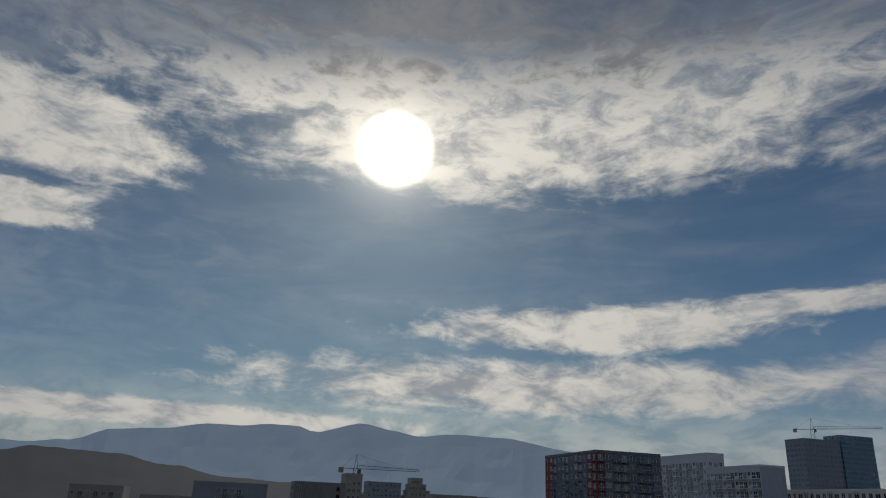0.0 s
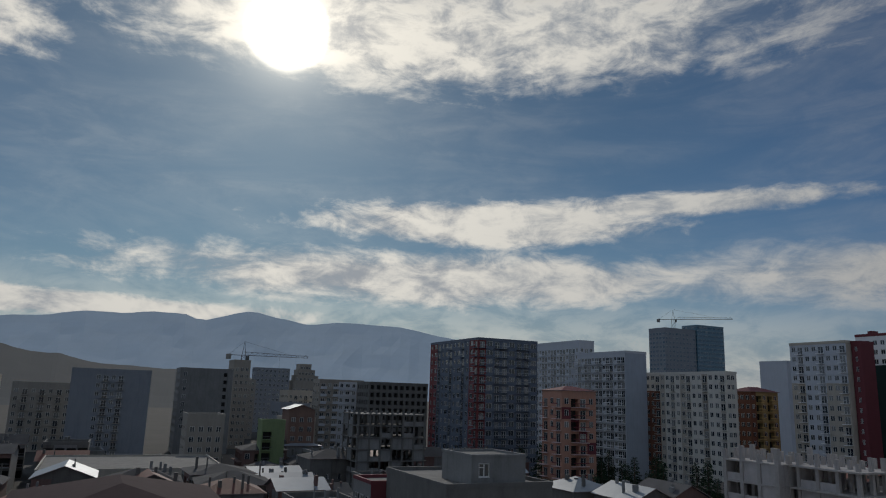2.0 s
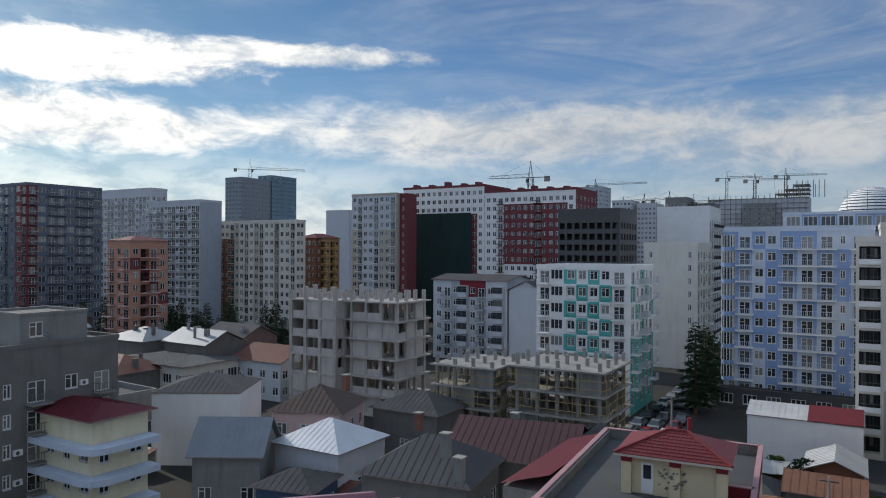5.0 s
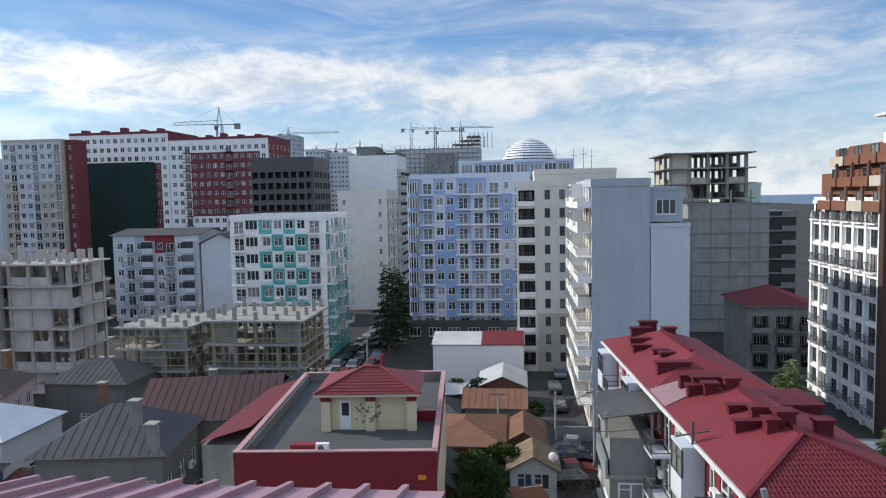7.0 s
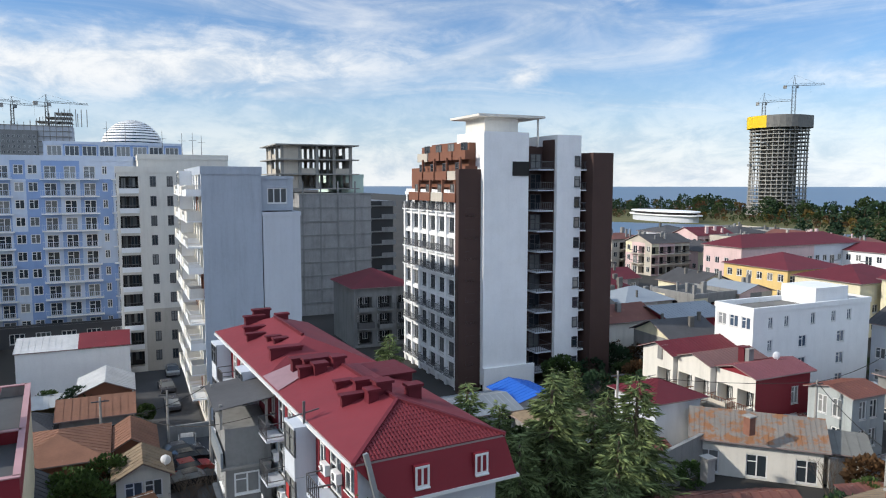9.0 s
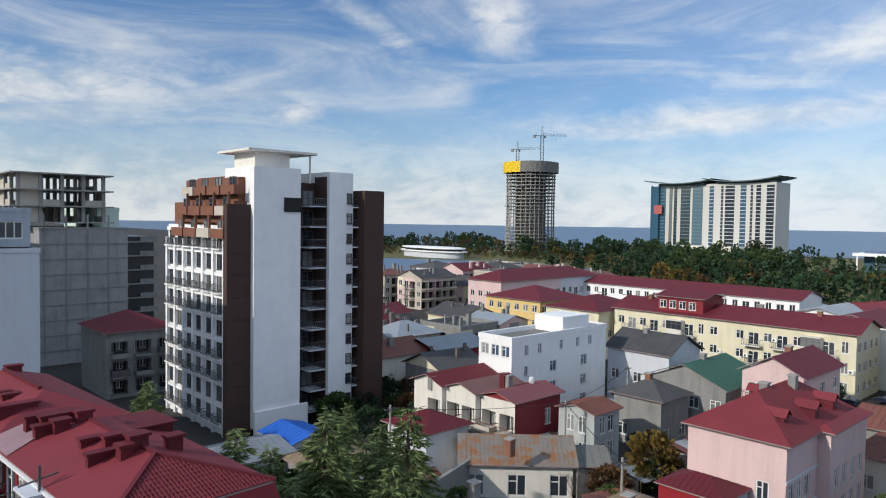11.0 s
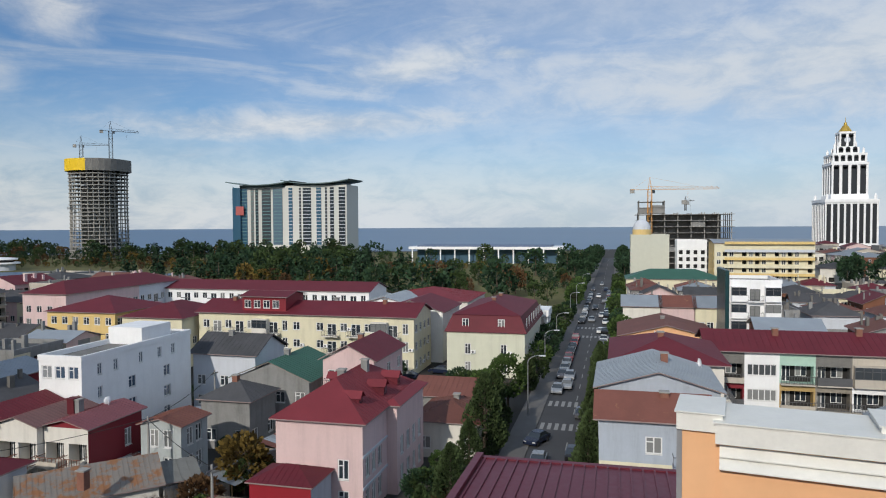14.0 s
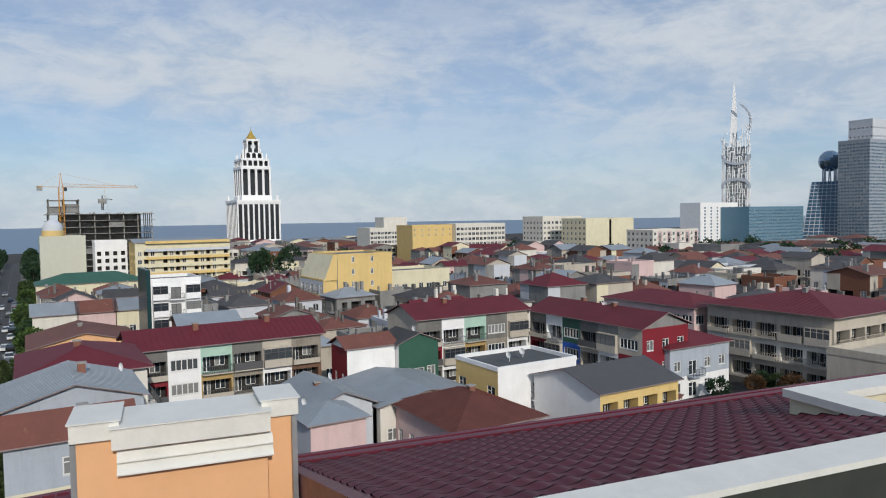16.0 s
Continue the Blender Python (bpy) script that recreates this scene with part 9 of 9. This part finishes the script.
woods("woodland", "mixed park woodland of pines and autumn trees by the sea", spots(330, 3, lambda x, y: 232 < x < 460 and 13 < y < 215 and x > 232 + max(0, y - 60) * 0.35), 1)
woods("woodland", "tall dark pines rising over the park", [(random.Random(i).uniform(245, 430), random.Random(i + 500).uniform(22, 215), random.Random(i + 900).uniform(11.0, 15.0), "cedar", 0) for i in range(70) if i % 4 == 0 or not 0.08 < random.Random(i + 500).uniform(22, 215) / random.Random(i).uniform(245, 430) < 0.3], 8)
woods("woodland", "dark pine belt along the shore", spots(260, 4, lambda x, y: not lake_side(x, y) and 400 < x < 560 and 215 < y < 600 and x + 0.25 * y > 480 and not (465 < x < 520 and 370 < y < 425) and not (572 < x) and not (330 < x < 372 and 350 < y < 430)), 2)
woods("woodland", "low autumn shrubs on the lake shore", [(x, y, h * 0.42, "broad", random.Random(int(x * 7)).choice([1, 2, 1, 3])) for x, y, h, s, m in spots(220, 5, lambda x, y: not lake_side(x, y) and 330 < x < 420 and 200 < y < 480 and not (334 < x < 372 and 350 < y < 430))], 3)
woods("woodland", "dark street trees among the roofs", [(rnd.uniform(150, 330), rnd.uniform(-420, -230), rnd.uniform(8, 13), "broad", 0) for _ in range(60)] + [(rnd.uniform(300, 420), rnd.uniform(-130, -90), rnd.uniform(9, 14), "broad", 0) for _ in range(14)] + [(rnd.uniform(330, 560), rnd.uniform(12, 20), rnd.uniform(8, 12), "broad", 0) for _ in range(26)] + [(rnd.uniform(320, 560), rnd.uniform(-5, -2), rnd.uniform(8, 11), "broad", 0) for _ in range(20)], 4)
GRASS = paint("park_lawn", (0.10, 0.095, 0.03), 0.95, var=0.4, scale=0.05)
k = Kit()
k.quad([(x, y, 0.02) for x, y in ((225, 14), (690, 14), (640, 330), (560, 480), (430, 640), (200, 420), (205, 240))])
tagged(part("ground", k, GRASS), "yellowing autumn park lawn", "lawn", kind="structure")

# ---------------------------------------------------------------- cars, lamps and poles
CAR_PAINT = [paint("car_white", (0.6, 0.6, 0.6), 0.25, spec=0.6), paint("car_black", (0.012, 0.012, 0.013), 0.2, spec=0.6), paint("car_silver", (0.34, 0.35, 0.36), 0.3, 0.5), paint("car_grey", (0.10, 0.10, 0.11), 0.25, 0.3), paint("car_blue", (0.012, 0.018, 0.04), 0.25), paint("car_red", (0.25, 0.015, 0.015), 0.3)]
CAR_NAMES = ["white", "black", "silver", "grey", "dark blue", "red"]
TYRE = paint("tyre_rubber", (0.015, 0.015, 0.015), 0.9)
LAMP_GLASS = paint("lamp_glass", (0.5, 0.5, 0.5), 0.2)


def car_model(c):
    t = thing("car", CAR_NAMES[c] + " car parked at the kerb", "car", pose(0, 0, -50), "cars in the streets")
    k = Kit()
    prof = [(-2.1, 0.35), (-2.1, 0.75), (-1.95, 0.9), (-1.2, 0.95), (1.0, 0.95), (1.95, 0.78), (2.1, 0.6), (2.1, 0.35)]
    for y0, y1 in ((-0.86, 0.86),):
        k.quad([(x, y0, z) for x, z in prof])
        k.quad([(x, y1, z) for x, z in reversed(prof)])
        for (xa, za), (xb, zb) in zip(prof, prof[1:] + prof[:1]):
            k.quad([(xa, y1, za), (xb, y1, zb), (xb, y0, zb), (xa, y0, za)])
    k.ring([(-0.95, -0.62), (0.35, -0.62), (0.35, 0.62), (-0.95, 0.62)], 1.36, 1.44)
    part("body", k, [CAR_PAINT[c]], t)
    k = Kit()
    k.ring([(-1.7, -0.8), (1.05, -0.8), (1.05, 0.8), (-1.7, 0.8)], 0.93, 1.4, 0, True, [(-1.0, -0.64), (0.4, -0.64), (0.4, 0.64), (-1.0, 0.64)])
    part("cabin_glass", k, [GLASS], t)
    for x in (-1.3, 1.3):
        for y in (-0.78, 0.78):
            w = Kit()
            w.cyl(0, 0, 0.32, -0.1, 0.1, 12)
            part("wheel", w, [TYRE], t, m=pose(x, y, 0.32, 90, 0, 0))
    for y in (-0.6, 0.6):
        w = Kit()
        w.box(2.06, 2.12, y - 0.18, y + 0.18, 0.6, 0.72)
        part("headlight", w, [LAMP_GLASS], t)
    return t


MODELS = [car_model(c) for c in range(len(CAR_PAINT))]
rnd = random.Random(77)


def put_car(x, y, head, z=0.02):
    copy_thing(rnd.choices(MODELS, [4, 3, 3, 2, 1, 1])[0], pose(x, y, z, 0, 0, head))


x = 96.0
while x < 290:
    if rnd.random() < 0.85 and not any(a - 3 < x < a + 6 for a in (92, 104, 168, 182)):
        put_car(x, 9.3, 180)
    if rnd.random() < 0.75 and x > 120 and not any(a - 3 < x < a + 6 for a in (92, 104, 168, 182)):
        put_car(x, 3.0, 0)
    x += rnd.uniform(5.2, 6.4)
for x, y, h in ((78, 8.6, 180), (81.5, 4.9, 0), (86, 9.6, 160), (72, 8.9, 180), (99, 4.8, 0), (116, 8.0, 180), (123, 8.0, 180), (140, 4.2, 0), (176, 4.0, 0), (196, 6.8, 180), (206, 4.3, 0), (223, 6.6, 180), (240, 4.2, 0), (260, 6.5, 180), (285, 4.3, 0), (310, 6.4, 180)):
    put_car(x, y, h)
y = 97.0
while y < 190:
    for x, h in ((-29.2, 90), (-24.0, 270)):
        if rnd.random() < 0.85:
            put_car(x, y, h, 0.03)
    if rnd.random() < 0.3:
        put_car(-26.6, y, 90, 0.03)
    y += 5.6
for x, y, h in ((4.6, 88, 90), (5.2, 74, 85), (4.4, 96, 95), (5.6, 104, 90), (112, 30.5, 90), (122, 31, 80), (117, 36, 90)):
    put_car(x, y, h, 0.03)
for c, x, y, h in ((5, 4.8, 67.0, 12), (1, 4.9, 64.4, 8), (1, 4.9, 69.6, 10), (3, 4.4, 71.8, 14)):
    copy_thing(MODELS[c], pose(x, y, 0.03, 0, 0, h))
for m in MODELS:
    for o in (*m.children_recursive, m):
        bpy.data.objects.remove(o)


def street_lamp(x, y, h, head, z=0.1):
    t = thing("street_lamp", "grey curved steel street lamp on the pavement", "street lamp", pose(x, y, z, 0, 0, head), "street lamps")
    k = Kit()
    k.cyl(0, 0, 0.1, 0, h, 8, 0, 0.06)
    part("pole", k, [STEEL], t)
    k, last = Kit(), Vector((0, 0, h))
    for i in range(1, 7):
        a = radians(15 * i)
        p = Vector((1.8 * (1 - math.cos(a)), 0, h + 1.0 * math.sin(a)))
        k.beam(last, p, 0.09)
        last = p
    part("arm", k, [STEEL], t)
    k = Kit()
    k.box(1.6, 2.5, -0.12, 0.12, h + 0.9, h + 1.05)
    part("lamp_head", k, [PALE_GREY], t)


for x in (98, 122, 146, 190, 220, 260):
    street_lamp(x, 12.2, 7.5, -90)
for y in (96, 120, 150):
    street_lamp(-31.0, y, 7.0, 0)


def pole(x, y, h, z=0.0):
    t = thing("utility_pole", "grey concrete utility pole with a crossarm", "utility pole", pose(x, y, z), "utility poles")
    k = Kit()
    k.cyl(0, 0, 0.16, 0, h, 8, 0, 0.1)
    part("post", k, [CONCRETE], t)
    k = Kit()
    k.box(-0.8, 0.8, -0.05, 0.05, h - 0.5, h - 0.38)
    part("crossarm", k, [RAIL], t)


for x, y, h in ((3.4, 72.6, 6.6), (-2.6, 75, 6.0), (7.0, 69, 8), (52, 33, 7), (60.5, 45.5, 8), (82, 51.5, 8), (-21.4, 95, 8), (45, 56, 8)):
    pole(x, y, h)
for x, y, z in ((9.5, 126, 31.3), (11, 124, 31.3), (6.2, 121, 31.3), (13, 130, 31.3), (-2, 140, 33.9), (1, 141, 33.9)):
    k = Kit()
    k.beam((0, 0, 0), (0, 0, 4.5), 0.1, 0, 0.05)
    k.beam((-0.6, 0, 3.2), (0.6, 0, 3.2), 0.05)
    tagged(part("antenna", k, [RAIL], None, m=pose(x, y, z - 0.7)), "thin rooftop antenna mast", "antenna", "rooftop antennas")
for x, y, z, hd in ((78.2, -8.5, 11.6, 200), (73, -26, 6.5, 200), (92, -50, 9.8, 190), (76, -58, 8.0, 200), (75, -55, 8.0, 190), (82, -79, 12.2, 200), (2.6, 62.0, 2.9, 160), (83, -33, 6.6, 190), (118, -6, 8.5, 190), (64, 53, 7.6, 160)):
    tagged(part("satellite_dish", dish_data(), None, None, m=pose(x, y, z - 0.2, 0, 0, hd)), "white satellite dish on a short mast", "satellite dish", "satellite dishes")
k = Kit()
k.box(0, 0.25, 0, 26, 0, 3.6)
k.box(-0.06, 0.31, 0, 26, 3.6, 3.72)
tagged(part("garden_wall", k, [GREY_WALL], None, m=pose(37.5, 44.5, 0, 0, 0, -72)), "old stained concrete garden wall", "wall")
k = Kit()
k.box(0, 22, 0, 0.25, 0, 2.8)
tagged(part("garden_wall", k, [GREY_WALL], None, m=pose(56, 40.5, 0, 0, 0, -20)), "stained masonry yard wall", "wall")
k = Kit()
k.box(0, 6.2, 0, 0.3, 0, 1.6)
tagged(part("garden_wall", k, [GREY_WALL], None, m=pose(3.6, 76.5, 0)), "low cement yard wall beside the asphalt", "wall")

# ---------------------------------------------------------------- yard clutter and roof clutter
def chimney(x, y, z, h, mat, label, w=0.7):
    t = thing("chimney", label, "chimney", pose(x, y, z), "house chimneys")
    k = Kit()
    k.box(-w / 2, w / 2, -w / 2, w / 2, -0.8, h)
    part("shaft", k, [mat], t)
    k = Kit()
    k.box(-w / 2 - 0.1, w / 2 + 0.1, -w / 2 - 0.1, w / 2 + 0.1, h, h + 0.12)
    part("cap", k, [CONCRETE], t)


OLD_BRICK = paint("old_brick", (0.22, 0.10, 0.07), 0.9, var=0.3, scale=2.0)
for x, y, z, h in ((-30, 51, 10.4, 1.2), (-27, 48, 9.8, 1.0), (-41, 64, 8.4, 1.0), (-55, 69, 10.4, 1.0), (-31, 67, 9.0, 1.0), (38, 37, 6.2, 0.9), (50, 44, 5.5, 0.8), (45, 28, 6.0, 1.0), (31, 28, 5.8, 0.9), (78, 46, 7.4, 1.0), (88, 44, 8.9, 1.0), (94, 56, 10.2, 1.0), (90, 34, 11.2, 0.9), (83, 19, 5.4, 0.9), (62, 55, 7.9, 0.9), (57, 63, 7.2, 0.8), (124, 42, 12.2, 0.8), (125, 52, 12.2, 0.8), (124, 73, 12.2, 0.8), (99.5, -20, 12.2, 0.9), (100, -30, 12.4, 0.9), (100, -60, 12.6, 0.9), (101, -68, 12.6, 0.9), (88, -5, 13.0, 0.9), (75, -4.6, 12.7, 1.0), (65, -4, 11.2, 0.8), (80, -30, 6.6, 0.8), (66, -43, 7.2, 0.8), (80, -79, 12.4, 0.9), (88, -80, 12.4, 0.9), (74, -86, 9.2, 0.9), (68, -110, 13.5, 1.0), (74, -112, 13.3, 1.0), (66, 27, 11.6, 0.8), (70, 26, 11.8, 0.9), (130, 22.5, 12.3, 0.9), (138, 22.5, 12.3, 0.9), (134, -8, 9.0, 0.9), (162, -5, 10.4, 0.8)):
    chimney(x, y, z, h, OLD_BRICK if (int(x) + int(y)) % 3 else GREY_WALL, "square masonry chimney on a sheet roof")

TIN = [GREY_METAL, BROWN_METAL, OLD_ROOF, paint("pale_tin", (0.42, 0.43, 0.43), 0.5, 0.2, var=0.2), paint("rust_tin", (0.20, 0.085, 0.04), 0.8, var=0.35, scale=1.5)]
TIN_NAMES = ["grey zinc", "rusty brown", "old dark", "pale tin", "rust red"]


def lean_to(x, y, w, d, h, turn, c, wall):
    """A crooked shelter: back wall, posts, and one slanting tin sheet after another."""
    t = thing("shelter", "crooked yard shelter roofed with " + TIN_NAMES[c] + " sheets", "shed", pose(x, y, 0, 0, 0, turn), "yard shelters")
    k = Kit()
    k.box(0, w, d - 0.12, d, 0, h, 0)
    k.box(0, 0.12, 0.3, d - 0.12, 0, h - 0.5, 0)
    part("wall", k, [wall], t)
    for px in (0.1, w - 0.2):
        k = Kit()
        k.box(px, px + 0.1, 0.05, 0.15, 0, h - 0.55)
        part("post", k, [WOOD], t)
    n = max(2, int(w / 0.9))
    for i in range(n):
        k = Kit()
        a, b = w * i / n - 0.05, w * (i + 1) / n + 0.03
        z = rnd.uniform(-0.03, 0.03)
        e = rnd.uniform(0.1, 0.5)
        for q in range(4):
            u0, u1 = a + (b - a) * q / 4, a + (b - a) * (q + 1) / 4
            l0, l1 = 0.03 * (q % 2), 0.03 * ((q + 1) % 2)
            k.quad([(u0, -e, h - 0.55 + z + l0), (u1, -e, h - 0.55 + z + l1), (u1, d + 0.2, h + z + 0.05 + l1), (u0, d + 0.2, h + z + 0.05 + l0)])
        part("tin_sheet", k, [TIN[c] if rnd.random() < 0.7 else rnd.choice(TIN)], t)


rnd = random.Random(19)
for x, y, w, d, h, tn, c in ((-4.5, 86.5, 5, 3, 2.6, 0, 0), (-10, 87, 4.5, 3, 2.6, 6, 3), (-3.5, 66, 4.5, 3, 2.4, -8, 4), (-9.5, 55, 4.5, 3, 2.6, 10, 1), (-3.8, 46.5, 4, 2.4, 2.3, -12, 4), (-5.0, 36.5, 4.5, 3, 2.4, 4, 1), (-0.5, 56, 3.0, 2.4, 2.2, 20, 4), (-10.6, 44, 3.4, 3.2, 2.4, 3, 0),
                              (38, 52, 5, 3, 2.8, -20, 0), (29, 48, 5, 3, 2.6, -20, 4), (36, 28, 5, 3, 2.6, -20, 3), (51, 34, 5, 3, 2.5, -15, 1), (60, 36, 5, 3, 2.6, -10, 0), (60, 47.5, 5, 3, 2.8, -10, 2), (70, 36, 6, 3, 2.8, -10, 1), (76, 31.5, 5, 3, 2.6, -5, 0), (68, 33, 5, 3, 2.6, -20, 3), (75.5, 51, 6, 4, 3.0, -10, 2), (88, 27, 6, 3, 2.8, 0, 0), (97, 28, 5, 3, 2.8, 0, 1), (98, 40, 5, 3, 2.8, 0, 0), (42, 49, 4, 3, 2.5, -15, 1),
                              (-40, 53, 5, 3, 2.6, 5, 0), (-48, 56, 5, 3, 2.6, 0, 1), (-62, 58, 5, 3, 2.6, 0, 4), (-25, 58, 4, 2.6, 2.4, 10, 2), (-70, 60, 5, 3, 2.6, 0, 1), (-72, 46, 5, 3, 2.6, 0, 0), (-78, 52, 5, 3, 2.6, 10, 1),
                              (61, -14, 6, 4, 3.2, -80, 1), (62, -22, 5, 4, 3.0, -90, 4), (87, -16, 5, 3, 3.0, -90, 0), (88, -26, 6, 3, 3.0, -90, 1), (74, -50, 5, 3, 2.8, -80, 0), (62, -72, 5, 3, 3.0, -60, 1), (84, -68, 5, 3, 3.0, -80, 0)):
    lean_to(x, y, w, d, h, tn, c, rnd.choice([GREY_WALL, WOOD, CREAM, RAW_BRICK]))
# tin patches on the rusty store below the roof edge
for i in range(14):
    k = Kit()
    w = rnd.uniform(0.6, 0.9)
    x, y = rnd.uniform(50.0, 53.0), -27 + rnd.random() * 11
    z = lambda q: 4.6 + 1.4 * (q - 48.5) / 6.5 + 0.16
    k.quad([(x, y, z(x)), (x + 1.9, y, z(x + 1.9)), (x + 1.9, y + w, z(x + 1.9)), (x, y + w, z(x))])
    tagged(part("tin_patch", k, [rnd.choice([TIN[3], TIN[0], TIN[4]])]), "pale tin sheet laid over a rusty roof", "roof patch", "tin patches")
# scrap in the yards
for i in range(26):
    x, y = rnd.uniform(-6, 6.5), rnd.uniform(38, 66)
    k = Kit()
    s = rnd.uniform(0.25, 0.7)
    if i % 3 == 0:
        k.cyl(0, 0, s * 0.5, 0, s * 1.2, 10)
        nm, lb = "barrel", "old barrel standing in the yard"
    else:
        k.box(-s, s, -s * 0.6, s * 0.6, 0, s)
        k.box(-s - 0.03, s + 0.03, -s * 0.6 - 0.03, s * 0.6 + 0.03, s * 0.85, s * 0.92)
        nm, lb = "crate", "worn crate standing in the yard"
    tagged(part(nm, k, [rnd.choice([GREY_WALL, TIN[4], OLD_BRICK, DARK_CONCRETE, RAW_BRICK])], None, m=pose(x, y, 0.03, 0, 0, rnd.uniform(0, 90))), lb, nm, "yard scrap")
k = Kit()
k.ring([(-2.0, -0.9), (2.0, -0.9), (2.0, 0.9), (-2.0, 0.9)], 0.1, 0.9, 0, False)
k.ring([(-2.0, -0.9), (2.0, -0.9), (2.0, 0.9), (-2.0, 0.9)], 0.9, 1.5, 0, True, [(-1.1, -0.65), (0.9, -0.65), (0.9, 0.65), (-1.1, 0.65)])
tagged(part("car_cover", k, [SOLAR_BLUE], None, m=pose(0.0, 58.2, 0, 0, 0, 95)), "car under a bright blue cover in the yard", "covered car")


def bare_shrub(x, y, h, seed):
    rnd2, k = random.Random(seed), Kit()
    def grow(p, d, length, w, depth):
        q = p + d * length
        k.beam(p, q, w, 0, w * 0.6)
        if depth:
            for _ in range(3):
                e = (d + Vector((rnd2.uniform(-0.7, 0.7), rnd2.uniform(-0.7, 0.7), rnd2.uniform(-0.1, 0.5)))).normalized()
                grow(q, e, length * rnd2.uniform(0.6, 0.85), w * 0.6, depth - 1)
    for _ in range(3):
        grow(Vector((0, 0, 0)), Vector((rnd2.uniform(-0.4, 0.4), rnd2.uniform(-0.4, 0.4), 1)).normalized(), h * 0.35, 0.07, 4)
    tagged(part("bare_tree", k, [BARK], None, m=pose(x, y, 0)), "leafless grey shrub in the yard", "tree", "bare shrubs")


for i, (x, y, h) in enumerate(((4.6, 55.5, 4.4), (5.9, 58.0, 4.0), (6.0, 53.6, 4.2), (3.6, 58.4, 3.4), (4.6, 46.5, 3.2), (54, 39, 3.4), (68, 38.5, 3.2), (75, 38, 3.6), (33, 47, 3.5))):
    bare_shrub(x, y, h, 100 + i)


def cable(a, b, sag, label="black overhead cable between poles"):
    k, last = Kit(), None
    a, b = Vector(a), Vector(b)
    for i in range(13):
        t = i / 12
        p = a.lerp(b, t) - Vector((0, 0, sag * 4 * t * (1 - t)))
        if last:
            k.beam(last, p, 0.045)
        last = p
    tagged(part("cable", k, [DARK]), label, "cable", "overhead cables")


for a, b, s in (((6.6, 41.5, 13.2), (0.2, 62, 7.9), 0.8), ((0.2, 62, 7.8), (7.0, 69, 7.8), 0.4), ((52, 33, 6.8), (60.5, 45.5, 7.8), 0.4), ((60.5, 45.5, 7.8), (82, 51.5, 7.8), 0.6), ((45, 56, 7.8), (60.5, 45.5, 7.8), 0.5), ((98, 12.2, 8), (122, 12.2, 8), 0.6), ((122, 12.2, 8), (146, 12.2, 8), 0.6)):
    cable(a, b, s)
